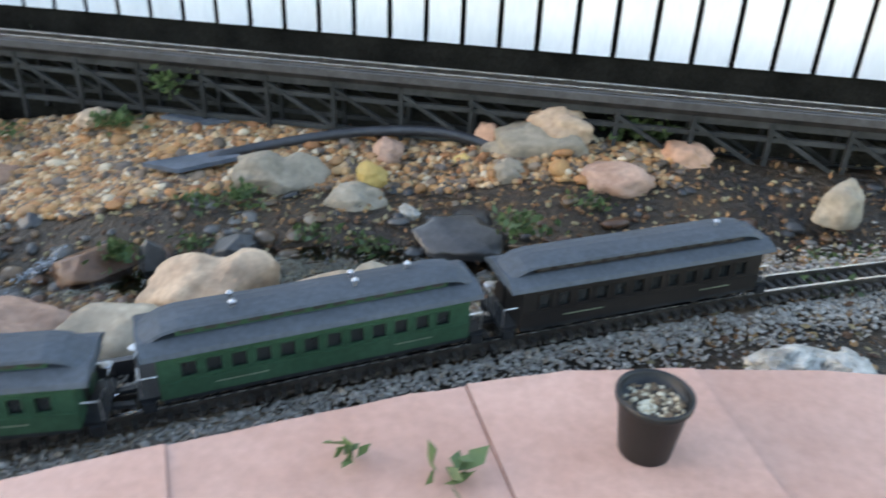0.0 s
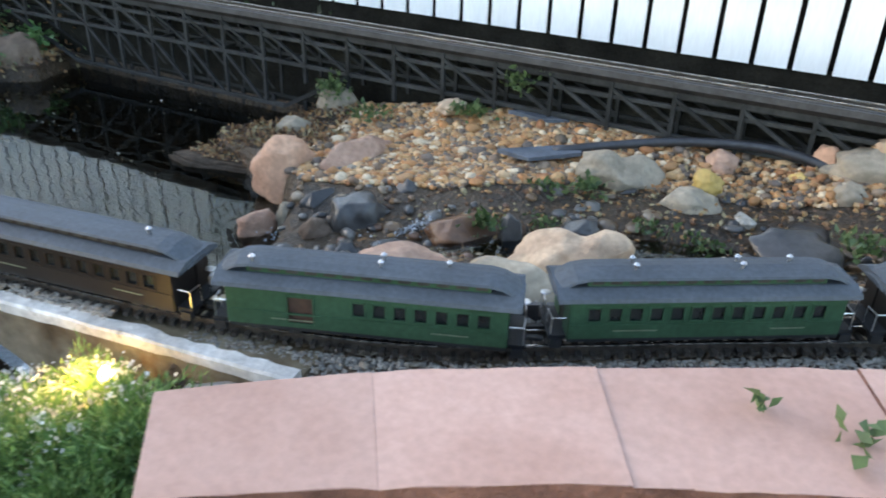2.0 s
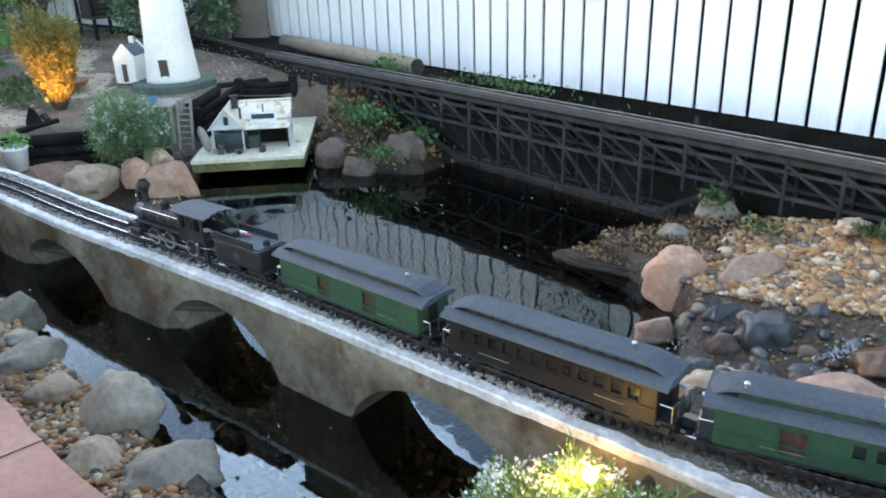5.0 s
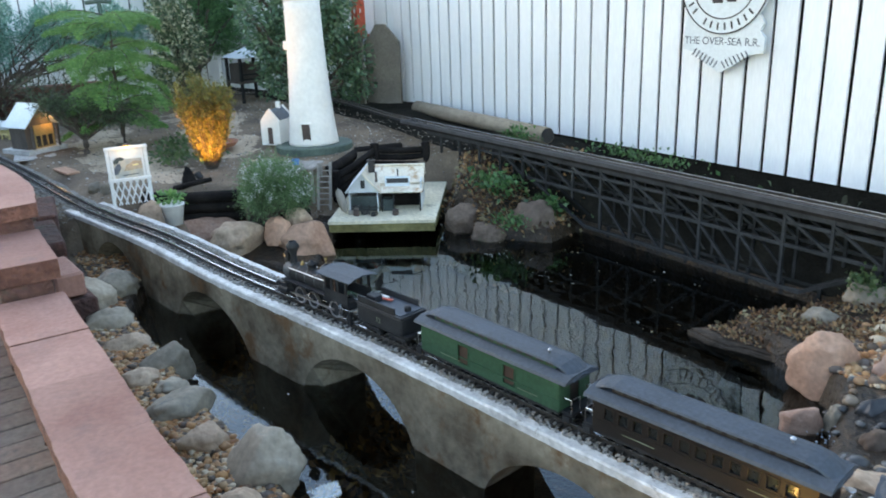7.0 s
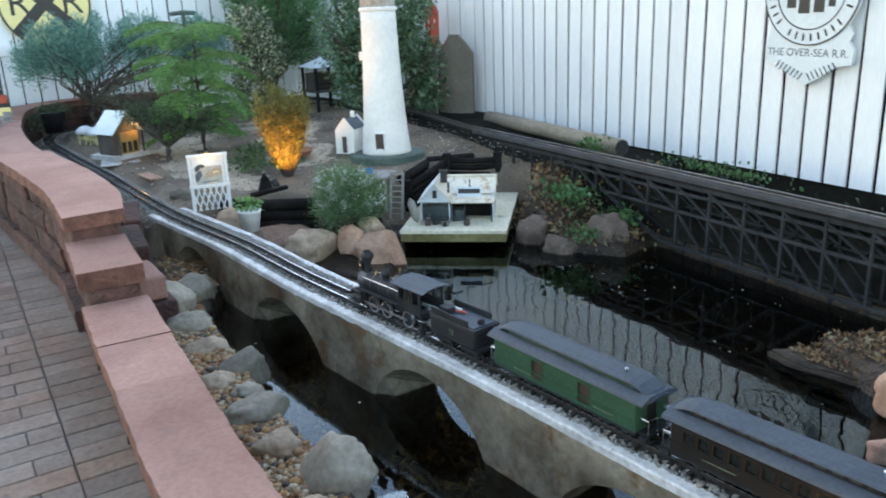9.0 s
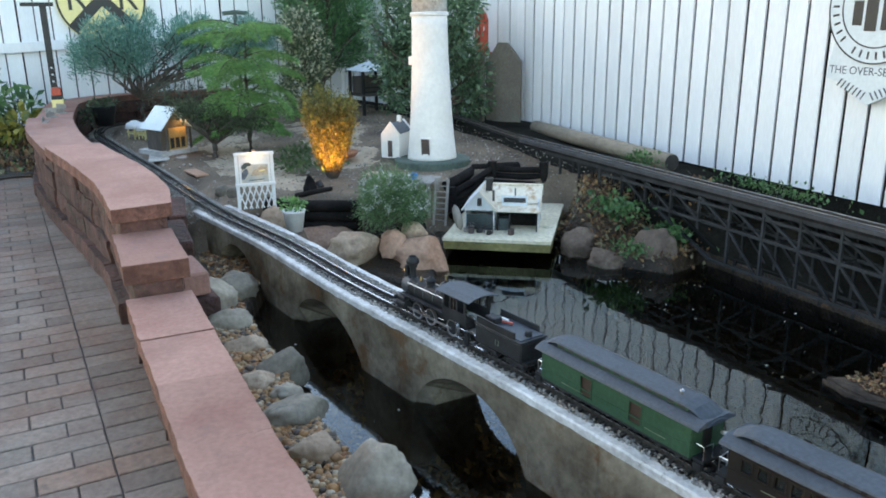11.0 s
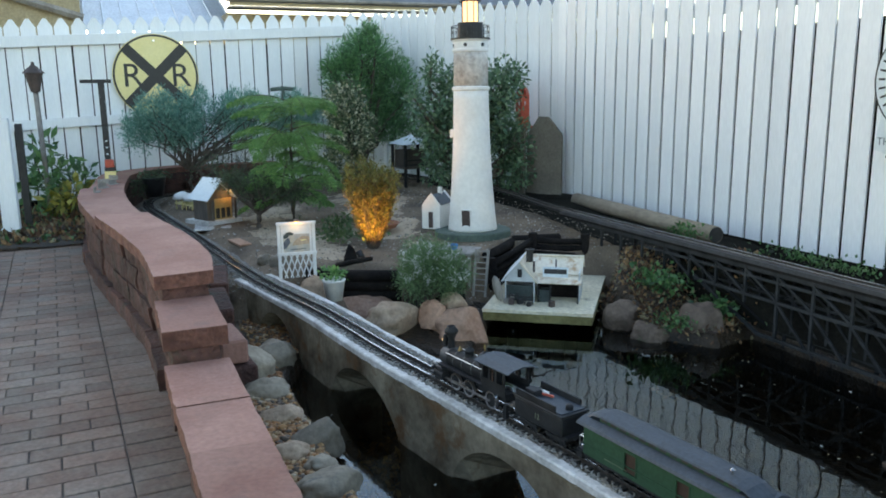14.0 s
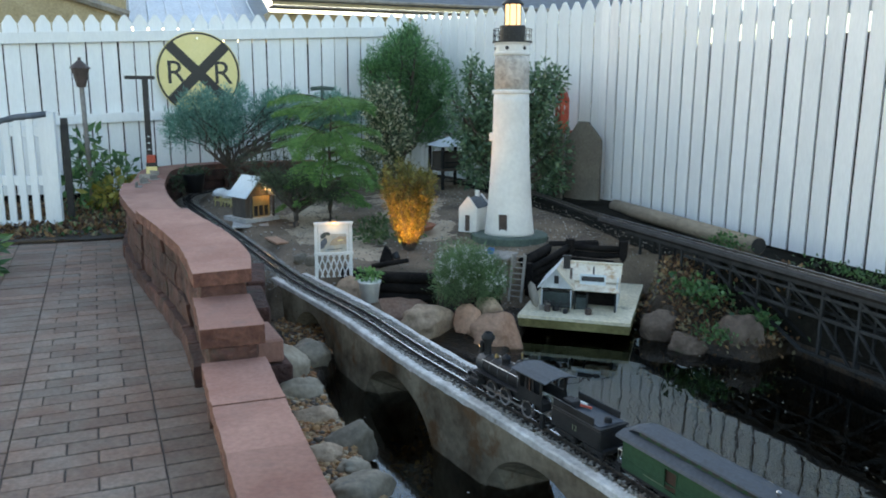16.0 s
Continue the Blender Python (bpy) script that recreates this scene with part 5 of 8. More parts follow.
bm = B()
cyl(bm, (-5.7, 2.992, 0.309), (-4.01, 2.81, 0.33), 0.050, 0.048, 18)
part("trunk", bm, M["log"], log, smooth=True)
part("cut_end", cyl(B(), (-4.012, 2.8102, 0.33), (-4.006, 2.8096, 0.33), 0.045, 0.044, 18), M["iron_black"], log, "dark cut end")


# ---- train ----
RAIL = 0.0205


def on_track(s):
    p, d = TRACK.at(s), TRACK.way(s)
    return pose(p.x, p.y, p.z + RAIL, 0, 0, math.degrees(math.atan2(d.y, d.x)))


def wheel(parent, x, y, r, white=False, name="wheel"):
    w = part(name, cyl(B(), (x, y - 0.003, r), (x, y + 0.003, r), r * 0.8, n=20), M["loco_black"], parent, smooth=False)
    bm = B()
    n = 28
    a = [[bm.verts.new((x + rr * math.cos(2 * math.pi * i / n), y + yy, r + rr * math.sin(2 * math.pi * i / n))) for i in range(n)] for rr, yy in ((r * 0.82, -0.0045), (r, -0.0045), (r, 0.0045), (r * 0.82, 0.0045))]
    for j in range(4):
        for i in range(n):
            bm.faces.new((a[j][i], a[j][(i + 1) % n], a[(j + 1) % 4][(i + 1) % n], a[(j + 1) % 4][i]))
    part("tyre", bm, M["steel"] if white else M["iron_black"], w, "pale steel tyre" if white else "")
    return w


def text(body, size, parent, m, material, name="lettering"):
    cu = bpy.data.curves.new(name, "FONT")
    cu.body, cu.size, cu.align_x, cu.align_y, cu.extrude = body, size, "CENTER", "CENTER", 0.0004
    tmp = bpy.data.objects.new(name, cu)
    scene.collection.objects.link(tmp)
    dg = bpy.context.evaluated_depsgraph_get()
    me = bpy.data.meshes.new_from_object(tmp.evaluated_get(dg))
    bpy.data.objects.remove(tmp)
    me.materials.clear()
    me.materials.append(material)
    ob = new(name, me)
    ob.parent = parent
    ob.matrix_local = m
    return ob


def build_loco(m):
    r = thing("steam_locomotive", "black model steam locomotive with pale wheel tyres", "locomotive", m)
    K = M["loco_black"]
    bm = cyl(B(), (-0.09, 0, 0.083), (0.112, 0, 0.083), 0.029, n=24)
    part("boiler", bm, K, r, smooth=False)
    for x in (-0.07, -0.02, 0.03, 0.075):
        bm = B()
        cyl(bm, (x, 0, 0.083), (x + 0.004, 0, 0.083), 0.0298, n=24)
        part("boiler_band", bm, M["loco_grey"], r)
    part("smokebox", cyl(B(), (0.112, 0, 0.083), (0.147, 0, 0.083), 0.0305, n=24), M["loco_grey"], r)
    part("smokebox_door", lathe(B(), [(0.022, 0), (0.02, 0.004), (0.008, 0.007), (0, 0.008)], n=20), M["loco_grey"], r).matrix_local = pose(0.147, 0, 0.083, 0, 90, 0)
    part("smokestack", lathe(B(), [(0.014, 0), (0.011, 0.008), (0.0105, 0.03), (0.016, 0.046), (0.0215, 0.053), (0.0205, 0.062), (0.014, 0.069), (0.0135, 0.073), (0.0115, 0.073), (0.0115, 0.06)], (0.125, 0, 0.108), 20), K, r, smooth=True)
    part("headlight_bracket", box(B(), (0.152, 0, 0.112), (0.02, 0.022, 0.004)), K, r)
    h = part("headlight", box(B(), (0.152, 0, 0.128), (0.018, 0.02, 0.026), bevel=0.002), K, r)
    part("lens", cyl(B(), (0.161, 0, 0.128), (0.1635, 0, 0.128), 0.0085, n=16), M["lamp_glow"], h, "lit lamp lens")
    part("headlight_cap", lathe(B(), [(0.011, 0), (0.009, 0.005), (0.004, 0.006), (0.004, 0.011), (0, 0.012)], (0.152, 0, 0.141), 14), K, h, smooth=True)
    dome = [(0.0165, 0), (0.0150, 0.003), (0.0145, 0.018), (0.0165, 0.02), (0.0165, 0.023), (0.013, 0.029), (0.005, 0.032), (0.0045, 0.036), (0, 0.037)]
    part("sand_dome", lathe(B(), [(a * 0.95, b * 0.85) for a, b in dome], (0.028, 0, 0.108), 20), K, r, smooth=True)
    part("steam_dome", lathe(B(), [(a * 1.2, b * 1.05) for a, b in dome], (-0.05, 0, 0.108), 20), K, r, smooth=True)
    part("whistle", lathe(B(), [(0.0025, 0), (0.0025, 0.01), (0.004, 0.012), (0.001, 0.02)], (-0.05, 0, 0.146), 8), M["brass"], r)
    part("bell", lathe(B(), [(0.007, 0), (0.006, 0.004), (0.003, 0.009), (0.001, 0.014)], (0.078, 0, 0.114), 12), M["brass"], r)
    for sy in (-1, 1):
        part("running_board", box(B(), (0.02, sy * 0.039, 0.066), (0.225, 0.018, 0.004)), K, r)
        part("handrail", tube(B(), [(-0.09, sy * 0.031, 0.104), (0.11, sy * 0.031, 0.104)], 0.0012, 6), M["steel"], r)
        part("cylinder", cyl(B(), (0.10, sy * 0.041, 0.034), (0.145, sy * 0.041, 0.034), 0.0145, n=18), K, r)
        part("steam_chest", box(B(), (0.122, sy * 0.041, 0.052), (0.04, 0.022, 0.014), bevel=0.002), K, r)
        part("side_rod", box(B(), (-0.02, sy * 0.036, 0.024), (0.20, 0.003, 0.006)), M["steel"], r)
        part("main_rod", box(B(), (0.045, sy * 0.040, 0.030), (0.13, 0.003, 0.005), ry=3), M["steel"], r)
        part("cab_steps", box(B(), (-0.205, sy * 0.043, 0.022), (0.014, 0.01, 0.04)), K, r)
        for x in (0.055, -0.013, -0.123):
            wheel(r, x, sy * 0.030, 0.0265, True, "driver")
        wheel(r, 0.168, sy * 0.024, 0.014)
    part("frame", box(B(), (-0.005, 0, 0.04), (0.33, 0.036, 0.024)), K, r)
    part("firebox", box(B(), (-0.085, 0, 0.07), (0.04, 0.05, 0.055)), K, r)
    cab = part("cab", box(B(), (-0.0, 0, 0), (0.004, 0.088, 0.03)), K, r)
    cab.matrix_local = pose(-0.092, 0, 0.075)
    for sy in (-1, 1):
        part("cab_side", box(B(), (-0.055, sy * 0.043, 0.0), (0.11, 0.003, 0.034)), K, cab)
        for x in (-0.004, -0.036, -0.066, -0.103):
            part("cab_post", box(B(), (x, sy * 0.043, 0.037), (0.008, 0.003, 0.042)), K, cab)
        part("cab_lintel", box(B(), (-0.055, sy * 0.043, 0.056), (0.11, 0.003, 0.006)), K, cab)
        part("window_frame", box(B(), (-0.0525, sy * 0.0445, 0.036), (0.004, 0.002, 0.04)), M["doorway"], cab, "brown window post")
    part("cab_front", box(B(), (0, 0, 0.035), (0.003, 0.086, 0.046)), K, cab)
    bm = B()
    prof = [(-0.055, 0.0), (-0.03, 0.008), (0, 0.011), (0.03, 0.008), (0.055, 0.0), (0.055, 0.003), (0.03, 0.011), (0, 0.0145), (-0.03, 0.011), (-0.055, 0.003)]
    extrude_x(bm, prof, -0.135, 0.022)
    part("cab_roof", bm, M["roof_grey"], cab, "grey curved cab roof").matrix_local = pose(0, 0, 0.06)
    bm = box(B(), (0.165, 0, 0.044), (0.012, 0.092, 0.014), bevel=0.002)
    part("pilot_beam", bm, K, r)
    for i in range(-5, 6):
        bm = B()
        cyl(bm, (0.17, i * 0.0075, 0.038), (0.226 - abs(i) * 0.007, i * 0.0032, 0.007), 0.0019, 0.0016, 6)
        part("pilot_bar", bm, K, r)
    part("pilot_foot", box(B(), (0.205, 0, 0.007), (0.05, 0.036, 0.004)), K, r)
    part("deck_plate", box(B(), (0.155, 0, 0.053), (0.03, 0.075, 0.003), ry=8), M["loco_grey"], r)
    return r


def build_tender(m):
    r = thing("tender", "black coal tender with a pale number on its flank", "tender", m)
    K = M["loco_black"]
    part("body", box(B(), (0, 0, 0.058), (0.195, 0.092, 0.052), bevel=0.004), K, r)
    part("rim", box(B(), (0, 0, 0.087), (0.2, 0.097, 0.006), bevel=0.002), K, r)
    part("top_plate", box(B(), (-0.02, 0, 0.0915), (0.14, 0.08, 0.003)), M["roof_grey"], r)
    for sy in (-1, 1):
        part("coal_board", box(B(), (0.01, sy * 0.043, 0.099), (0.16, 0.004, 0.02)), K, r)
    part("bunker", box(B(), (0.055, 0.012, 0.102), (0.04, 0.03, 0.018), bevel=0.002), K, r)
    part("water_hatch", lathe(B(), [(0.01, 0), (0.01, 0.01), (0.007, 0.014), (0, 0.015)], (-0.075, 0, 0.093), 14), K, r)
    part("lever", box(B(), (0.02, -0.008, 0.0985), (0.035, 0.005, 0.005), 20), M["red_paint"], r, "small red and white lever")
    part("lever_tip", box(B(), (0.045, -0.016, 0.098), (0.03, 0.008, 0.006), 8), M["white_paint"], r)
    for sy, rx in ((-1, 90), (1, 90)):
        text("12", 0.022, r, pose(0.0, sy * 0.0468, 0.058, 90, 0, 0 if sy < 0 else 180), M["trim_dim"], "number")
    part("frame", box(B(), (0, 0, 0.028), (0.215, 0.06, 0.012)), K, r)
    for x in (0.072, 0.028, -0.04, -0.084):
        for sy in (-1, 1):
            wheel(r, x, sy * 0.024, 0.0145)
    for sy in (-1, 1):
        for x in (0.05, -0.062):
            part("truck_frame", box(B(), (x, sy * 0.033, 0.018), (0.075, 0.006, 0.012), bevel=0.002), K, r)
    part("rear_step", box(B(), (-0.108, 0, 0.034), (0.012, 0.08, 0.005)), K, r)
    return r


CLER = bpy.data.meshes.new("clerestory_window")
tmp_bm = box(B(), (0, 0, 0), (0.02, 0.0015, 0.007))
tmp_bm.to_mesh(CLER)
tmp_bm.free()
CLER.materials.append(M["iron_black"])


def build_car(name, label, m, body, kind):
    r = thing(name, label, "railway car", m, "cars of the train")
    Lh, W = 0.232, 0.052
    # side walls with real openings
    z0, z1 = 0.032, 0.107
    if kind == "baggage":
        holes = [(-0.10, -0.062, 0.042, 0.092), (0.055, 0.093, 0.042, 0.092)]
    elif kind == "combine":
        holes = [(0.085, 0.13, 0.04, 0.092)] + [(-0.205 + i * 0.034, -0.183 + i * 0.034, 0.064, 0.092) for i in range(7)]
    else:
        holes = [(-0.2 + i * 0.0345, -0.176 + i * 0.0345, 0.064, 0.092) for i in range(12)]
    holes = sorted(holes)
    for sy in (-1, 1):
        bm = B()
        x = -Lh
        for a, b, lo, hi in holes + [(Lh, Lh, z0, z1)]:
            if a > x:
                box(bm, ((x + a) / 2, sy * W, (z0 + z1) / 2), (a - x, 0.003, z1 - z0))
            if b > a:
                box(bm, ((a + b) / 2, sy * W, (z0 + lo) / 2), (b - a, 0.003, lo - z0))
                box(bm, ((a + b) / 2, sy * W, (hi + z1) / 2), (b - a, 0.003, z1 - hi))
            x = b
        part("side_wall", bm, M[body], r)
        for a, b, lo, hi in holes:
            wide = b - a > 0.03
            fr = B()
            for cx, cz, sx, sz in (((a + b) / 2, lo, b - a + 0.004, 0.003), ((a + b) / 2, hi, b - a + 0.004, 0.003), (a, (lo + hi) / 2, 0.003, hi - lo), (b, (lo + hi) / 2, 0.003, hi - lo)):
                box(fr, (cx, sy * (W + 0.0012), cz), (sx, 0.0035, sz))
            part("door_frame" if wide else "window_frame", fr, M[body], r)
            part("door_panel" if wide else "window_pane", box(B(), ((a + b) / 2, sy * (W - 0.0035), (lo + hi) / 2), (b - a + 0.002, 0.0015, hi - lo + 0.002)), M["doorway" if wide else "car_glass"], r, "dark glazing" if not wide else "dark doorway")
        part("belt_rail", box(B(), (0, sy * (W + 0.0018), 0.0585), (2 * Lh, 0.0025, 0.003)), M[body], r)
        part("lettering_bar", box(B(), (0.12, sy * (W + 0.0022), 0.047), (0.075, 0.0008, 0.0016)), M["trim_dim"], r, "thin pale lettering bar")
        part("lettering_bar", box(B(), (-0.14, sy * (W + 0.0022), 0.047), (0.06, 0.0008, 0.0016)), M["trim_dim"], r, "thin pale lettering bar")
        part("sill", box(B(), (0, sy * 0.049, 0.029), (2 * Lh, 0.007, 0.008)), M["loco_black"], r)
    for sx in (-1, 1):
        bm = B()
        box(bm, (sx * Lh, 0.034, 0.0695), (0.003, 0.036, 0.075))
        box(bm, (sx * Lh, -0.034, 0.0695), (0.003, 0.036, 0.075))
        box(bm, (sx * Lh, 0, 0.101), (0.003, 0.034, 0.012))
        part("end_wall", bm, M[body], r)
        part("end_door", box(B(), (sx * (Lh - 0.002), 0, 0.064), (0.002, 0.032, 0.064)), M["car_dark"], r)
        part("platform", box(B(), (sx * (Lh + 0.016), 0, 0.031), (0.03, 0.09, 0.006)), M["loco_black"], r)
        for sy in (-1, 1):
            part("end_railing", tube(B(), [(sx * (Lh + 0.003), sy * 0.042, 0.066), (sx * (Lh + 0.026), sy * 0.042, 0.066), (sx * (Lh + 0.028), sy * 0.014, 0.066), (sx * (Lh + 0.028), sy * 0.014, 0.034)], 0.0014, 6), M["steel"], r)
            part("railing_post", tube(B(), [(sx * (Lh + 0.027), sy * 0.042, 0.034), (sx * (Lh + 0.027), sy * 0.042, 0.066)], 0.0014, 6), M["steel"], r)
            part("stair", box(B(), (sx * (Lh + 0.018), sy * 0.044, 0.02), (0.02, 0.012, 0.016)), M["loco_black"], r)
        part("brake_wheel", lathe(B(), [(0.0075, 0), (0.009, 0.001), (0.0075, 0.002)], (sx * (Lh + 0.026), -0.022, 0.077), 12), M["steel"], r)
        part("coupler", box(B(), (sx * (Lh + 0.042), 0, 0.022), (0.034, 0.01, 0.006)), M["loco_black"], r)
        bm = B()
        for x in (-0.027, 0.027):
            box(bm, (sx * 0.155 + x, 0, 0.016), (0.004, 0.052, 0.004))
        for sy in (-1, 1):
            box(bm, (sx * 0.155, sy * 0.034, 0.018), (0.085, 0.005, 0.011), bevel=0.001)
        tr = part("truck", bm, M["loco_black"], r)
        for x in (-0.027, 0.027):
            for sy in (-1, 1):
                part("wheel", cyl(B(), (sx * 0.155 + x, sy * 0.024 - 0.003, 0.0145), (sx * 0.155 + x, sy * 0.024 + 0.003, 0.0145), 0.0145, n=18), M["iron_black"], tr)
    part("floor", box(B(), (0, 0, 0.030), (2 * Lh, 0.1, 0.004)), M["loco_black"], r)
    part("truss_rod", box(B(), (0, 0, 0.017), (0.15, 0.05, 0.012)), M["loco_black"], r)
    # roof: lower curved slopes, raised middle, rounded ends
    low = [(-0.060, 0.104), (-0.056, 0.110), (-0.034, 0.119), (0.034, 0.119), (0.056, 0.110), (0.060, 0.104)]
    part("roof", extrude_x(B(), low, -Lh - 0.022, Lh + 0.022), M["roof_grey"], r, "blue-grey car roof")
    bm = B()
    extrude_x(bm, [(-0.030, 0.1185), (-0.030, 0.132), (0.030, 0.132), (0.030, 0.1185)], -Lh + 0.03, Lh - 0.03)
    part("clerestory", bm, M[body], r)
    for sy in (-1, 1):
        for i in range(13):
            pane = new("clerestory_window", CLER)
            pane.parent = r
            pane.matrix_local = pose(-0.186 + i * 0.031, sy * 0.0302, 0.1255)
    bm = B()
    up = [(-0.036, 0.131), (-0.033, 0.1345), (-0.016, 0.139), (0, 0.1405), (0.016, 0.139), (0.033, 0.1345), (0.036, 0.131)]
    nseg = []
    for x, k, dz in ((-Lh - 0.024, 0.86, -0.026), (-Lh - 0.012, 0.96, -0.016), (-Lh + 0.012, 1.0, -0.004), (-Lh + 0.035, 1.0, 0), (Lh - 0.035, 1.0, 0), (Lh - 0.012, 1.0, -0.004), (Lh + 0.012, 0.96, -0.016), (Lh + 0.024, 0.86, -0.026)):
        nseg.append([bm.verts.new((x, y * k, z + dz)) for y, z in up])
    for a, b in zip(nseg, nseg[1:]):
        for j in range(len(up) - 1):
            bm.faces.new((a[j], b[j], b[j + 1], a[j + 1]))
        bm.faces.new((a[-1], b[-1], b[0], a[0]))
    bm.faces.new(nseg[0])
    bm.faces.new(nseg[-1][::-1])
    bmesh.ops.recalc_face_normals(bm, faces=bm.faces)
    part("upper_roof", bm, M["roof_grey"], r, "blue-grey raised roof", smooth=False)
    vents = {"baggage": [(-0.17, 0.012)], "combine": [(-0.02, 0.012), (-0.02, -0.012), (-0.13, -0.005), (0.19, 0.03)], "coach": [(0.12, 0.012), (0.12, -0.012), (-0.06, 0.012), (-0.06, -0.012), (-0.15, -0.01)], "dark": [(-0.16, 0.0)]}[kind]
    for x, y in vents:
        part("roof_vent", lathe(B(), [(0.0025, 0), (0.0025, 0.007), (0.0055, 0.008), (0.0055, 0.010), (0.001, 0.014)], (x, y, 0.139), 10), M["steel"], r, "bright little roof vent")
    return r


M["lamp_glow"] = glow("warm_lamp_glow", (1.0, 0.6, 0.28), 0.9)
s_loco = TRACK.near_x(-2.70)
TR = s_loco
# the line runs from the east end, so forward along the train is on along the line
build_loco(on_track(TR))
build_tender(on_track(TR - 0.345))
kinds = [("baggage_car", "green baggage car with two side doors and a grey roof", "car_green", "baggage"),
         ("dark_passenger_car", "dark brown passenger car with a grey roof", "car_dark", "dark"),
         ("combine_car", "green combine car with one side door and a row of windows", "car_green", "combine"),
         ("passenger_coach", "green passenger coach with a row of windows", "car_green", "coach"),
         ("dark_passenger_car", "dark brown passenger car at the end of the train", "car_dark", "dark")]
for i, (nm, lb, col, kd) in enumerate(kinds):
    build_car(nm, lb, on_track(TR - 0.345 - 0.42 - i * 0.556), col, kd)


# ---- lighthouse and keeper's house ----
M["lantern_glow"] = glow("lantern_glow", (1.0, 0.62, 0.28), 0.55)
LX, LY, LZ = -5.02, 1.80, 0.275
lh = thing("lighthouse", "white stucco model lighthouse with a black lit lantern", "lighthouse", pose(LX, LY, LZ, 0, -0.9, 0))
part("base_disc", lathe(B(), [(0.235, -0.03), (0.235, 0.008), (0.225, 0.014), (0, 0.014)], n=40), M["green_base"], lh, "green round base", smooth=False)
part("tower", lathe(B(), [(0.152, 0.012), (0.150, 0.03), (0.138, 0.14), (0.127, 0.28), (0.117, 0.45), (0.110, 0.62), (0.106, 0.80), (0.105, 0.86)], n=40), M["stucco"], lh, smooth=True)
part("string_course", lathe(B(), [(0.105, 0.852), (0.114, 0.858), (0.115, 0.872), (0.105, 0.878)], n=40), M["stucco"], lh)
part("upper_tower", lathe(B(), [(0.104, 0.876), (0.102, 1.03), (0.101, 1.08)], n=40), M["stucco_worn"], lh, "worn upper stucco", smooth=True)
part("cornice", lathe(B(), [(0.101, 1.075), (0.108, 1.082), (0.108, 1.092), (0.103, 1.096), (0.103, 1.135), (0.110, 1.142), (0.110, 1.148), (0, 1.148)], n=40), M["stucco"], lh)
for i in range(6):
    a = 2 * math.pi * (i + 0.3) / 6
    c, s = math.cos(a), math.sin(a)
    part("porthole", cyl(B(), (0.098 * c, 0.098 * s, 1.115), (0.1055 * c, 0.1055 * s, 1.115), 0.011, n=14), M["iron_black"], lh, "small dark porthole")
part("gallery_floor", lathe(B(), [(0.118, 1.148), (0.118, 1.156), (0, 1.156)], n=32), M["iron_black"], lh)
part("lantern_drum", lathe(B(), [(0.075, 1.156), (0.075, 1.245), (0, 1.245)], n=28), M["iron_black"], lh)
for i in range(20):
    a = 2 * math.pi * i / 20
    part("baluster", cyl(B(), (0.113 * math.cos(a), 0.113 * math.sin(a), 1.156), (0.113 * math.cos(a), 0.113 * math.sin(a), 1.225), 0.002, n=6), M["iron_black"], lh)
for z in (1.19, 1.225):
    bm = B()
    tube(bm, [(0.113 * math.cos(t), 0.113 * math.sin(t), z) for t in np.linspace(0, 2 * math.pi, 33)], 0.0022, 6)
    part("gallery_rail", bm, M["iron_black"], lh)
lan = part("lantern", lathe(B(), [(0.048, 1.245), (0.048, 1.365), (0, 1.365)], n=8), M["lantern_glow"], lh, "glowing lantern glass")
for i in range(8):
    a = 2 * math.pi * i / 8
    part("glazing_bar", cyl(B(), (0.05 * math.cos(a), 0.05 * math.sin(a), 1.243), (0.05 * math.cos(a), 0.05 * math.sin(a), 1.368), 0.003, n=6), M["iron_black"], lan)
part("lantern_roof", lathe(B(), [(0.066, 1.365), (0.06, 1.375), (0.025, 1.415), (0.008, 1.43), (0.012, 1.445), (0, 1.46)], n=24), M["iron_black"], lh, smooth=True)
d = Vector((0.72, -0.62, 0)).normalized()
for z, w, h, nm in ((0.095, 0.05, 0.105, "door"),):
    ob = part(nm, box(B(), (0, 0, 0), (0.02, w, h), bevel=0.002), M["lamp_brown"], lh, "dark narrow doorway")
    ob.matrix_local = pose(d.x * 0.140, d.y * 0.140, z, 0, 5, math.degrees(math.atan2(d.y, d.x)))
    fr = part("door_surround", box(B(), (0, 0, 0), (0.018, w + 0.016, h + 0.012), bevel=0.002), M["stucco"], lh)
    fr.matrix_local = pose(d.x * 0.1375, d.y * 0.1375, z, 0, 5, math.degrees(math.atan2(d.y, d.x)))
part("window_box", box(B(), (0.085 - 0.12, -0.105, 0.60), (0.03, 0.035, 0.05), 40, bevel=0.003), M["stucco"], lh)

kh = thing("keeper_house", "small white keeper's house with a blue-grey shingle roof", "model house", pose(-5.235, 1.66, 0.28, 0, 0, -50))


def gable(bm, w, d, h, ridge, t=0.0):
    """A block with a gabled top, ridge along x."""
    return extrude_x(bm, [(-w / 2, 0), (w / 2, 0), (w / 2, h), (0, ridge), (-w / 2, h)], -d / 2, d / 2)


part("wall", gable(B(), 0.115, 0.19, 0.145, 0.205), M["stucco"], kh)
for sy in (-1, 1):
    bm = B()
    a = math.degrees(math.atan2(0.06, 0.0575))
    box(bm, (0, sy * 0.032, 0.182), (0.15, 0.085, 0.006), 0, -sy * a)
    part("roof", bm, M["shingle"], kh)
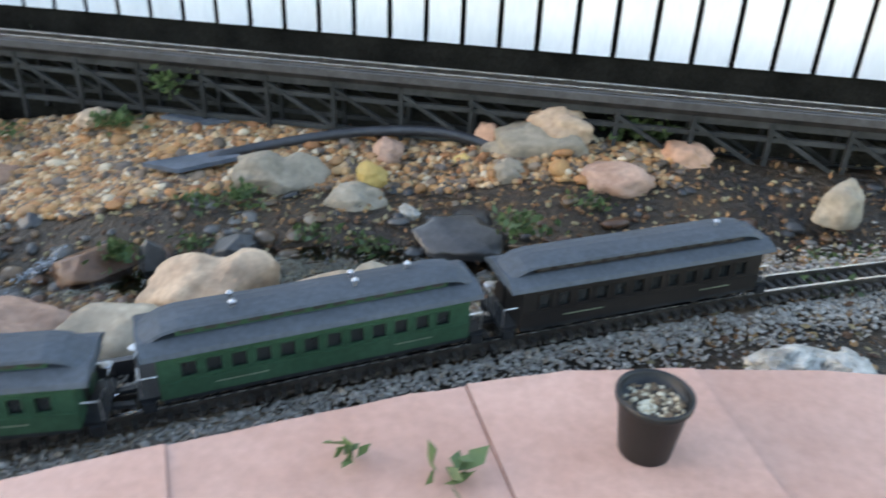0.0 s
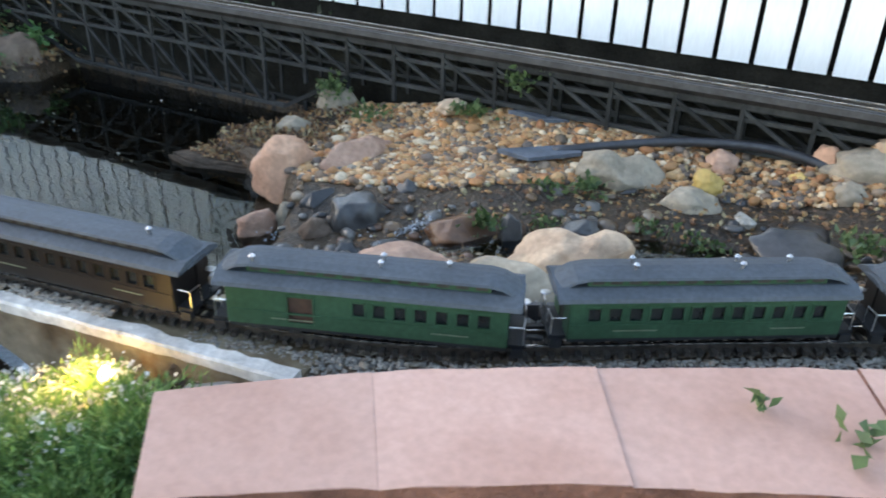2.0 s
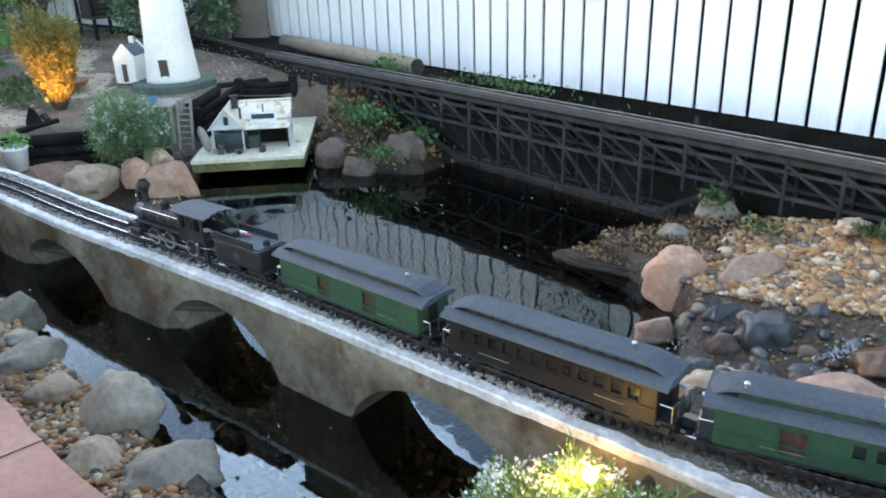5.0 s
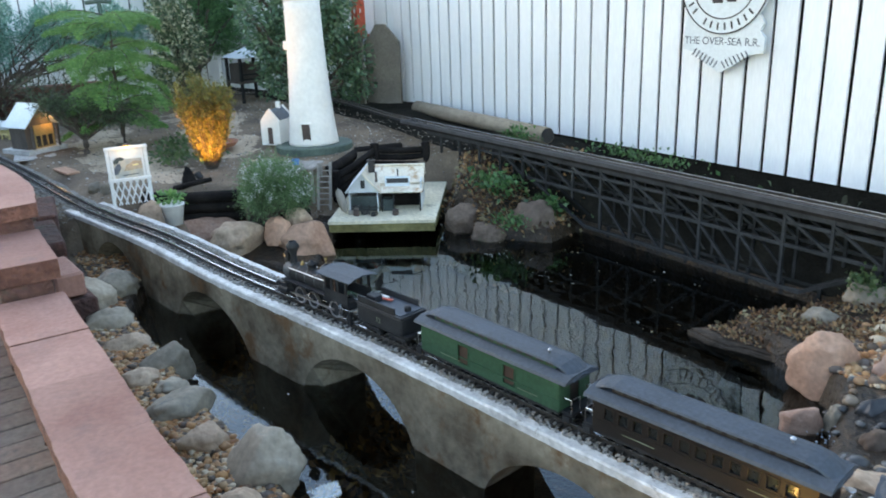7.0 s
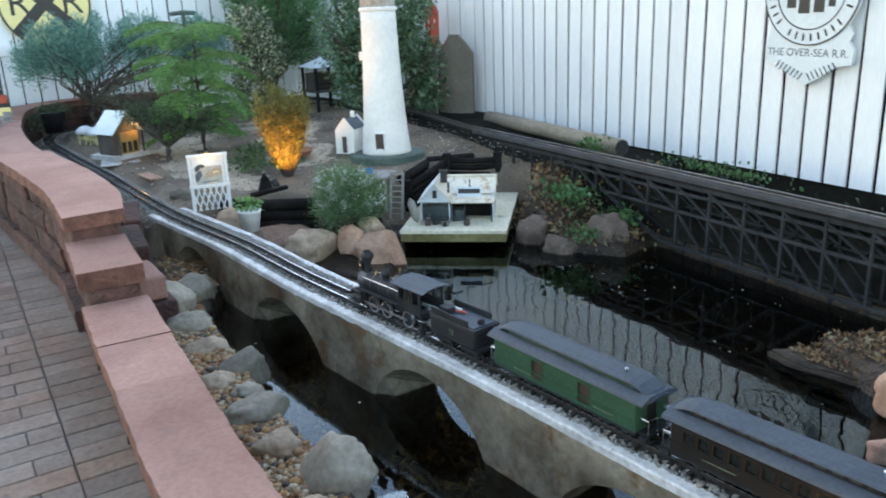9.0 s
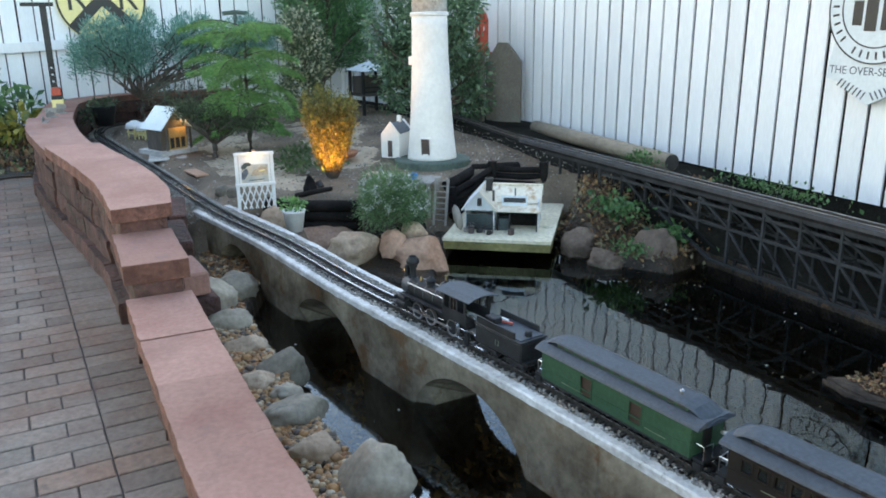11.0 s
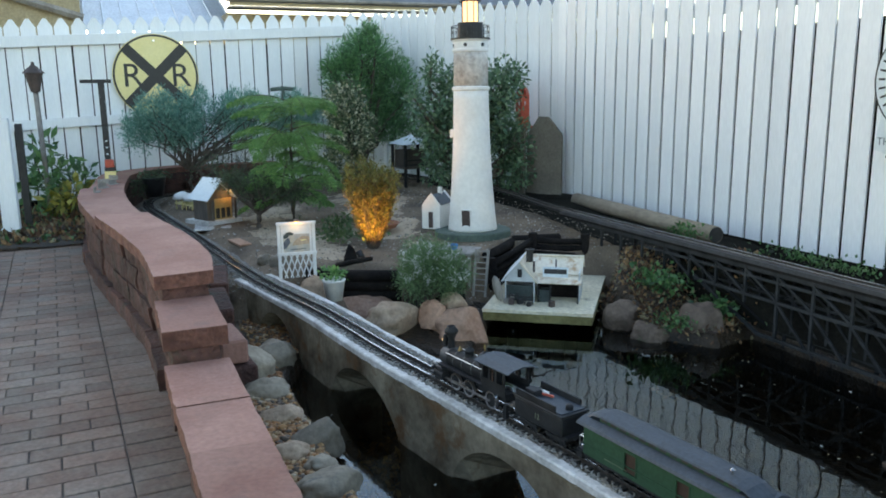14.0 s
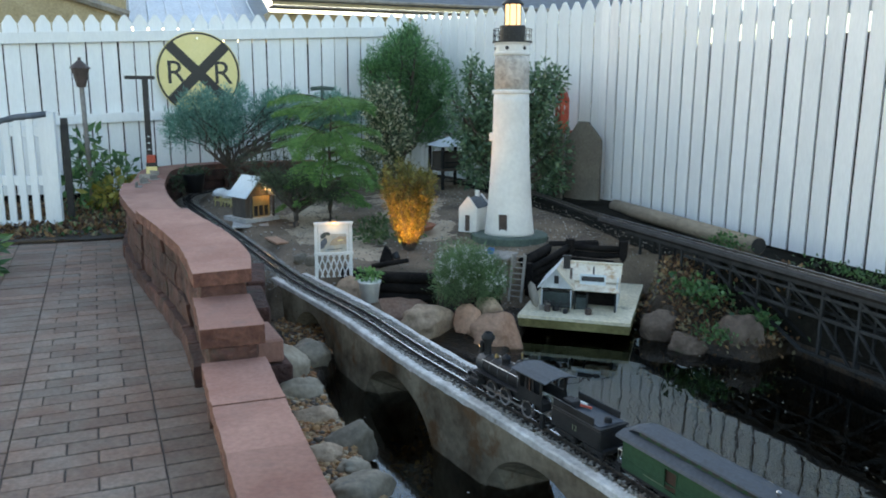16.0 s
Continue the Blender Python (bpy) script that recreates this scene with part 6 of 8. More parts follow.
for sx in (-1, 1):
    part("parapet_gable", extrude_x(B(), [(-0.062, 0.0), (0.062, 0.0), (0.062, 0.150), (0.0, 0.224), (-0.062, 0.150)], sx * 0.092 - 0.008, sx * 0.092 + 0.008), M["stucco"], kh)
part("door", box(B(), (0.1005, 0.0, 0.058), (0.004, 0.03, 0.10)), M["lamp_brown"], kh, "narrow dark door")
part("chimney", box(B(), (-0.03, 0, 0.225), (0.022, 0.022, 0.05)), M["stucco"], kh)

# ---- fishing shack on a dock ----
dock = thing("dock", "cream board dock slab with a yellow algae edge over the pond", "dock", Matrix.Identity(4))
DP = DOCK
part("deck_board", prism(B(), DP, 0.064, 0.080), M["slab_top"], dock)
c = np.mean(DP, 0)
part("edge_beam", prism(B(), [tuple(c + (np.array(p) - c) * 0.988) for p in DP], 0.022, 0.064), M["slab_side"], dock, "algae-stained yellow edge")
for p in DP:
    q = c + (np.array(p) - c) * 0.55
    part("pile", cyl(B(), (q[0], q[1], -0.3), (q[0], q[1], 0.022), 0.03), M["trestle"], dock)

ang = math.degrees(math.atan2(DP[1][1] - DP[0][1], DP[1][0] - DP[0][0]))
ux = np.array(DP[1]) - np.array(DP[0])
ux /= np.linalg.norm(ux)
uy = np.array([-ux[1], ux[0]])


def dk(a, b):
    q = np.array(DP[0]) + ux * a + uy * b
    return float(q[0]), float(q[1])


o = dk(0.09, 0.16)
shack = thing("fishing_shack", "weathered model fishing shack with a rusty pale roof and open porch", "model house", pose(o[0], o[1], 0.081, 0, 0, ang))
G, D = M["house_grey"], M["house_dark"]
# gabled wing, ridge running back
for x in (0.0, 0.145):
    part("wall", box(B(), (x, 0.14, 0.055), (0.006, 0.28, 0.11)), G, shack)
part("wall", box(B(), (0.0725, 0.28, 0.055), (0.139, 0.006, 0.11)), G, shack)
part("wing_front", box(B(), (0.0725, 0.02, 0.04), (0.139, 0.006, 0.08)), D, shack, "dark green boarded front")
bm = B()
a = [bm.verts.new(v) for v in ((-0.01, 0.0, 0.105), (0.155, 0.0, 0.105), (0.0725, 0.0, 0.20))]
b = [bm.verts.new(v) for v in ((-0.01, 0.008, 0.105), (0.155, 0.008, 0.105), (0.0725, 0.008, 0.20))]
bm.faces.new(a)
bm.faces.new(b[::-1])
for i in range(3):
    bm.faces.new((a[i], a[(i + 1) % 3], b[(i + 1) % 3], b[i]))
bmesh.ops.recalc_face_normals(bm, faces=bm.faces)
part("gable", bm, G, shack)
part("gable_window", box(B(), (0.0725, -0.002, 0.148), (0.022, 0.006, 0.04)), M["iron_black"], shack, "small dark gable window")
for sx in (-1, 1):
    bm = box(B(), (0.0725 + sx * 0.045, 0.135, 0.155), (0.135, 0.30, 0.006), 0, 0, sx * 48)
    part("wing_roof", bm, M["tin_rust"] if sx > 0 else M["house_grey"], shack)
# long room with its roof slope to the front
part("wall", box(B(), (0.365, 0.16, 0.075), (0.006, 0.24, 0.15)), G, shack)
part("wall", box(B(), (0.255, 0.28, 0.075), (0.212, 0.006, 0.15)), G, shack)
# porch back wall painted black, the shade under the roof
part("wall", box(B(), (0.255, 0.13, 0.05), (0.212, 0.006, 0.10)), M["charred_and_shade"], shack, "dark porch wall")
part("side_window", box(B(), (0.369, 0.16, 0.085), (0.003, 0.03, 0.04)), M["iron_black"], shack, "dark side window")
bm = box(B(), (0.245, 0.165, 0.163), (0.265, 0.006, 0.155), 0, -62)
part("main_roof", bm, M["tin_rust"], shack, "rust-stained pale tin roof")
bm = box(B(), (0.245, 0.265, 0.163), (0.265, 0.006, 0.13), 0, 55)
part("rear_roof", bm, M["tin_rust"], shack)
part("porch_roof", box(B(), (0.265, 0.055, 0.110), (0.225, 0.10, 0.005), 0, 12), M["tin_rust"], shack)
for x in (0.165, 0.225, 0.362):
    part("porch_post", box(B(), (x, 0.012, 0.05), (0.008, 0.008, 0.1)), M["trestle"], shack)
part("porch_counter", box(B(), (0.195, 0.05, 0.03), (0.05, 0.06, 0.06)), D, shack)
sg = part("sign_board", box(B(), (0.245, 0.060, 0.146), (0.128, 0.004, 0.052), 0, -12), M["sign_white"], shack, "white roof sign with dark lettering bar")
part("sign_bar", box(B(), (0.245, 0.0568, 0.150), (0.112, 0.002, 0.024), 0, -12), M["sign_black"], sg)
part("sign_bar", box(B(), (0.245, 0.061, 0.129), (0.075, 0.002, 0.006), 0, -12), M["slate"], sg)
part("mast", cyl(B(), (0.245, 0.09, 0.165), (0.245, 0.09, 0.205), 0.004), M["lamp_brown"], shack)
part("chimney", lathe(B(), [(0.018, 0), (0.018, 0.055), (0.022, 0.056), (0.022, 0.066), (0.015, 0.067), (0.015, 0.05)], (0.11, 0.09, 0.19), 14), M["iron_black"], shack)
part("stove_pipe", cyl(B(), (0.14, 0.03, 0.15), (0.14, 0.03, 0.205), 0.006), M["lamp_brown"], shack)
part("gutter_line", tube(B(), [(0.13, 0.12, 0.245), (0.24, 0.2, 0.225), (0.37, 0.25, 0.21)], 0.0025, 6), M["lamp_brown"], shack)
for nm, lb, a, b, mat, pts in (("rowing_boat", "small dark model boat leaning against the shack", -0.03, 0.14, "house_dark", None),):
    q = dk(0.055, 0.13)
    bt = part(nm, lathe(B(), [(0.0, -0.075), (0.018, -0.05), (0.024, 0.0), (0.018, 0.05), (0.0, 0.075)], n=12), M["grey_wood"], smooth=True)
    bt.matrix_world = pose(q[0], q[1], 0.152, 12, -12, ang)
    tagged(bt, lb, "boat")
for i, (a, b, h) in enumerate(((0.13, 0.10, 0.03), (0.10, 0.13, 0.02), (0.17, 0.12, 0.025), (0.33, 0.1, 0.03), (0.12, 0.16, 0.035), (0.22, 0.09, 0.018))):
    q = dk(a, b)
    ob = part("crate", box(B(), (0, 0, h / 2), (0.028, 0.022, h), bevel=0.002), M[("lamp_brown", "grey_wood", "iron_black")[i % 3]])
    ob.matrix_world = pose(q[0], q[1], 0.0805, 0, 0, ang + 17 * i)
    tagged(ob, "tiny weathered crate on the dock", "crate", "crates on the dock")

dr = thing("dock_railing", "broken dark stick railing in front of the shack", "railing", Matrix.Identity(4))
for k, (a, h) in enumerate(((0.115, 0.05), (0.155, 0.058), (0.195, 0.05), (0.235, 0.06))):
    q = dk(a, 0.125 - 0.004 * k)
    part("post", cyl(B(), (q[0], q[1], 0.078), (q[0], q[1], 0.08 + h), 0.0035, n=8), M["iron_black"], dr)
for a0, a1, z0, z1 in ((0.105, 0.245, 0.122, 0.118), (0.11, 0.24, 0.10, 0.103), (0.115, 0.195, 0.135, 0.09), (0.155, 0.24, 0.09, 0.132)):
    part("stick", cyl(B(), (*dk(a0, 0.122), z0), (*dk(a1, 0.110), z1), 0.003, n=8), M["iron_black"], dr)

# ---- ladder and retaining timbers below the lighthouse ----
lad = thing("ladder", "small grey wooden ladder leaning on the bank", "ladder", pose(-4.285, 1.49, 0.075, -14, 0, 47))
for sx in (-1, 1):
    part("stile", box(B(), (sx * 0.033, 0, 0.115), (0.012, 0.012, 0.25)), M["grey_wood"], lad)
for i in range(8):
    part("rung", box(B(), (0, 0, 0.02 + i * 0.03), (0.064, 0.014, 0.006)), M["grey_wood"], lad)
for i, (x0, y0, x1, y1, z0, z1) in enumerate(((-4.46, 0.76, -4.30, 1.06, 0.09, 0.245), (-4.16, 1.18, -4.22, 1.36, 0.06, 0.25), (-4.47, 1.62, -4.78, 1.95, 0.08, 0.26), (-4.78, 1.95, -4.72, 2.24, 0.10, 0.27), (-4.62, 0.66, -4.46, 0.76, 0.12, 0.235))):
    wl = thing("timber_edging", "black rotting timber edging holding the soil bank", "edging", Matrix.Identity(4))
    for j in range(3):
        za = z0 + (z1 - z0) * (j + 0.5) / 3
        bm = B()
        tube(bm, [(x0, y0, za), ((x0 + x1) / 2 + 0.01 * j, (y0 + y1) / 2, za + 0.004), (x1, y1, za)], 0.030, 8)
        part("timber", bm, M["charred_and_shade"], wl, smooth=True)
for x0, y0, x1, y1, da, db in ((-4.40, 1.62, -4.62, 2.00, -0.115, -0.045), (-4.62, 2.00, -4.50, 2.28, -0.045, -0.06)):
    bd = thing("timber_rail", "low blackened timber rail fence on the bank", "rail fence", Matrix.Identity(4))
    for z in (0.19, 0.235, 0.275, 0.315):
        bm = B()
        tube(bm, [(x0, y0, z + da), ((x0 + x1) / 2, (y0 + y1) / 2, z + (da + db) / 2 - 0.006), (x1, y1, z + db)], 0.019, 7)
        part("board", bm, M["charred_and_shade"], bd, smooth=True)
pf = thing("lookout_platform", "small grey wooden platform on legs above the bank", "platform", pose(-4.45, 1.44, 0.0, 0, 0, 47))
for i in range(5):
    part("board", box(B(), (-0.10 + i * 0.045, 0.02, 0.285), (0.042, 0.20, 0.010), bevel=0.001), M["grey_wood"], pf)
for sx in (-0.105, 0.085):
    for sy in (-0.06, 0.10):
        part("leg", box(B(), (sx, sy, 0.19), (0.014, 0.014, 0.19)), M["grey_wood"], pf)
tagged(part("bucket", lathe(B(), [(0.016, 0), (0.022, 0.03), (0.018, 0.03), (0.014, 0.004), (0, 0.004)], (-4.47, 1.43, 0.291), 14), M["blue_paint"]), "tiny bright blue bucket on the platform", "bucket")
for x, y, h in ((-4.50, 2.28, 0.30), (-4.62, 2.00, 0.31), (-4.40, 1.62, 0.24)):
    ob = part("timber_post", cyl(B(), (0, 0, -0.1), (0, 0, h - 0.2), 0.028, 0.026, 12), M["charred_and_shade"])
    ob.matrix_world = pose(x, y, 0.2)
    tagged(ob, "short blackened timber post", "post")
tagged(part("fallen_log", tube(B(), [(-4.56, 0.80, 0.245), (-4.51, 0.87, 0.268), (-4.44, 0.955, 0.292)], 0.016, 8, 0.7), M["charred_and_shade"], smooth=True), "thin black fallen branch on the bank", "branch")
rock("black upright pointed stone on the bank", "charred_and_shade", (-4.65, 0.902, 0.272), (0.048, 0.036, 0.062), 20, 91, 0.3)

# ---- billboard ----
bbm = pose(-4.50, 0.583, 0.218, 0, 0, 82)
bb = thing("billboard", "white framed lit miniature billboard with a beach picture", "billboard", bbm)
FW = 0.172
for x in (-FW / 2, FW / 2):
    part("post", box(B(), (x, 0, 0.138), (0.016, 0.012, 0.276), bevel=0.001), M["white_paint"], bb)
for z in (0.125, 0.278):
    part("rail", box(B(), (0, -0.004, z), (FW + 0.022, 0.018, 0.014), bevel=0.001), M["white_paint"], bb)
for x in (-FW / 2 + 0.016, FW / 2 - 0.016):
    part("inner_frame", box(B(), (x, -0.001, 0.2015), (0.010, 0.010, 0.138)), M["white_paint"], bb)
panel = part("panel", box(B(), (0, 0.003, 0.2015), (FW - 0.016, 0.006, 0.139)), M["picture"], bb)
for poly, d, mt in (([(-0.07, 0.225), (0.07, 0.222), (0.07, 0.269), (-0.07, 0.269)], 0.0010, "sign_white"), ([(-0.02, 0.165), (0.07, 0.172), (0.07, 0.205), (0.03, 0.212), (-0.01, 0.19)], 0.0012, "sand_soil"),
                    ([(-0.066, 0.212), (-0.05, 0.232), (-0.028, 0.235), (-0.012, 0.224), (-0.022, 0.216), (-0.034, 0.218), (-0.045, 0.205), (-0.058, 0.20)], 0.0018, "house_dark"), ([(-0.066, 0.15), (-0.05, 0.152), (-0.03, 0.182), (-0.036, 0.205), (-0.05, 0.20), (-0.066, 0.18)], 0.0020, "slate"), ([(-0.03, 0.142), (0.045, 0.146), (0.045, 0.15), (-0.03, 0.147)], 0.0022, "slate"), ([(0.02, 0.186), (0.05, 0.19), (0.048, 0.196), (0.022, 0.194)], 0.0022, "sign_yellow")):
    bm = prism(B(), poly, 0.0004, d)
    bm.transform(Matrix.Rotation(radians(90), 4, "X"))
    part("picture_patch", bm, M[mt], panel, "flat patch of the picture")
for i in range(6):
    x = -FW / 2 + FW * (i + 0.5) / 6
    for sgn in (-1, 1):
        part("lattice", box(B(), (x, 0.0, 0.06), (0.006, 0.005, 0.125), 0, 0, sgn * 20), M["white_paint"], bb)
hood = part("lamp_hood", box(B(), (0, -0.02, 0.294), (0.022, 0.03, 0.01)), M["iron_black"], bb)
part("bulb", box(B(), (0, -0.022, 0.284), (0.014, 0.016, 0.005)), M["lamp_glow"], hood)
bl = new("billboard_lamp", bpy.data.lights.new("billboard_lamp", "POINT"))
bl.data.energy, bl.data.color, bl.data.shadow_soft_size = 0.04, (1.0, 0.55, 0.2), 0.008
bl.matrix_world = bbm @ pose(0, -0.045, 0.283)

# ---- station with a lit window ----
stm = pose(-6.31, 0.41, 0.245, 0, 0, 28) @ Matrix.Diagonal((0.78, 1.08, 1.15, 1))
st = thing("station_house", "tiny lit station house with a white gabled roof", "model house", stm)
part("plinth", box(B(), (0, 0, 0.012), (0.34, 0.26, 0.024)), M["concrete_top"], st)
part("wall", gable(B(), 0.19, 0.20, 0.15, 0.25), M["grey_dark"], st)
for sy in (-1, 1):
    part("roof", box(B(), (0.02, sy * 0.060, 0.208), (0.29, 0.175, 0.006), 0, -sy * 44), M["sign_white"], st)
part("front_wall", box(B(), (0.103, 0.025, 0.075), (0.006, 0.13, 0.15)), M["ochre_board"], st, "ochre lit front")
for y in (-0.08, 0.095):
    part("porch_post", box(B(), (0.15, y, 0.075), (0.012, 0.012, 0.15)), M["grey_dark"], st)
for y in (-0.02, 0.02, 0.06):
    part("window", box(B(), (0.1075, y, 0.062), (0.003, 0.026, 0.06)), M["iron_black"], st, "dark window")
part("porch_lamp", lathe(B(), [(0.004, 0), (0.009, 0.006), (0.004, 0.012)], (0.135, 0.05, 0.185), 10), M["lamp_glow"], st)
sl = new("station_lamp", bpy.data.lights.new("station_lamp", "POINT"))
sl.data.energy, sl.data.color, sl.data.shadow_soft_size = 0.06, (1.0, 0.52, 0.16), 0.012
sl.matrix_world = stm @ pose(0.155, 0.05, 0.178)
for i, (x, y) in enumerate(((-7.12, 0.28), (-6.98, 0.34))):
    ob = thing("market_stall", "tiny pale canvas stall with a yellow table", "stall", pose(x, y, 0.235, 0, 0, 20))
    part("canopy", lathe(B(), [(0.07, 0.085), (0.06, 0.12), (0.02, 0.14), (0, 0.143)], n=10), M["white_paint"], ob, smooth=True)
    part("table", box(B(), (0, 0, 0.05), (0.12, 0.08, 0.012)), M["sign_yellow"], ob)
    for sx in (-1, 1):
        for sy in (-1, 1):
            part("leg", box(B(), (sx * 0.05, sy * 0.03, 0.045), (0.008, 0.008, 0.09)), M["sign_yellow"], ob)
tagged(part("platform_slab", box(B(), (-6.42, 0.42, 0.236), (0.75, 0.24, 0.012), -8, bevel=0.002), M["concrete_top"]), "pale flat concrete platform beside the track", "platform")
tagged(part("plank", box(B(), (-5.47, 0.45, 0.243), (0.22, 0.075, 0.012), 10, bevel=0.002), M["rock_orange"]), "short orange plank lying by the track", "plank")

# ---- water tank building, gravestone board, clock tower ----
wt = thing("lookout_hut", "dark timber hut on posts under a pale pyramid roof", "model hut", pose(-7.3, 2.28, 0.27, 0, 0, 8))
bm = B()
apex = bm.verts.new((0, 0, 0.475))
ring = [bm.verts.new((sx * 0.15, sy * 0.16, 0.395)) for sx, sy in ((-1, -1), (1, -1), (1, 1), (-1, 1))]
for i in range(4):
    bm.faces.new((ring[i], ring[(i + 1) % 4], apex))
bm.faces.new(ring[::-1])
part("roof", bm, M["sign_white"], wt, "pale pyramid roof")
part("room", box(B(), (-0.02, 0, 0.27), (0.20, 0.22, 0.14), bevel=0.003), M["grey_dark"], wt)
part("floor", box(B(), (0, 0, 0.19), (0.27, 0.29, 0.02)), M["grey_dark"], wt)
for sx in (-1, 1):
    for sy in (-1, 1):
        part("post", box(B(), (sx * 0.12, sy * 0.13, 0.19), (0.022, 0.022, 0.40)), M["trestle"], wt)
    part("rail", box(B(), (0.13, 0, 0.235 + 0.02 * sx), (0.012, 0.26, 0.01)), M["trestle"], wt)
bm = B()
prof = [(-0.16, 0), (0.16, 0), (0.16, 0.53), (0.10, 0.60), (0.05, 0.67), (-0.03, 0.67), (-0.09, 0.61), (-0.16, 0.53)]
extrude_x(bm, prof, -0.014, 0.014)
gb = part("garden_board", bm, M["brown_board"])
gb.matrix_world = pose(-6.25, 3.03, 0.24, 0, 0, 118)
bm = box(B(), (0, 0, 0.29), (0.02, 0.16, 0.58), bevel=0.003)
ob = part("plank_board", bm, M["brown_board"])
ob.matrix_world = pose(-6.38, 2.86, 0.24, 0, 0, 104)
tagged(ob, "plain brown-grey board standing beside the shaped one", "board")
tagged(gb, "tall brown-grey board with a shaped top against the fence", "board")
ck = thing("clock_tower", "small red model clock tower against the fence", "model tower", pose(-6.55, 2.99, 0.83))
part("shaft", box(B(), (0, 0, 0.13), (0.095, 0.08, 0.26), bevel=0.004), M["red_paint"], ck)
part("cap", lathe(B(), [(0.066, 0.25), (0.05, 0.29), (0.02, 0.33), (0, 0.36)], n=4), M["red_paint"], ck)
part("clock_face", cyl(B(), (0.0, -0.041, 0.185), (0, -0.044, 0.185), 0.03, n=18), M["sign_white"], ck, "white clock face").matrix_local = pose(0, 0, 0, 0, 0, 55)
part("bracket", box(B(), (0, 0.06, -0.02), (0.06, 0.16, 0.03)), M["red_paint"], ck)
tagged(part("terracotta_dish", lathe(B(), [(0.09, 0), (0.115, 0.03), (0.105, 0.03), (0.085, 0.01), (0, 0.01)], (-5.35, 1.32, 0.285), 22), M["terracotta"]), "shallow terracotta saucer on the soil", "dish")

# ---- crossing sign on the fence ----
sgn = thing("railroad_sign", "round yellow railroad crossing sign with a black cross", "sign", pose(-8.545, 0.255, 1.287, 90, 0, 90))
R = 0.375
part("plate", cyl(B(), (0, 0, -0.004), (0, 0, 0.0), R, n=64), M["sign_yellow"], sgn)
bm = B()
n = 64
ring = [[bm.verts.new((r * math.cos(2 * math.pi * i / n), r * math.sin(2 * math.pi * i / n), z)) for i in range(n)] for r, z in ((R * 0.94, 0.003), (R * 0.985, 0.003), (R * 0.985, 0.001), (R * 0.94, 0.001))]
for j in range(4):
    for i in range(n):
        bm.faces.new((ring[j][i], ring[j][(i + 1) % n], ring[(j + 1) % 4][(i + 1) % n], ring[(j + 1) % 4][i]))
part("border", bm, M["sign_black"], sgn)
for a in (45, -45):
    part("cross_bar", box(B(), (0, 0, 0.002 + 0.0003 * (a > 0)), (R * 1.88, 0.092, 0.002), a), M["sign_black"], sgn)
for x in (-0.205, 0.215):
    lt = text("R", 0.30, sgn, pose(x, -0.005, 0.0015), M["sign_black"], "letter_r")
part("bolt", cyl(B(), (0, R * 0.84, 0), (0, R * 0.84, 0.004), 0.012, n=10), M["steel"], sgn)

# ---- round emblem with name board ----
em = thing("emblem_sign", "white round railway emblem above a carved name board", "sign", pose(-3.115, 3.160, 1.16, 90, 0, 0))
R = 0.258
part("disc", cyl(B(), (0, 0, 0), (0, 0, 0.018), R, n=56), M["sign_white"], em)
for r0, r1, z in ((R * 0.975, R, 0.0195), (R * 0.70, R * 0.725, 0.0195)):
    bm = B()
    n = 56
    ring = [[bm.verts.new((r * math.cos(2 * math.pi * i / n), r * math.sin(2 * math.pi * i / n), zz)) for i in range(n)] for r, zz in ((r0, z), (r1, z), (r1, z - 0.004), (r0, z - 0.004))]
    for j in range(4):
        for i in range(n):
            bm.faces.new((ring[j][i], ring[j][(i + 1) % n], ring[(j + 1) % 4][(i + 1) % n], ring[(j + 1) % 4][i]))
    part("ring", bm, M["sign_black"], em)
for i in range(34):
    a = 2 * math.pi * i / 34
    if i % 9 == 4:
        continue
    part("lettering_bar", box(B(), (R * 0.85 * math.cos(a), R * 0.85 * math.sin(a), 0.0185), (0.034, 0.010, 0.0015), math.degrees(a)), M["sign_black"], em)
for x, w, h in ((-0.10, 0.05, 0.11), (-0.03, 0.06, 0.16), (0.05, 0.055, 0.15), (0.115, 0.035, 0.10)):
    part("arch_shape", extrude_x(B(), [(-h / 2, 0), (h / 2 - w / 2, 0), (h / 2, 0.001), (h / 2, 0.002), (-h / 2, 0.002)], -w / 2, w / 2), M["sign_black"], em).matrix_local = pose(x, -0.03, 0.018)
bm = B()
prof = [(-0.225, -0.245), (-0.235, -0.33), (-0.16, -0.35), (-0.08, -0.405), (0, -0.445), (0.08, -0.405), (0.16, -0.35), (0.24, -0.34), (0.245, -0.27), (0.215, -0.235), (0.235, -0.20), (0.205, -0.16), (0.19, -0.12), (-0.2, -0.12)]
lo = [bm.verts.new((x, y, -0.004)) for x, y in prof]
hi = [bm.verts.new((x, y, 0.012)) for x, y in prof]
bm.faces.new(hi)
bm.faces.new(lo[::-1])
for i in range(len(prof)):
    bm.faces.new((lo[i], lo[(i + 1) % len(prof)], hi[(i + 1) % len(prof)], hi[i]))
bmesh.ops.recalc_face_normals(bm, faces=bm.faces)
nb = part("name_board", bm, M["sign_white"], em)
text("THE OVER-SEA R.R.", 0.052, nb, pose(0.0, -0.292, 0.0125), M["slate"], "lettering")
for sx in (-1, 1):
    for i in range(7):
        part("carved_feather", box(B(), (sx * (0.155 - i * 0.022), -0.348 - i * 0.009, 0.013), (0.006, 0.04, 0.003), sx * 35), M["slate"], nb)

# ---- garden lamp, T post, figures at the wall end ----
gl = thing("garden_lamp", "tall garden torch lamp with a rusty tapered head", "garden lamp", pose(-7.95, -0.705, PAVE))
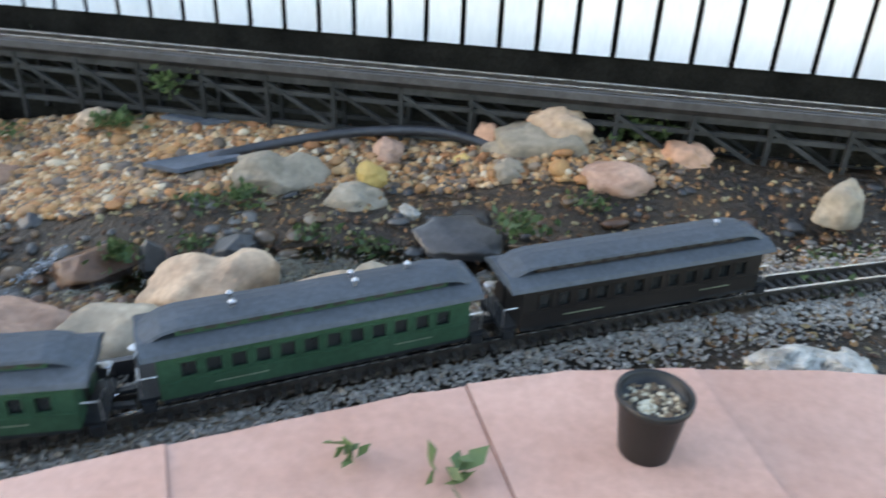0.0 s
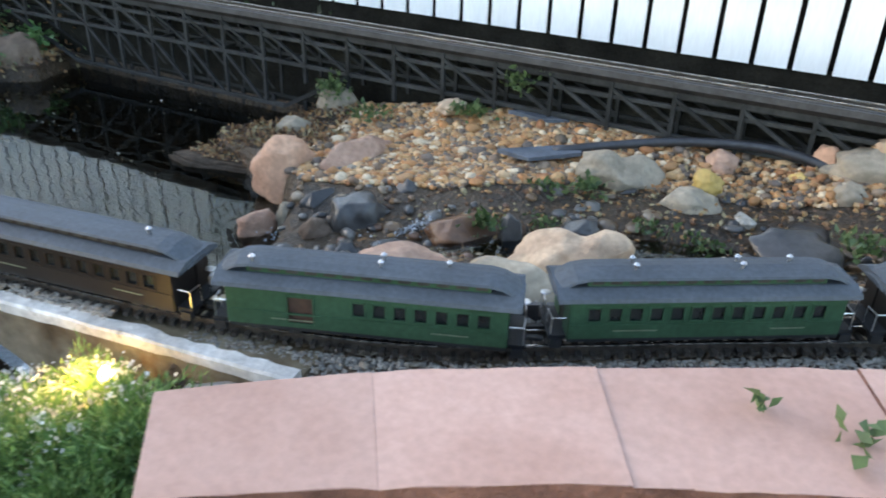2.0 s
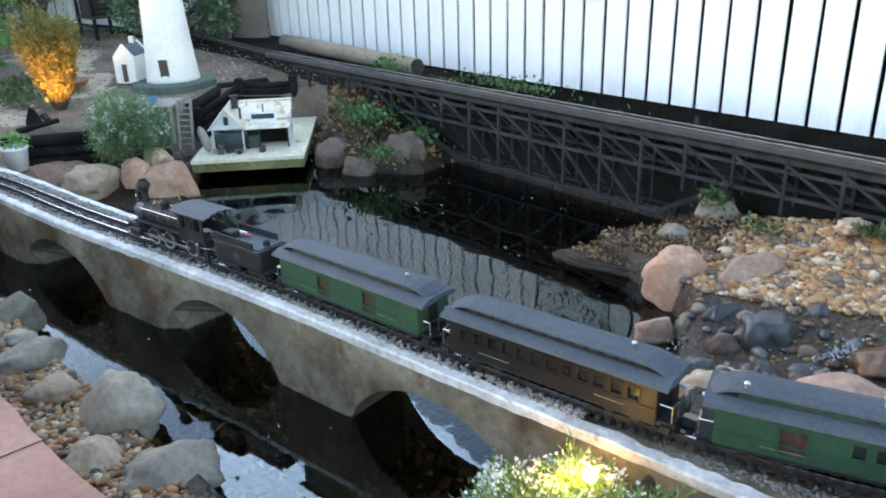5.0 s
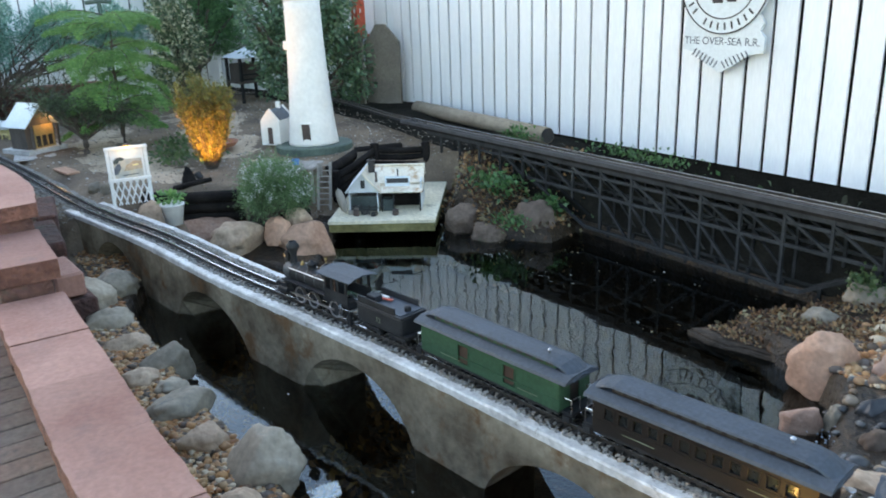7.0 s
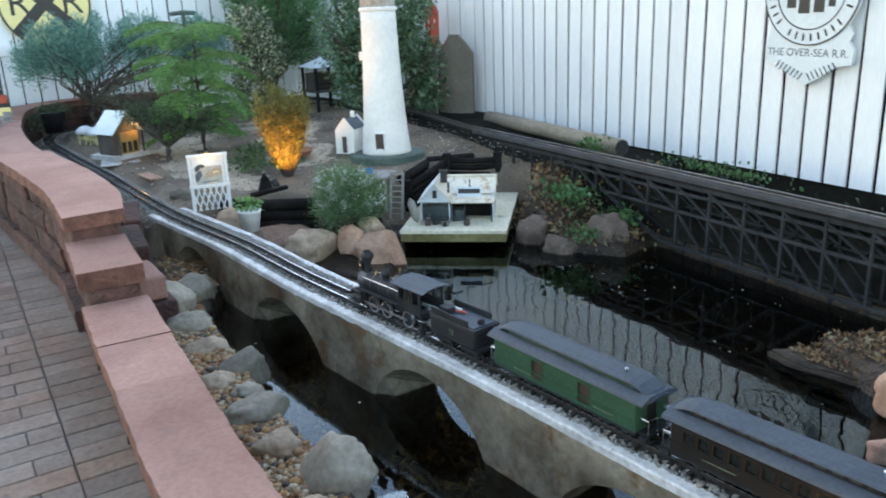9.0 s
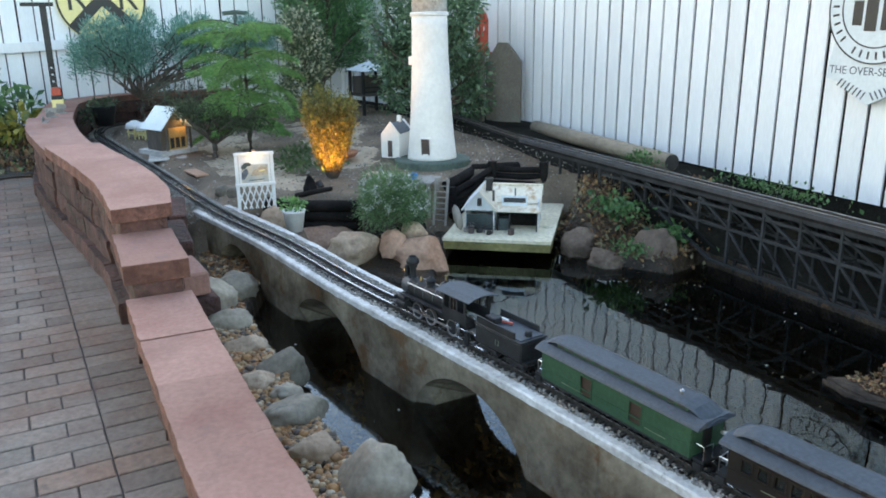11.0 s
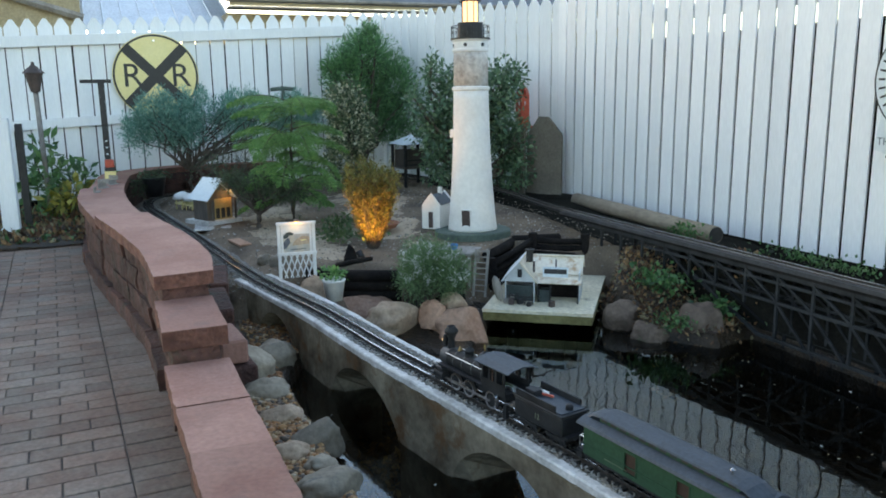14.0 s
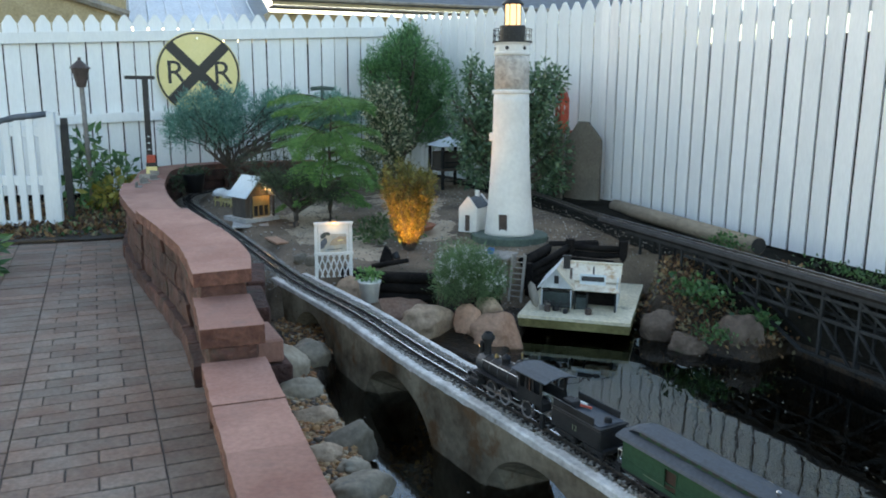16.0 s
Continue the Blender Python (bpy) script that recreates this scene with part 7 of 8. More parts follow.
part("pole", tube(B(), [(0, 0, -0.05), (0.0, -0.003, 0.5), (-0.0, -0.012, 1.05)], 0.02, 10), M["grey_wood"], gl, smooth=True)
part("head", lathe(B(), [(0.03, 1.03), (0.036, 1.035), (0.068, 1.17), (0.072, 1.18), (0.0, 1.18)], (0, -0.012, 0), 10), M["lamp_brown"], gl)
part("hood", lathe(B(), [(0.085, 1.18), (0.08, 1.19), (0.03, 1.235), (0.012, 1.25), (0.015, 1.265), (0, 1.275)], (0, -0.012, 0), 10), M["lamp_brown"], gl)
tp = thing("signal_post", "black T-shaped post with small white marks", "post", pose(-8.0, -0.225, 0.36))
part("upright", box(B(), (0, 0, 0.43), (0.03, 0.05, 0.88)), M["iron_black"], tp)
part("crossbar", box(B(), (0, -0.04, 0.875), (0.03, 0.24, 0.03)), M["iron_black"], tp)
for i in range(5):
    part("mark", box(B(), (0.017, 0, 0.16 + i * 0.055), (0.003, 0.016, 0.014)), M["sign_white"], tp)
sig = thing("toy_signal", "small red and yellow toy signal box", "toy", pose(-7.55, -0.22, 0.44))
part("lower_box", box(B(), (0, 0, 0.045), (0.08, 0.085, 0.09), bevel=0.004), M["sign_yellow"], sig)
part("band", box(B(), (0.005, 0, 0.10), (0.075, 0.08, 0.03), bevel=0.003), M["iron_black"], sig)
part("upper_box", box(B(), (0, 0, 0.145), (0.07, 0.07, 0.06), bevel=0.006), M["red_paint"], sig)
rng = random.Random(5)
for i in range(7):
    ob = part("tiny_bench", box(box(B(), (0, 0, 0.03), (0.08, 0.03, 0.006)), (0, 0.014, 0.045), (0.08, 0.005, 0.03)), M["grey_wood"])
    ob.matrix_world = pose(-6.0 - rng.uniform(0, 0.35), -0.38 + rng.uniform(0, 0.14), 0.507 if i < 3 else 0.462, 0, 0, rng.uniform(0, 180))
    if i >= 3:
        ob.matrix_world = pose(-6.7 - rng.uniform(0, 0.5), -0.30 + rng.uniform(0, 0.1), 0.462, 0, 0, rng.uniform(0, 180))
    tagged(ob, "tiny grey metal bench on the wall cap", "bench", "benches on the wall")
tg = thing("green_t_post", "slim post with a mossy green crossbar behind the trees", "post", pose(-8.0, 1.30, 0.3))
part("upright", cyl(B(), (0, 0, 0), (0, 0, 0.86), 0.016), M["green_base"], tg)
part("crossbar", tube(B(), [(0, -0.11, 0.85), (0, 0, 0.862), (0, 0.11, 0.85)], 0.018, 8), M["green_base"], tg, smooth=True)

# ---- gate ----
gt = thing("garden_gate", "open white picket gate with diagonal top", "gate", pose(-7.30, -1.33, PAVE - 0.05, 0, 0, 76))
for i in range(9):
    part("picket", box(B(), (-0.30 + i * 0.085, 0, 0.45), (0.05, 0.018, 0.84), bevel=0.002), M["white_wood"], gt)
for z in (0.06, 0.40, 0.76):
    part("rail", box(B(), (0.03, 0.016, z), (0.80, 0.03, 0.075), bevel=0.003), M["white_wood"], gt)
part("stile", box(B(), (0.43, 0.01, 0.44), (0.085, 0.045, 0.92), bevel=0.003), M["white_wood"], gt)
part("arch_rail", tube(B(), [(-0.34, 0.0, 0.74), (-0.05, 0, 0.80), (0.2, 0, 0.86), (0.42, 0, 0.885)], 0.024, 8), M["slate"], gt, smooth=True)
ob = part("gate_post", box(B(), (0, 0, 0.40), (0.05, 0.05, 0.80), bevel=0.004), M["iron_black"])
ob.matrix_world = pose(-7.45, -0.83, PAVE)
tagged(ob, "dark square gate post", "post")

# ---- plant pots ----
pt = thing("flower_pot", "black plastic nursery pot of gritty soil on the wall", "plant pot", pose(0.109, 1.125, 0.341) @ Matrix.Scale(0.71, 4))
part("pot", lathe(B(), [(0.042, 0), (0.044, 0.002), (0.058, 0.105), (0.062, 0.107), (0.064, 0.112), (0.064, 0.122), (0.060, 0.123), (0.057, 0.118), (0.0555, 0.10), (0, 0.099)], n=36), M["plastic_black"], pt, smooth=True)
rg = np.random.default_rng(3)
q = rg.uniform(-0.052, 0.052, (260, 2))
q = q[np.hypot(q[:, 0], q[:, 1]) < 0.051]
mix = scatter("potting_mix", "", np.c_[q, np.full(len(q), 0.0985)], 0.0052, M["pot_mix"], 4, (0.4, 0.8))
mix.parent = pt
for k in ("category", "kind", "label"):
    if k in mix:
        del mix[k]
p2 = thing("white_pot", "small white pot with a sprouting green plant", "plant pot", pose(-4.20, 0.685, 0.162) @ Matrix.Scale(0.84, 4))
part("pot", lathe(B(), [(0.045, 0), (0.062, 0.11), (0.066, 0.112), (0.066, 0.122), (0.058, 0.122), (0.055, 0.11), (0, 0.11)], n=24), M["white_paint"], p2, smooth=True)
r1 = np.random.default_rng(8)
pp, dd = blob_points(r1, [(np.array((0, 0, 0.15)), (0.075, 0.075, 0.035))], 150, 0.2)
leaves("leaves", pp, dd, 0.026, 0.5, L["fern"], p2, r1, 0.6)
p3 = thing("black_tub", "large black planting tub by the track loop", "plant pot", pose(-7.55, 0.105, 0.30) @ Matrix.Scale(0.74, 4))
part("tub", lathe(B(), [(0.09, 0), (0.125, 0.20), (0.13, 0.21), (0.115, 0.21), (0.11, 0.19), (0, 0.19)], n=24), M["plastic_black"], p3, smooth=True)
pp, dd = blob_points(r1, [(np.array((0, 0, 0.23)), (0.14, 0.16, 0.06)), (np.array((0.02, -0.16, 0.12)), (0.08, 0.1, 0.10))], 700, 0.2)
leaves("leaves", pp, dd, 0.04, 0.3, L["dark"], p3, r1, 0.6)


# ---- trees and shrubs ----
JB = [((-7.75, 0.22, 0.90), (0.24, 0.24, 0.20)), ((-7.72, 0.03, 0.80), (0.18, 0.15, 0.15)), ((-7.78, 0.44, 0.95), (0.20, 0.18, 0.16)), ((-7.74, 0.36, 0.76), (0.20, 0.22, 0.12)),
      ((-7.78, 0.74, 0.91), (0.18, 0.15, 0.20)), ((-7.85, 0.93, 0.84), (0.16, 0.12, 0.16)), ((-7.90, 1.20, 0.92), (0.18, 0.16, 0.15)), ((-7.90, 1.50, 0.93), (0.18, 0.17, 0.14)), ((-7.90, 1.36, 0.80), (0.18, 0.22, 0.10))]
rj = random.Random(77)
JB += [((c[0] + rj.uniform(-0.2, 0.2), c[1] + rj.uniform(-0.2, 0.2), c[2] + r[2] * rj.uniform(0.6, 1.0)), (0.05, 0.05, 0.09)) for c, r in JB[:8] for _ in range(4)]
plant("juniper", "blue-green spreading juniper with bare lower stems", "tree", (-7.75, 0.42, 0.27), JB, 29000, "juniper", 0.034, 0.2, 11, 0.018, 20, 0.25, 0.5, up=0.7)


def frond_tree(name, label, base, tiers, leaf, seed, trunk, height):
    """A small tree of flat tiers: arching fronds, each a spine with many leaflets that droop at the tip."""
    rn, rg = random.Random(seed), np.random.default_rng(seed)
    root = thing(name, label, "tree", pose(*base))
    bm = B()
    limb(bm, (0, 0, -0.03), (0.01, 0.01, height), trunk, trunk * 0.25, rn, 0.02, 8)
    part("trunk", bm, M["bark"], root, smooth=True)
    P, D = [], []
    for z, rad, cnt, ph in tiers:
        for i in range(cnt):
            a = ph + 2 * math.pi * i / cnt + rn.uniform(-0.22, 0.22)
            r = rad * rn.uniform(0.72, 1.08)
            lift, droop, z0 = rn.uniform(0.06, 0.20) * r, rn.uniform(0.06, 0.32) * r, z + rn.uniform(-0.06, 0.06)
            out, side = np.array((math.cos(a), math.sin(a), 0)), np.array((-math.sin(a), math.cos(a), 0))
            spine = lambda u: out * r * u + np.array((0, 0, 1)) * (z0 + lift * math.sin(math.pi * min(1, u * 0.9)) - droop * u * u)
            part("branch", tube(B(), [spine(k / 6) for k in range(7)], trunk * 0.28, 5, 0.25), M["bark"], root, smooth=True)
            n = int(1700 * r / 0.36)
            u = rg.uniform(0.12, 1.04, n) ** 0.8
            v = rg.uniform(-1, 1, n)
            hw = 0.30 * r * np.sin(np.pi * np.clip(u, 0, 0.97)) ** 0.6
            pts = np.stack([spine(float(k)) for k in u]) + side * (v * hw)[:, None] + np.array((0, 0, 1)) * (-0.35 * np.abs(v) * hw + rg.normal(0, 0.007, n))[:, None]
            P.append(pts)
            D.append(side * np.sign(v)[:, None] * 0.7 + out * 0.7 + np.array((0, 0, -0.15)))
    leaves("crown", np.concatenate(P), np.concatenate(D), 0.021, 0.2, L[leaf], root, rg, 0.3)
    return root


frond_tree("feathery_tree", "low bright green tree with flat feathery tiers", (-6.10, 0.93, 0.25), ((0.78, 0.40, 8, 0.2), (0.60, 0.46, 8, 0.9), (0.49, 0.30, 6, 0.1), (0.33, 0.43, 8, 0.5), (0.18, 0.36, 6, 1.2)), "fern", 12, 0.018, 0.86)
plant("gnarled_bush", "dark gnarled little bush with bare twigs", "shrub", (-5.95, 0.66, 0.25), [((-5.98, 0.68, 0.50), (0.16, 0.18, 0.09)), ((-6.02, 0.52, 0.55), (0.14, 0.13, 0.08)), ((-5.9, 0.84, 0.48), (0.16, 0.15, 0.08))], 6500, "dark", 0.018, 0.35, 13, 0.02, 30, 0.2)
plant("variegated_shrub", "cream-edged variegated shrub behind other trees", "shrub", (-7.2, 1.70, 0.28), [((-7.2, 1.64, 1.02), (0.18, 0.17, 0.17)), ((-7.15, 1.68, 0.78), (0.18, 0.19, 0.2)), ((-7.2, 1.62, 0.55), (0.15, 0.16, 0.2))], 6500, "variegated", 0.034, 0.5, 14, 0.025, 9, 0.6)
plant("twiggy_shrub", "bare grey twiggy shrub with few leaves", "shrub", (-6.9, 0.62, 0.26), [((-6.9, 0.62, 0.62), (0.22, 0.30, 0.16)), ((-6.85, 0.80, 0.55), (0.2, 0.22, 0.16)), ((-6.9, 0.45, 0.55), (0.18, 0.2, 0.14))], 900, "dark", 0.022, 0.4, 17, 0.010, 48, 0.2)
CB = [((-8.0, 2.10, 1.42), (0.26, 0.27, 0.26)), ((-8.0, 1.90, 1.27), (0.24, 0.22, 0.26)), ((-7.95, 2.36, 1.18), (0.24, 0.20, 0.28)), ((-8.0, 2.10, 0.98), (0.26, 0.34, 0.26)), ((-8.0, 2.14, 1.64), (0.11, 0.10, 0.12)), ((-8.0, 2.30, 0.80), (0.22, 0.24, 0.18)), ((-8.0, 1.76, 1.36), (0.09, 0.10, 0.06))]
plant("tall_conifer", "tall dark green upright conifer", "tree", (-8.0, 2.05, 0.28), CB, 32000, "conifer", 0.040, 0.2, 15, 0.05, 14, 0.35, 0.5, up=0.6)
HB = [((-6.45, 2.33, 1.16), (0.20, 0.22, 0.18)), ((-6.42, 2.66, 1.12), (0.22, 0.22, 0.22)), ((-6.45, 2.50, 0.90), (0.26, 0.34, 0.24)), ((-6.4, 2.78, 0.68), (0.20, 0.20, 0.24)), ((-6.5, 2.20, 0.82), (0.22, 0.22, 0.22)), ((-6.38, 2.78, 0.44), (0.18, 0.18, 0.14)), ((-6.5, 2.14, 1.28), (0.08, 0.07, 0.14)), ((-6.45, 2.84, 1.24), (0.11, 0.10, 0.11)), ((-6.5, 2.02, 1.02), (0.11, 0.10, 0.14)), ((-6.5, 2.22, 0.55), (0.18, 0.16, 0.16)), ((-6.45, 2.46, 1.34), (0.09, 0.07, 0.09))]
plant("holly_tree", "dark glossy small-leaved evergreen behind the lighthouse", "tree", (-6.45, 2.54, 0.28), HB, 9500, "holly", 0.044, 0.48, 16, 0.05, 22, 0.3, 0.8)

# amber-lit shrub: upright stems
SB = (-4.93, 1.125, 0.255)
gs = thing("lit_shrub", "upright shrub glowing amber above a ground spotlight", "shrub", pose(*SB))
rn = random.Random(21)
bm = B()
tips = []
for i in range(90):
    a, rr = rn.uniform(0, 2 * math.pi), 0.148 * math.sqrt(rn.uniform(0.02, 1.0))
    end = Vector((rr * math.cos(a), rr * math.sin(a), rn.uniform(0.34, 0.50) - 0.5 * rr))
    limb(bm, (0.15 * rr * math.cos(a), 0.15 * rr * math.sin(a), -0.02), end, 0.004, 0.0015, rn, 0.06)
    tips.append(end)
part("stem", bm, M["bark"], gs)
r2 = np.random.default_rng(22)
tt = np.array([t[:] for t in tips])
k = r2.integers(0, len(tt), 22000)
u = r2.uniform(0.14, 1.10, 22000)[:, None]
foot = tt[k] * np.array((0.15, 0.15, 0))
st0 = foot + (tt[k] - foot) * u + r2.normal(0, 0.013, (22000, 3))
leaves("crown", st0, np.tile((0, 0, 0.5), (22000, 1)) + tt[k] * 2, 0.0155, 0.5, L["shrub"], gs, r2, 0.7)
spot = new("shrub_spotlight", bpy.data.lights.new("shrub_spotlight", "SPOT"))
spot.data.energy, spot.data.color, spot.data.spot_size, spot.data.spot_blend, spot.data.shadow_soft_size = 5.6, (1.0, 0.44, 0.09), radians(75), 0.7, 0.02
spot.matrix_world = look((-4.70, 1.00, 0.27), (-4.92, 1.125, 0.48))
fx = thing("ground_spotlight", "small black garden spotlight in the soil", "spotlight", pose(-4.70, 0.995, 0.245, 0, 0, 30))
part("can", lathe(B(), [(0.018, 0), (0.02, 0.03), (0.02, 0.034), (0.016, 0.034), (0.014, 0.01), (0, 0.01)], n=14), M["iron_black"], fx).matrix_local = pose(-0.02, 0, 0.0, 0, -35, 0)


def flowering(name, label, base, blobs, n, nf, seed, toward=None, leaf="alyssum", size=0.026, width=0.26, loose=0.0):
    rr = np.random.default_rng(seed)
    rel = [(np.array(c) - np.array(base), r) for c, r in blobs]
    root = thing(name, label, "shrub", pose(*base))
    bm = B()
    rn = random.Random(seed)
    for _ in range(26):
        c, r = rel[rn.randrange(len(rel))]
        limb(bm, (rn.uniform(-0.03, 0.03), rn.uniform(-0.03, 0.03), -0.02), Vector(c) + Vector((rn.uniform(-1, 1) * r[0], rn.uniform(-1, 1) * r[1], 0.5 * r[2])) * 0.8, 0.003, 0.001, rn, 0.1)
    part("stem", bm, M["bark"], root)
    pts, d = blob_points(rr, rel, n, 0.35)
    pts = pts + d * np.abs(rr.normal(0, loose, n))[:, None]
    leaves("foliage", pts, d + np.array((0, 0, 0.5)), size, width, L[leaf], root, rr, 0.6)
    pts, d = blob_points(rr, rel, nf, 0.95)
    ok = d[:, 2] > -0.2
    if toward:
        ok &= pts[:, 0] * toward[0] + pts[:, 1] * toward[1] + rr.normal(0, 0.05, len(pts)) > 0.0
    pts, d = pts[ok], d[ok]
    q = np.repeat(pts, 16, 0) + rr.normal(0, 0.009, (len(pts) * 16, 3))
    leaves("blossoms", q, np.repeat(d, 16, 0), 0.008, 0.9, L["flower"], root, rr, 0.9)
    return root


flowering("alyssum_bush", "round green alyssum bush dotted with white flowers", (-4.05, 1.10, 0.14), [((-4.08, 1.14, 0.275), (0.12, 0.13, 0.10)), ((-4.06, 1.23, 0.255), (0.08, 0.08, 0.08)), ((-4.09, 1.05, 0.255), (0.08, 0.07, 0.08)), ((-4.10, 1.12, 0.345), (0.11, 0.12, 0.07))], 24000, 230, 31, None, "alyssum", 0.017, 0.16, 0.022)
flowering("white_flower_bush", "white alyssum bush beside the bridge end hiding a spotlight", (-1.13, 0.66, 0.06), [((-1.16, 0.60, 0.14), (0.15, 0.13, 0.10)), ((-1.05, 0.69, 0.15), (0.12, 0.12, 0.10)), ((-1.27, 0.68, 0.11), (0.10, 0.09, 0.08)), ((-1.02, 0.56, 0.13), (0.10, 0.10, 0.09)), ((-1.20, 0.755, 0.13), (0.09, 0.05, 0.10))], 30000, 620, 32, (-1, 0.25), "fine", 0.019, 0.17)
bs = new("bush_spotlight", bpy.data.lights.new("bush_spotlight", "POINT"))
bs.data.energy, bs.data.color, bs.data.shadow_soft_size = 0.36, (1.0, 0.58, 0.16), 0.02
bs.location = (-1.20, 0.725, 0.215)
fx = thing("path_lamp", "small glowing garden spotlight among the flowers", "spotlight", pose(-1.20, 0.775, 0.085))
part("stake", cyl(B(), (0, 0, 0), (0, 0, 0.09), 0.006), M["iron_black"], fx)
M["bush_glow"] = glow("bush_lamp_glow", (1.0, 0.66, 0.22), 6.0)
part("bulb", lathe(B(), [(0.006, 0.09), (0.014, 0.098), (0.015, 0.108), (0.007, 0.117), (0, 0.118)], n=14), M["bush_glow"], fx)

# gate-side plants
plant("broadleaf_shrub", "glossy broad-leaved shrub by the fence", "shrub", (-8.0, -0.62, 0.12), [((-8.0, -0.66, 0.50), (0.22, 0.20, 0.20)), ((-8.02, -0.45, 0.42), (0.18, 0.18, 0.14)), ((-8.02, -0.80, 0.35), (0.2, 0.14, 0.2)), ((-8.05, -0.75, 0.72), (0.14, 0.13, 0.10))], 330, "broad", 0.10, 0.4, 41, 0.016, 12, 0.3, 0.6)
plant("yellow_shrub", "low yellow-leaved plant by the wall end", "shrub", (-7.75, -0.52, 0.12), [((-7.75, -0.52, 0.33), (0.16, 0.17, 0.12)), ((-7.8, -0.62, 0.24), (0.14, 0.12, 0.1))], 150, "yellow", 0.085, 0.45, 42, 0.012, 8, 0.2, 0.6)
plant("path_shrub", "dark green shrub at the path edge", "shrub", (-5.75, -1.28, 0.12), [((-5.75, -1.28, 0.28), (0.2, 0.17, 0.17)), ((-5.6, -1.2, 0.18), (0.16, 0.1, 0.1))], 420, "broad", 0.10, 0.32, 43, 0.012, 8, 0.3, 0.6)
r3 = np.random.default_rng(44)
q = np.c_[r3.uniform(-8.5, -6.6, 3000), r3.uniform(-1.7, -0.42, 3000), np.full(3000, 0.145)]
tagged(leaves("leaf_litter", q, np.tile((0, 0, 0.2), (3000, 1)), 0.045, 0.55, M["litter"], None, r3, 0.5), "brown fallen leaves over the soil by the gate", "leaf litter", kind="stuff")
q = np.c_[r3.uniform(-8.5, -6.6, 260), r3.uniform(-1.05, -0.45, 260), np.full(260, 0.14)]
tagged(leaves("ivy_ground", q, np.tile((0, 0, 0.35), (260, 1)), 0.05, 0.55, L["broad"], None, r3, 0.7), "low ivy covering the soil beside the path", "ground cover", kind="stuff")

# ivy and small greens by the trestle
for nm, c, n, sp, lf, sz in (("ivy", (-3.72, 2.20, 0.20), 120, (0.20, 0.16, 0.07), "ivy", 0.048), ("ivy", (-3.45, 2.33, 0.12), 70, (0.18, 0.10, 0.06), "ivy", 0.045), ("ivy", (-4.02, 2.60, 0.36), 120, (0.16, 0.08, 0.06), "ivy", 0.032), ("ivy", (-3.2, 2.72, 0.34), 160, (0.45, 0.07, 0.04), "ivy", 0.03), ("ivy", (-3.40, 2.05, 0.09), 80, (0.12, 0.08, 0.05), "ivy", 0.03),
                                 ("weed", (-1.83, 2.30, 0.17), 90, (0.07, 0.06, 0.05), "moss", 0.032), ("weed", (-1.28, 2.28, 0.20), 80, (0.09, 0.06, 0.02), "moss", 0.03), ("weed", (-1.62, 2.22, 0.15), 60, (0.08, 0.08, 0.02), "moss", 0.028), ("weed", (0.16, 2.42, 0.27), 70, (0.10, 0.06, 0.05), "moss", 0.045), ("weed", (-0.95, 1.72, 0.13), 50, (0.06, 0.05, 0.02), "moss", 0.03), ("weed", (-0.78, 1.98, 0.17), 45, (0.05, 0.05, 0.02), "moss", 0.03), ("weed", (-0.12, 1.98, 0.18), 50, (0.08, 0.06, 0.02), "moss", 0.035), ("weed", (-1.15, 2.36, 0.30), 40, (0.06, 0.04, 0.05), "moss", 0.035), ("weed", (-2.75, 2.62, 0.22), 70, (0.3, 0.04, 0.10), "ivy", 0.035), ("weed", (-1.2, 1.22, 0.10), 50, (0.07, 0.05, 0.03), "moss", 0.035), ("weed", (-5.2, 1.0, 0.29), 160, (0.3, 0.2, 0.015), "moss", 0.04), ("weed", (-5.6, 1.2, 0.29), 160, (0.3, 0.25, 0.015), "moss", 0.04)):
    rr = np.random.default_rng(int(abs(c[0] * 1000)) + n)
    n = int(n * 2.0)
    p = np.array(c) + rr.normal(0, 0.42, (n, 3)) * np.array(sp)
    tagged(leaves(nm, p, np.tile((0.2, -0.5, 0.6), (n, 1)), sz * 0.72, 0.6, L[lf], None, rr, 0.6), "small trailing ivy clump on the bank" if nm == "ivy" else "low green weed between the stones", "plant", kind="stuff")
# ivy bank between trestle and fence, its shade put into the leaf colour
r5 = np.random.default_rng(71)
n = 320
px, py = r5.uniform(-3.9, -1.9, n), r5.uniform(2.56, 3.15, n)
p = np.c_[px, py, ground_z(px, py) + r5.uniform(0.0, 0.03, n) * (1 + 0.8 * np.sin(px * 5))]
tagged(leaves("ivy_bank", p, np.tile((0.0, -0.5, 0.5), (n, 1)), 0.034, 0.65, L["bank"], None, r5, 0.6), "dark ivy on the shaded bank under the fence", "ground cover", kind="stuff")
# specks and small leaves afloat
n = 120
px, py = r5.uniform(-4.0, -1.5, n), r5.uniform(0.4, 2.4, n)
ok, fa0 = inside(px, py, POND)
ok &= fa0 > 0.06
px, py = px[ok], py[ok]
tagged(leaves("floating_leaves", np.c_[px, py, np.full(len(px), WATER + 0.003)], np.c_[r5.normal(0, 1, (len(px), 2)), np.zeros(len(px))], 0.011, 0.6, M["float_leaf"], None, r5, 0.02), "tiny pale leaves afloat on the pond", "leaf litter", kind="stuff")
# sunken leaves on the pool floor
n = 4200
px, py = r5.uniform(-3.9, -1.4, n), r5.uniform(0.3, 1.0, n)
gz = ground_z(px, py)
ok = (gz < -0.05) & (r5.uniform(0, 1, n) < 0.5 + 0.5 * np.sin(px * 7 + py * 9))
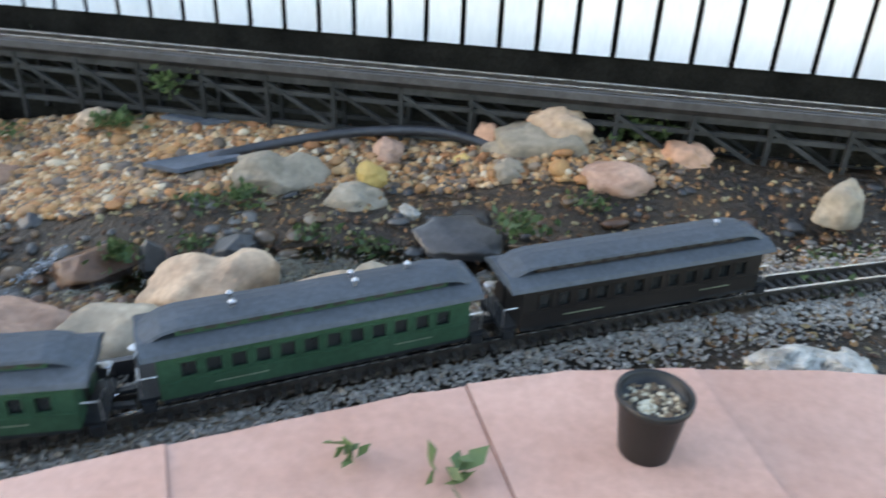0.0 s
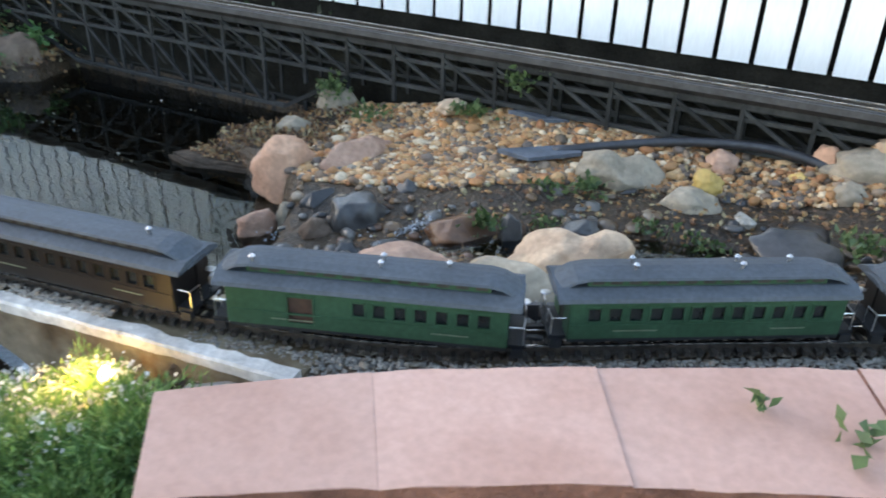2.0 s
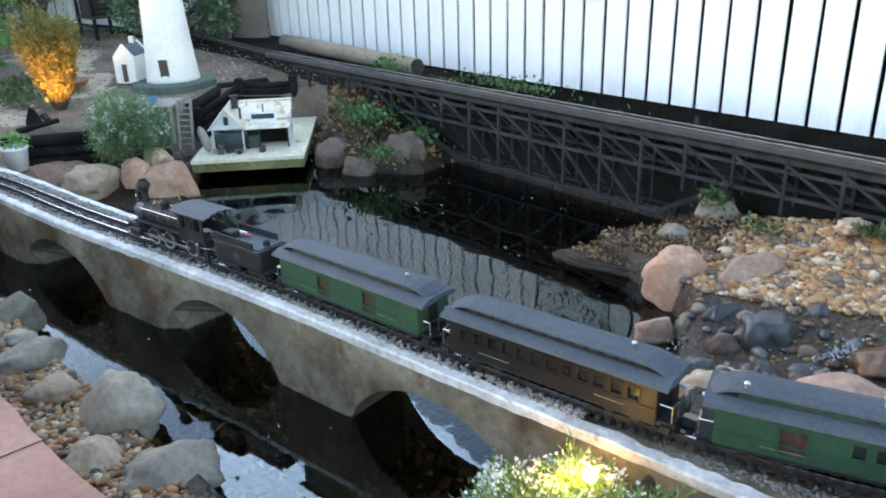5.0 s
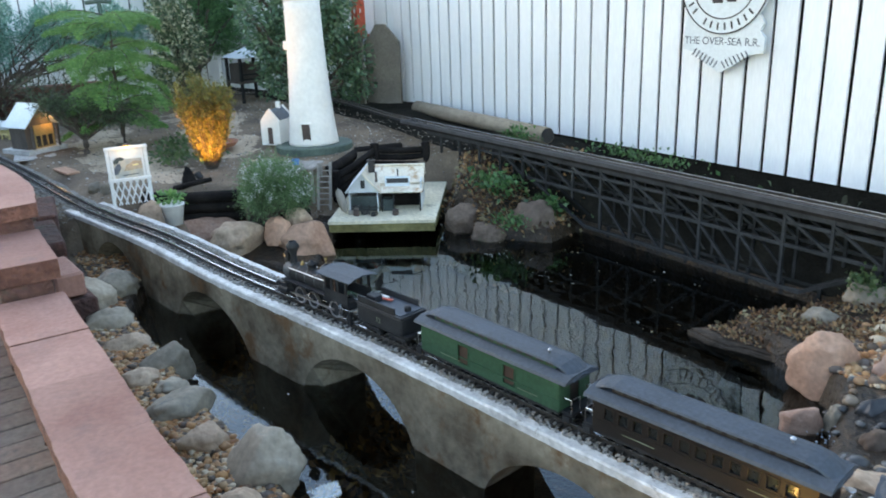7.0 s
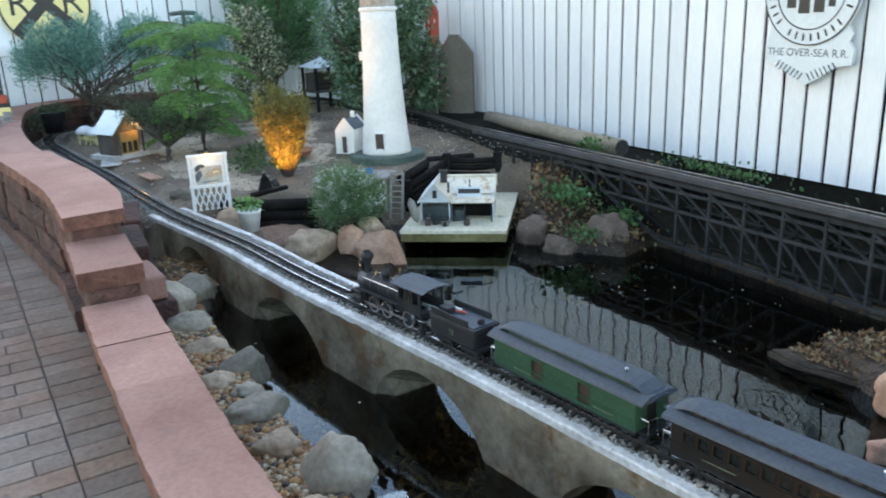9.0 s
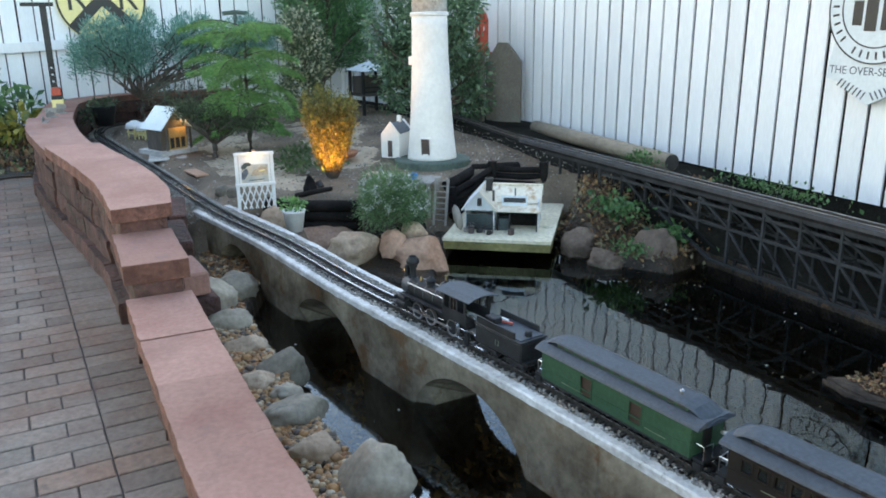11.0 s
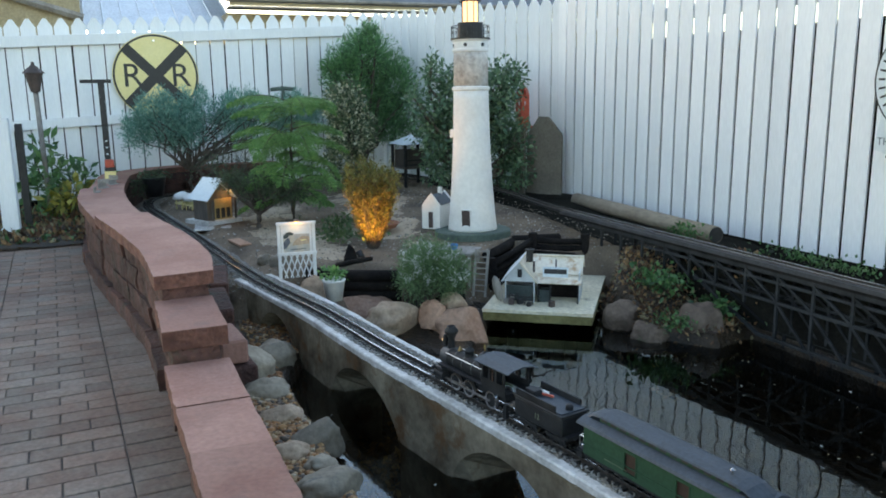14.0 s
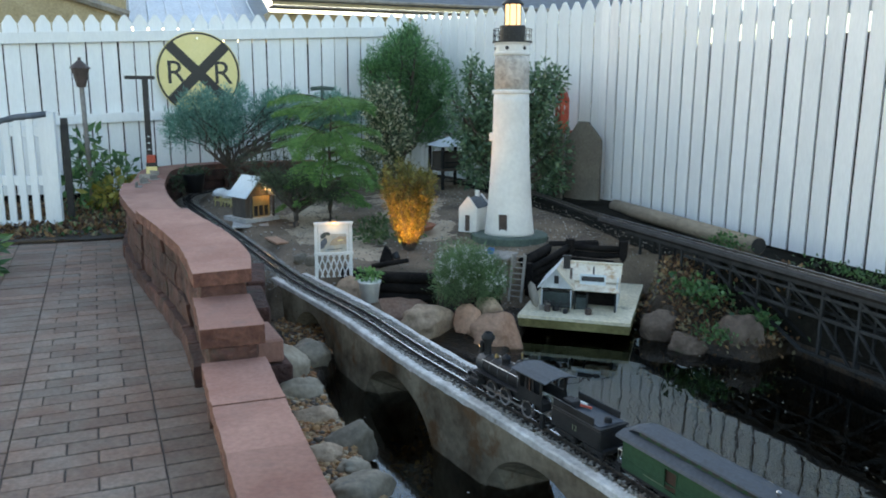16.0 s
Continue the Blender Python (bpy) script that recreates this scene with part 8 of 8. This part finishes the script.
tagged(leaves("sunken_leaves", np.c_[px, py, gz + 0.012][ok], np.tile((0, 0, 0.1), (int(ok.sum()), 1)), 0.04, 0.55, M["sunk_leaf"], None, r5, 0.5), "brown sunken leaves on the pond floor", "leaf litter", kind="stuff")
# two fallen sprigs on the cap
for x, y, n, sz in ((-0.222, 1.03, 7, 0.034), (-0.115, 1.02, 12, 0.036)):
    rr = np.random.default_rng(n)
    p = np.c_[rr.normal(x, 0.012, n), rr.normal(y, 0.014, n), rr.uniform(0.343, 0.36, n)]
    ob = leaves("sprig", p, np.c_[rr.normal(0, 1, (n, 2)), np.full(n, 0.15)], sz, 0.55, L["moss"], None, rr, 0.2)
    tagged(ob, "small fallen green sprig on the wall cap", "leaf sprig", kind="stuff")

# ---- boulders ----
# label, stone, place in plan, base height, width, depth, height, turn, flat facets, dip in the crest
for i, (lb, mt, x, y, z, w, d, h, rz, facets, dip) in enumerate((
    # along the south wall
    ("pale rounded boulder by the south wall", "rock_pale", -3.67, 0.19, 0.03, 0.20, 0.16, 0.135, 82, 2, 0), ("grey rounded boulder by the bridge", "rock_grey", -3.77, 0.31, 0.03, 0.165, 0.14, 0.115, 80, 2, 0),
    ("flat grey stone by the south wall", "rock_pale", -3.44, 0.21, 0.035, 0.17, 0.12, 0.07, 81, 1, 0), ("flat tan stone by the south wall", "rock_tan", -3.20, 0.215, 0.035, 0.155, 0.12, 0.06, 80, 4, 0),
    ("grey wedge-shaped stone at the water", "rock_grey", -2.985, 0.282, -0.01, 0.175, 0.12, 0.14, 77, 7, 0), ("small tan stone by the south wall", "rock_tan", -2.90, 0.183, 0.035, 0.115, 0.085, 0.055, 79, 3, 0), ("small pale stone by the south wall", "rock_pale", -2.79, 0.245, 0.035, 0.10, 0.08, 0.045, 77, 3, 0),
    ("flat dark grey stone by the south wall", "rock_grey", -2.645, 0.236, 0.03, 0.19, 0.13, 0.075, 77, 4, 0), ("tan stone by the south wall", "rock_tan", -2.425, 0.215, 0.035, 0.135, 0.10, 0.07, 75, 3, 0), ("large round grey boulder by the water", "rock_pale", -2.225, 0.305, -0.01, 0.205, 0.16, 0.17, 71, 1, 0),
    ("tan stone beside the wall cap", "rock_tan", -2.085, 0.195, 0.035, 0.12, 0.09, 0.068, 77, 3, 0), ("broad grey stone at the water's edge", "rock_grey", -1.95, 0.30, -0.01, 0.22, 0.16, 0.10, 72, 2, 0), ("grey stone at the water's edge", "rock_grey", -1.6, 0.36, -0.01, 0.2, 0.15, 0.1, 60, 4, 0),
    # dock side
    ("rounded tan boulder by the billboard", "rock_tan", -4.45, 0.64, 0.10, 0.16, 0.13, 0.12, 77, 2, 0), ("flat brown boulder by the bridge", "rock_pink", -4.34, 0.87, 0.005, 0.32, 0.20, 0.12, 73, 4, 0), ("large pale tan boulder by the bridge", "rock_tan", -4.10, 0.95, 0.0, 0.27, 0.20, 0.14, 71, 3, 0),
    ("flat dark stone carrying a white pot", "rock_brown", -4.21, 0.69, 0.0, 0.22, 0.18, 0.17, 20, 5, 0), ("orange boulder beside the bush", "rock_orange", -4.00, 1.105, 0.03, 0.13, 0.11, 0.12, 68, 3, 0), ("pale tilted boulder on top", "rock_tan", -4.05, 1.245, 0.06, 0.14, 0.11, 0.115, 67, 5, 0), ("large tan boulder at the dock corner", "rock_orange", -3.93, 1.235, -0.05, 0.31, 0.22, 0.17, 66, 2, 0),
    ("round grey boulder beside the dock", "rock_brown", -3.75, 2.01, -0.03, 0.18, 0.15, 0.14, 55, 2, 0), ("brown boulder at the waterline", "rock_brown", -3.55, 2.035, -0.06, 0.21, 0.16, 0.12, 52, 3, 0), ("large mossy boulder under the ivy", "rock_brown", -3.44, 2.225, -0.04, 0.25, 0.20, 0.19, 49, 4, 0),
    # east bank
    ("large orange sandstone boulder at the pond edge", "rock_orange", -1.675, 1.835, -0.02, 0.21, 0.16, 0.178, 38, 5, 0), ("long pinkish slanting stone on pebbles", "rock_pink", -1.49, 1.955, 0.06, 0.29, 0.11, 0.095, 78, 5, 0), ("pale double-humped boulder among the pebbles", "rock_grey", -0.745, 2.13, 0.13, 0.25, 0.15, 0.095, 19, 3, 0.4), ("small yellow stone among the pebbles", "rock_ochre", -0.508, 2.155, 0.15, 0.085, 0.065, 0.06, 12, 2, 0),
    ("flat grey stone in the stream", "rock_grey", -0.543, 2.08, 0.11, 0.175, 0.11, 0.07, 13, 2, 0), ("reddish tilted stone among the pebbles", "rock_orange", -0.238, 2.365, 0.18, 0.10, 0.065, 0.085, 25, 2, 0), ("pale oval stone on a flat one", "rock_tan", -0.055, 2.368, 0.24, 0.175, 0.11, 0.085, -12, 1, 0), ("long flat grey stone", "rock_grey", -0.095, 2.34, 0.185, 0.29, 0.15, 0.10, -4, 3, 0),
    ("round grey-green stone among the pebbles", "rock_grey", -0.165, 2.23, 0.165, 0.084, 0.07, 0.06, 0, 1, 0), ("flat reddish stone among the pebbles", "rock_pink", 0.095, 2.245, 0.17, 0.205, 0.13, 0.075, -10, 5, 0), ("reddish oval stone among the pebbles", "rock_orange", 0.268, 2.35, 0.21, 0.135, 0.09, 0.065, -11, 1, 0), ("small reddish stone among the pebbles", "rock_pink", -0.502, 2.292, 0.16, 0.10, 0.075, 0.06, 11, 3, 0), ("small ochre stone among the pebbles", "rock_ochre", -0.29, 2.297, 0.155, 0.066, 0.05, 0.045, 5, 1, 0),
    ("dark wet stone in the stream", "rock_dark", -0.772, 1.95, 0.09, 0.095, 0.075, 0.05, 21, 3, 0), ("flat dark wet stone in the stream", "rock_dark", -0.746, 1.845, 0.09, 0.105, 0.08, 0.05, 22, 2, 0), ("large tan double-humped boulder", "rock_tan", -0.685, 1.605, 0.11, 0.27, 0.16, 0.125, 19, 3, 0.35),
    ("large pale green-grey boulder by the track", "rock_pale", -0.735, 1.385, 0.10, 0.345, 0.16, 0.13, 27, 2, 0), ("long flat brown boulder by the track", "rock_pink", -1.02, 1.36, 0.055, 0.38, 0.19, 0.13, 38, 5, 0), ("low tan boulder by the track", "rock_tan", -0.455, 1.59, 0.16, 0.16, 0.10, 0.07, 22, 5, 0), ("low pink boulder by the track", "rock_orange", -0.453, 1.467, 0.165, 0.125, 0.085, 0.065, 16, 2, 0), ("small pale stone by the track", "rock_pale", -0.36, 1.67, 0.16, 0.12, 0.09, 0.06, 10, 4, 0),
    ("dark oval stone by the waterfall", "rock_dark", -1.311, 1.675, 0.0, 0.16, 0.12, 0.14, 48, 1, 0), ("flat dark stone among the pebbles", "rock_dark", -1.241, 1.835, 0.08, 0.108, 0.08, 0.055, 36, 2, 0), ("dark stone in the water", "rock_dark", -1.249, 1.514, 0.0, 0.125, 0.10, 0.085, 43, 2, 0), ("slender dark stone among the pebbles", "rock_dark", -1.445, 1.70, 0.03, 0.115, 0.065, 0.08, 50, 2, 0), ("brown stone at the waterfall", "rock_pink", -1.602, 1.61, -0.06, 0.11, 0.09, 0.12, 40, 3, 0), ("upright grey stone at the waterfall", "rock_grey", -1.528, 1.645, -0.05, 0.06, 0.05, 0.11, 38, 3, 0),
    ("rust-brown wet stone under the waterfall", "rock_rust", -1.016, 1.72, 0.05, 0.19, 0.14, 0.085, 32, 4, 0), ("small brown stone among the pebbles", "rock_brown", -1.381, 1.59, -0.01, 0.09, 0.065, 0.095, 44, 1, 0), ("grey stone under the trestle", "rock_grey", -1.877, 2.15, 0.03, 0.145, 0.105, 0.075, 40, 3, 0), ("lichened stone under the trestle", "rock_grey", -1.817, 2.325, 0.07, 0.155, 0.115, 0.10, 34, 3, 0),
    ("sandy pale stone by the bridge foot", "rock_tan", -1.28, 1.44, 0.0, 0.15, 0.09, 0.08, 45, 2, 0), ("tan flat stone near the black edging", "rock_tan", -1.24, 1.30, 0.05, 0.20, 0.12, 0.09, 30, 4, 0), ("dark mossy stone in the stream", "rock_dark", -0.255, 1.975, 0.085, 0.23, 0.13, 0.09, 4, 4, 0), ("pale cream stone at the back", "rock_tan", -1.354, 2.305, 0.17, 0.108, 0.07, 0.045, 31, 1, 0), ("white small stone among the pebbles", "coral", -0.385, 2.05, 0.13, 0.062, 0.04, 0.03, -25, 2, 0),
    ("dark stone beside the little fall", "rock_dark", -0.894, 1.745, 0.07, 0.054, 0.045, 0.08, 28, 2, 0), ("grey stone at the little fall", "rock_grey", -1.38, 1.715, 0.04, 0.08, 0.06, 0.06, 30, 2, 0), ("tan stone behind the track", "rock_tan", -1.30, 1.34, 0.0, 0.15, 0.11, 0.09, 35, 3, 0), ("dark stone at the stream mouth", "rock_dark", -1.40, 1.50, -0.05, 0.14, 0.11, 0.08, 40, 2, 0), ("dark stone at the stream mouth", "rock_dark", -1.16, 1.60, 0.01, 0.12, 0.08, 0.06, 30, 2, 0), ("dark grey low stone at the bridge foot", "rock_grey", -1.474, 1.375, -0.06, 0.135, 0.10, 0.065, 41, 2, 0), ("grey mottled stone under the slanting one", "rock_grey", -1.46, 1.85, 0.04, 0.09, 0.08, 0.085, 40, 3, 0),
    ("pale stone beside the track", "rock_pale", 0.615, 2.19, 0.17, 0.105, 0.08, 0.11, -20, 3, 0),
    ("grey stone beside the billboard", "rock_grey", -4.78, 0.56, 0.21, 0.14, 0.1, 0.07, 70, 4, 0), ("small grey stone beside the track", "rock_grey", -4.9, 0.50, 0.21, 0.10, 0.08, 0.06, 60, 4, 0),
)):
    hr = h / (1.55 if i < 13 else 1.42)
    rock(lb, mt, (x, y, z + 0.52 * hr), (w * 0.5, d * 0.52, hr), rz, 100 + i, 0.24, (0, 0), 0.0, 4, planes=facets, saddle=dip)
for x, y, s, sd in ((0.36, 1.505, 0.06, 1), (0.47, 1.51, 0.055, 2), (0.41, 1.54, 0.045, 3)):
    ob = part("coral_rock", stone_mesh(300 + sd, (s, s * 0.75, s * 0.55), 4, 0.5, 0, 4.0), M["coral"], smooth=True)
    ob.location = (x, y, 0.225)
    tagged(ob, "white pitted coral rock on the gravel", "coral rock")

shelf = prism(B(), [(-2.20, 1.865), (-2.11, 1.845), (-2.0, 1.88), (-1.87, 1.905), (-1.80, 1.97), (-1.88, 2.09), (-2.05, 2.04), (-2.16, 1.95)], -0.06, 0.002)
bmesh.ops.bevel(shelf, geom=[e for e in shelf.edges if all(v.co.z > -0.01 for v in e.verts)], offset=0.008, segments=2, affect="EDGES")
bmesh.ops.triangulate(shelf, faces=[q for q in shelf.faces if len(q.verts) > 4])
bmesh.ops.subdivide_edges(shelf, edges=shelf.edges[:], cuts=2, use_grid_fill=True)
for v in shelf.verts:
    v.co += Vector((0.012 * noise.noise(v.co * 9), 0.012 * noise.noise(v.co * 9 + Vector((3, 0, 0))), 0.012 * noise.noise(v.co * 14 + Vector((0, 5, 0)))))
tagged(part("rock_shelf", shelf, M["rock_shelf"], smooth=True), "flat brown rock shelf at the waterline", "rock")

# slate slab, hose, black edging strip
sl1 = part("slate_slab", prism(B(), [(-1.09, 2.075), (-0.985, 2.06), (-0.87, 2.18), (-0.90, 2.24), (-0.97, 2.18)], 0.168, 0.18), M["slate"])
tagged(sl1, "flat blue-grey slate slab on the pebbles", "slate slab")
tagged(part("slate_slab", prism(B(), [(-1.18, 2.35), (-1.05, 2.33), (-0.98, 2.37), (-1.1, 2.39)], 0.19, 0.202), M["slate"]), "small blue-grey slate at the back", "slate slab")
hose = B()
tube(hose, [p for p in Line([(-0.95, 2.16, 0.172), (-0.83, 2.24, 0.188), (-0.66, 2.31, 0.213), (-0.50, 2.35, 0.228), (-0.36, 2.36, 0.232), (-0.24, 2.345, 0.218), (-0.16, 2.33, 0.20)], 0.03).p], 0.0135, 12)
tagged(part("garden_hose", hose, M["rubber"], smooth=True), "thick black rubber hose across the pebbles", "hose")
ed = B()
EDGE = Line([(-1.10, 1.075, 0.16), (-0.96, 1.115, 0.16), (-0.74, 1.235, 0.16), (-0.49, 1.375, 0.16)])
ribbon(ed, EDGE, 0, EDGE.len, -0.006, 0.006, 0, 0.068)
tagged(part("edging_strip", ed, M["rubber"]), "black plastic edging strip beside the track", "edging")

# ---- pebbles ----
rg = np.random.default_rng(50)
px, py = rg.uniform(-2.0, 0.3, 36000), rg.uniform(1.73, 2.46, 36000)
bank = [(-1.77, 1.96), (-1.66, 1.81), (-1.54, 1.76), (-1.40, 1.77), (-1.27, 1.82), (-1.12, 1.86), (-1.02, 1.92), (-0.80, 2.06), (-0.40, 2.16), (0.25, 2.24), (0.3, 2.44), (-1.3, 2.46), (-1.72, 2.32)]
ok, _ = inside(px, py, bank)
px, py = px[ok], py[ok]
keep = rg.uniform(0, 1, len(px)) < np.where(px > -0.7, 0.45, 1.0)
px, py = px[keep], py[keep]
scatter("pebbles", "bank of rounded tan, cream and orange river pebbles", np.c_[px, py, ground_z(px, py)], 0.0100, M["pebble"], 51, (0.45, 0.8), 1)
k = rg.uniform(0, 1, len(px)) < 0.022
scatter("pebbles", "larger mixed stones among the river pebbles", np.c_[px, py, ground_z(px, py) + 0.004][k], 0.0165, M["pebble"], 57, (0.4, 0.7), 2)
px, py = rg.uniform(-3.75, -1.5, 7000), rg.uniform(0.04, 0.30, 7000)
scatter("pebbles", "strip of tan pebbles between wall and water", np.c_[px, py, ground_z(px, py)], 0.0098, M["pebble"], 52, (0.45, 0.8), 1)
px, py = rg.uniform(-4.45, -3.85, 900), rg.uniform(0.26, 0.52, 900)
scatter("pebbles", "tan pebbles under the last bridge arch", np.c_[px, py, ground_z(px, py)], 0.009, M["pebble"], 53, (0.45, 0.75), 1)
px, py = rg.uniform(-1.3, 1.2, 3600), rg.uniform(1.5, 2.3, 3600)
scatter("stream_gravel", "mixed dark gravel in the stream bed", np.c_[px, py, ground_z(px, py) - 0.002], 0.0075, M["litter"], 54, (0.4, 0.7), 1)
st = rg.uniform(0, STREAM.len, 420)
so = rg.normal(0, 0.15, 420)
sp = [STREAM.at(s) + STREAM.side(s) * float(o) for s, o in zip(st, so)]
px, py = np.array([p.x for p in sp]), np.array([p.y for p in sp])
scatter("stream_stones", "dark wet cobbles lining the stream", np.c_[px, py, ground_z(px, py) - 0.004], 0.0155, M["cobble"], 58, (0.45, 0.75), 2)
px, py = rg.uniform(-2.2, -1.7, 3600), rg.uniform(1.84, 2.3, 3600)
ok, _ = inside(px, py, [(-2.17, 1.91), (-2.05, 1.89), (-1.90, 1.92), (-1.75, 1.94), (-1.74, 2.1), (-1.88, 2.28), (-2.0, 2.26), (-2.1, 2.05)])
px, py = px[ok], py[ok]
scatter("shelf_litter", "brown leaf litter and grit on the rock shelf", np.c_[px, py, np.maximum(ground_z(px, py), 0.004) + 0.004], 0.0042, M["litter"], 55, (0.3, 0.5), 1)
n = 2600
px, py = rg.uniform(-2.2, -1.6, n), rg.uniform(1.86, 2.36, n)
ok, _ = inside(px, py, [(-2.14, 1.93), (-2.02, 1.90), (-1.88, 1.93), (-1.72, 1.90), (-1.62, 1.98), (-1.72, 2.3), (-1.86, 2.36), (-2.0, 2.3), (-2.1, 2.06)])
px, py = px[ok], py[ok]
tagged(leaves("leaf_litter", np.c_[px, py, np.maximum(ground_z(px, py), 0.006) + 0.012], np.tile((0, 0, 0.15), (len(px), 1)), 0.02, 0.5, M["litter"], None, rg, 0.5), "brown dead leaves drifted over the rock shelf", "leaf litter", kind="stuff")
px, py = rg.uniform(-1.65, -0.95, 34), rg.uniform(1.36, 1.80, 34)
scatter("shore_cobbles", "dark wet cobbles packed at the stream mouth", np.c_[px, py, ground_z(px, py) - 0.004], 0.017, M["cobble"], 59, (0.5, 0.8), 2)
px, py = rg.uniform(-0.95, 0.9, 90), rg.uniform(1.66, 2.2, 90)
scatter("stream_slabs", "flat brown and grey stones half sunk in the wet stream bank", np.c_[px, py, ground_z(px, py) - 0.004], 0.024, M["cobble"], 64, (0.25, 0.45), 2)
for k in range(9):
    x, y = float(rg.uniform(-0.9, 0.7)), float(rg.uniform(1.75, 2.15))
    q = np.array((x, y, ground_z(x, y)[0] + 0.012)) + rg.normal(0, 0.4, (46, 3)) * np.array((0.07, 0.05, 0.015))
    tagged(leaves("weed", q, np.tile((0.1, -0.3, 0.7), (46, 1)), 0.022, 0.5, L["moss"], None, rg, 0.6), "low green weed between the stones", "plant", kind="stuff")
# splashing water of the little cascade
fx0 = np.r_[rg.normal(-1.14, 0.030, 170), rg.normal(-1.47, 0.030, 60), rg.normal(-1.20, 0.055, 60)]
fy0 = np.r_[rg.normal(1.685, 0.030, 170), rg.normal(1.57, 0.022, 60), rg.normal(1.612, 0.012, 60)]
fz0 = np.r_[0.105 + 0.55 * np.clip(fx0[:170] + 1.10, -0.12, 0.0) + rg.normal(0, 0.006, 170), rg.uniform(0.004, 0.03, 60), rg.normal(0.056, 0.006, 60)]
scatter("cascade_splash", "white splashing drops of a tiny cascade among dark stones", np.c_[fx0, fy0, fz0], 0.0026, M["foam"], 62, (0.5, 1.4), 1, cat="water")
# soil grit, leaf litter
px, py = np.r_[rg.uniform(-8.3, -4.4, 5200), rg.uniform(-5.2, -4.1, 1400)], np.r_[rg.uniform(0.1, 2.6, 5200), rg.uniform(1.2, 2.42, 1400)]
scatter("soil_grit", "pale grit scattered over the soil bed", np.c_[px, py, ground_z(px, py)], 0.005, M["grit"], 56, (0.4, 0.8), 1)
px, py = rg.uniform(-4.25, -3.3, 2600), rg.uniform(2.0, 2.5, 2600)
tagged(leaves("leaf_litter", np.c_[px, py, ground_z(px, py) + 0.012], np.tile((0, 0, 0.15), (2600, 1)), 0.026, 0.6, M["litter"], None, rg, 0.6), "brown dead leaves on the bank below the trestle", "leaf litter", kind="stuff")
px, py = rg.uniform(-1.0, 1.3, 2600), rg.uniform(1.6, 2.42, 2600)
tagged(leaves("leaf_litter", np.c_[px, py, ground_z(px, py) + 0.01], np.tile((0, 0, 0.1), (2600, 1)), 0.017, 0.5, M["litter"], None, rg, 0.5), "scattered dead leaves over the stream bank", "leaf litter", kind="stuff")
# ---- pavers, last ----
BL, BW, GAP = 0.170, 0.085, 0.0048


def paver_mesh(w, d):
    bm = box(B(), (0, 0, -0.008), (d - GAP, w - GAP, 0.016))
    top = [e for e in bm.edges if all(v.co.z > -0.001 for v in e.verts)]
    bmesh.ops.bevel(bm, geom=top, offset=0.0025, segments=1, affect="EDGES")
    me = bpy.data.meshes.new("paver")
    bm.to_mesh(me)
    bm.free()
    me.materials.append(M["paver"])
    return me


me_a = paver_mesh(BL, BW)
me_b = paver_mesh(0.23, BW)
rest_v, rest_f = [], []
SKEW = Matrix.Translation((-2.95, -0.28, 0)) @ Matrix.Rotation(radians(2.7), 4, "Z") @ Matrix.Translation((2.95, 0.28, 0))
base = np.array([v.co[:] for v in me_a.vertices])
base_b = np.array([v.co[:] for v in me_b.vertices])
fa = [tuple(p.vertices) for p in me_a.polygons]
rnp = random.Random(9)
placed = 0
row = 0
x = -6.55
while x < 2.9:
    bands = [] if x < -1.05 else [(float(np.interp(x, [-1.05, -0.82, -0.36, 0.2, 0.92, 3.0], [0.0, 0.30, 0.55, 0.74, 0.81, 0.70])), -0.05, me_a, BL)]
    for band, (y_hi, y_lo, mesh, ln) in enumerate(((-0.28, -0.69, me_a, BL), (-0.05, -0.28, me_b, 0.23), (-0.69, -0.92, me_b, 0.23), (-0.92, -2.5, me_a, BL), *bands)):
        spans, y = [], y_hi
        first = ln / 2 if (mesh is me_a and row % 2) else ln
        while y > y_lo + 1e-4:
            y1 = max(y_lo, y - (first if not spans else ln))
            if y1 - y_lo < 0.035:
                y1 = y_lo
            spans.append((y, y1))
            y = y1
        for ya, yb in spans:
            y = (ya + yb) / 2
            z = PAVE + rnp.uniform(-0.0015, 0.0015)
            m = SKEW @ pose(x, y, z, rnp.uniform(-0.5, 0.5), rnp.uniform(-0.7, 0.7), rnp.uniform(-0.5, 0.5)) @ Matrix.Diagonal((1, (ya - yb) / ln, 1, 1))
            if -4.9 < x < -2.5 and y > -1.0 and placed < 290:
                ob = new("paver", mesh)
                ob.parent = pavement
                ob.matrix_world = m
                placed += 1
            else:
                bs0 = base if mesh is me_a else base_b
                k = len(rest_v)
                mm = np.array(m)
                rest_v.extend(bs0 @ mm[:3, :3].T + mm[:3, 3])
                rest_f.extend(tuple(i + k for i in q) for q in fa)
    x += BW
    row += 1
tagged(raw("far_pavers", rest_v, rest_f, M["paver"], pavement), kind="stuff")
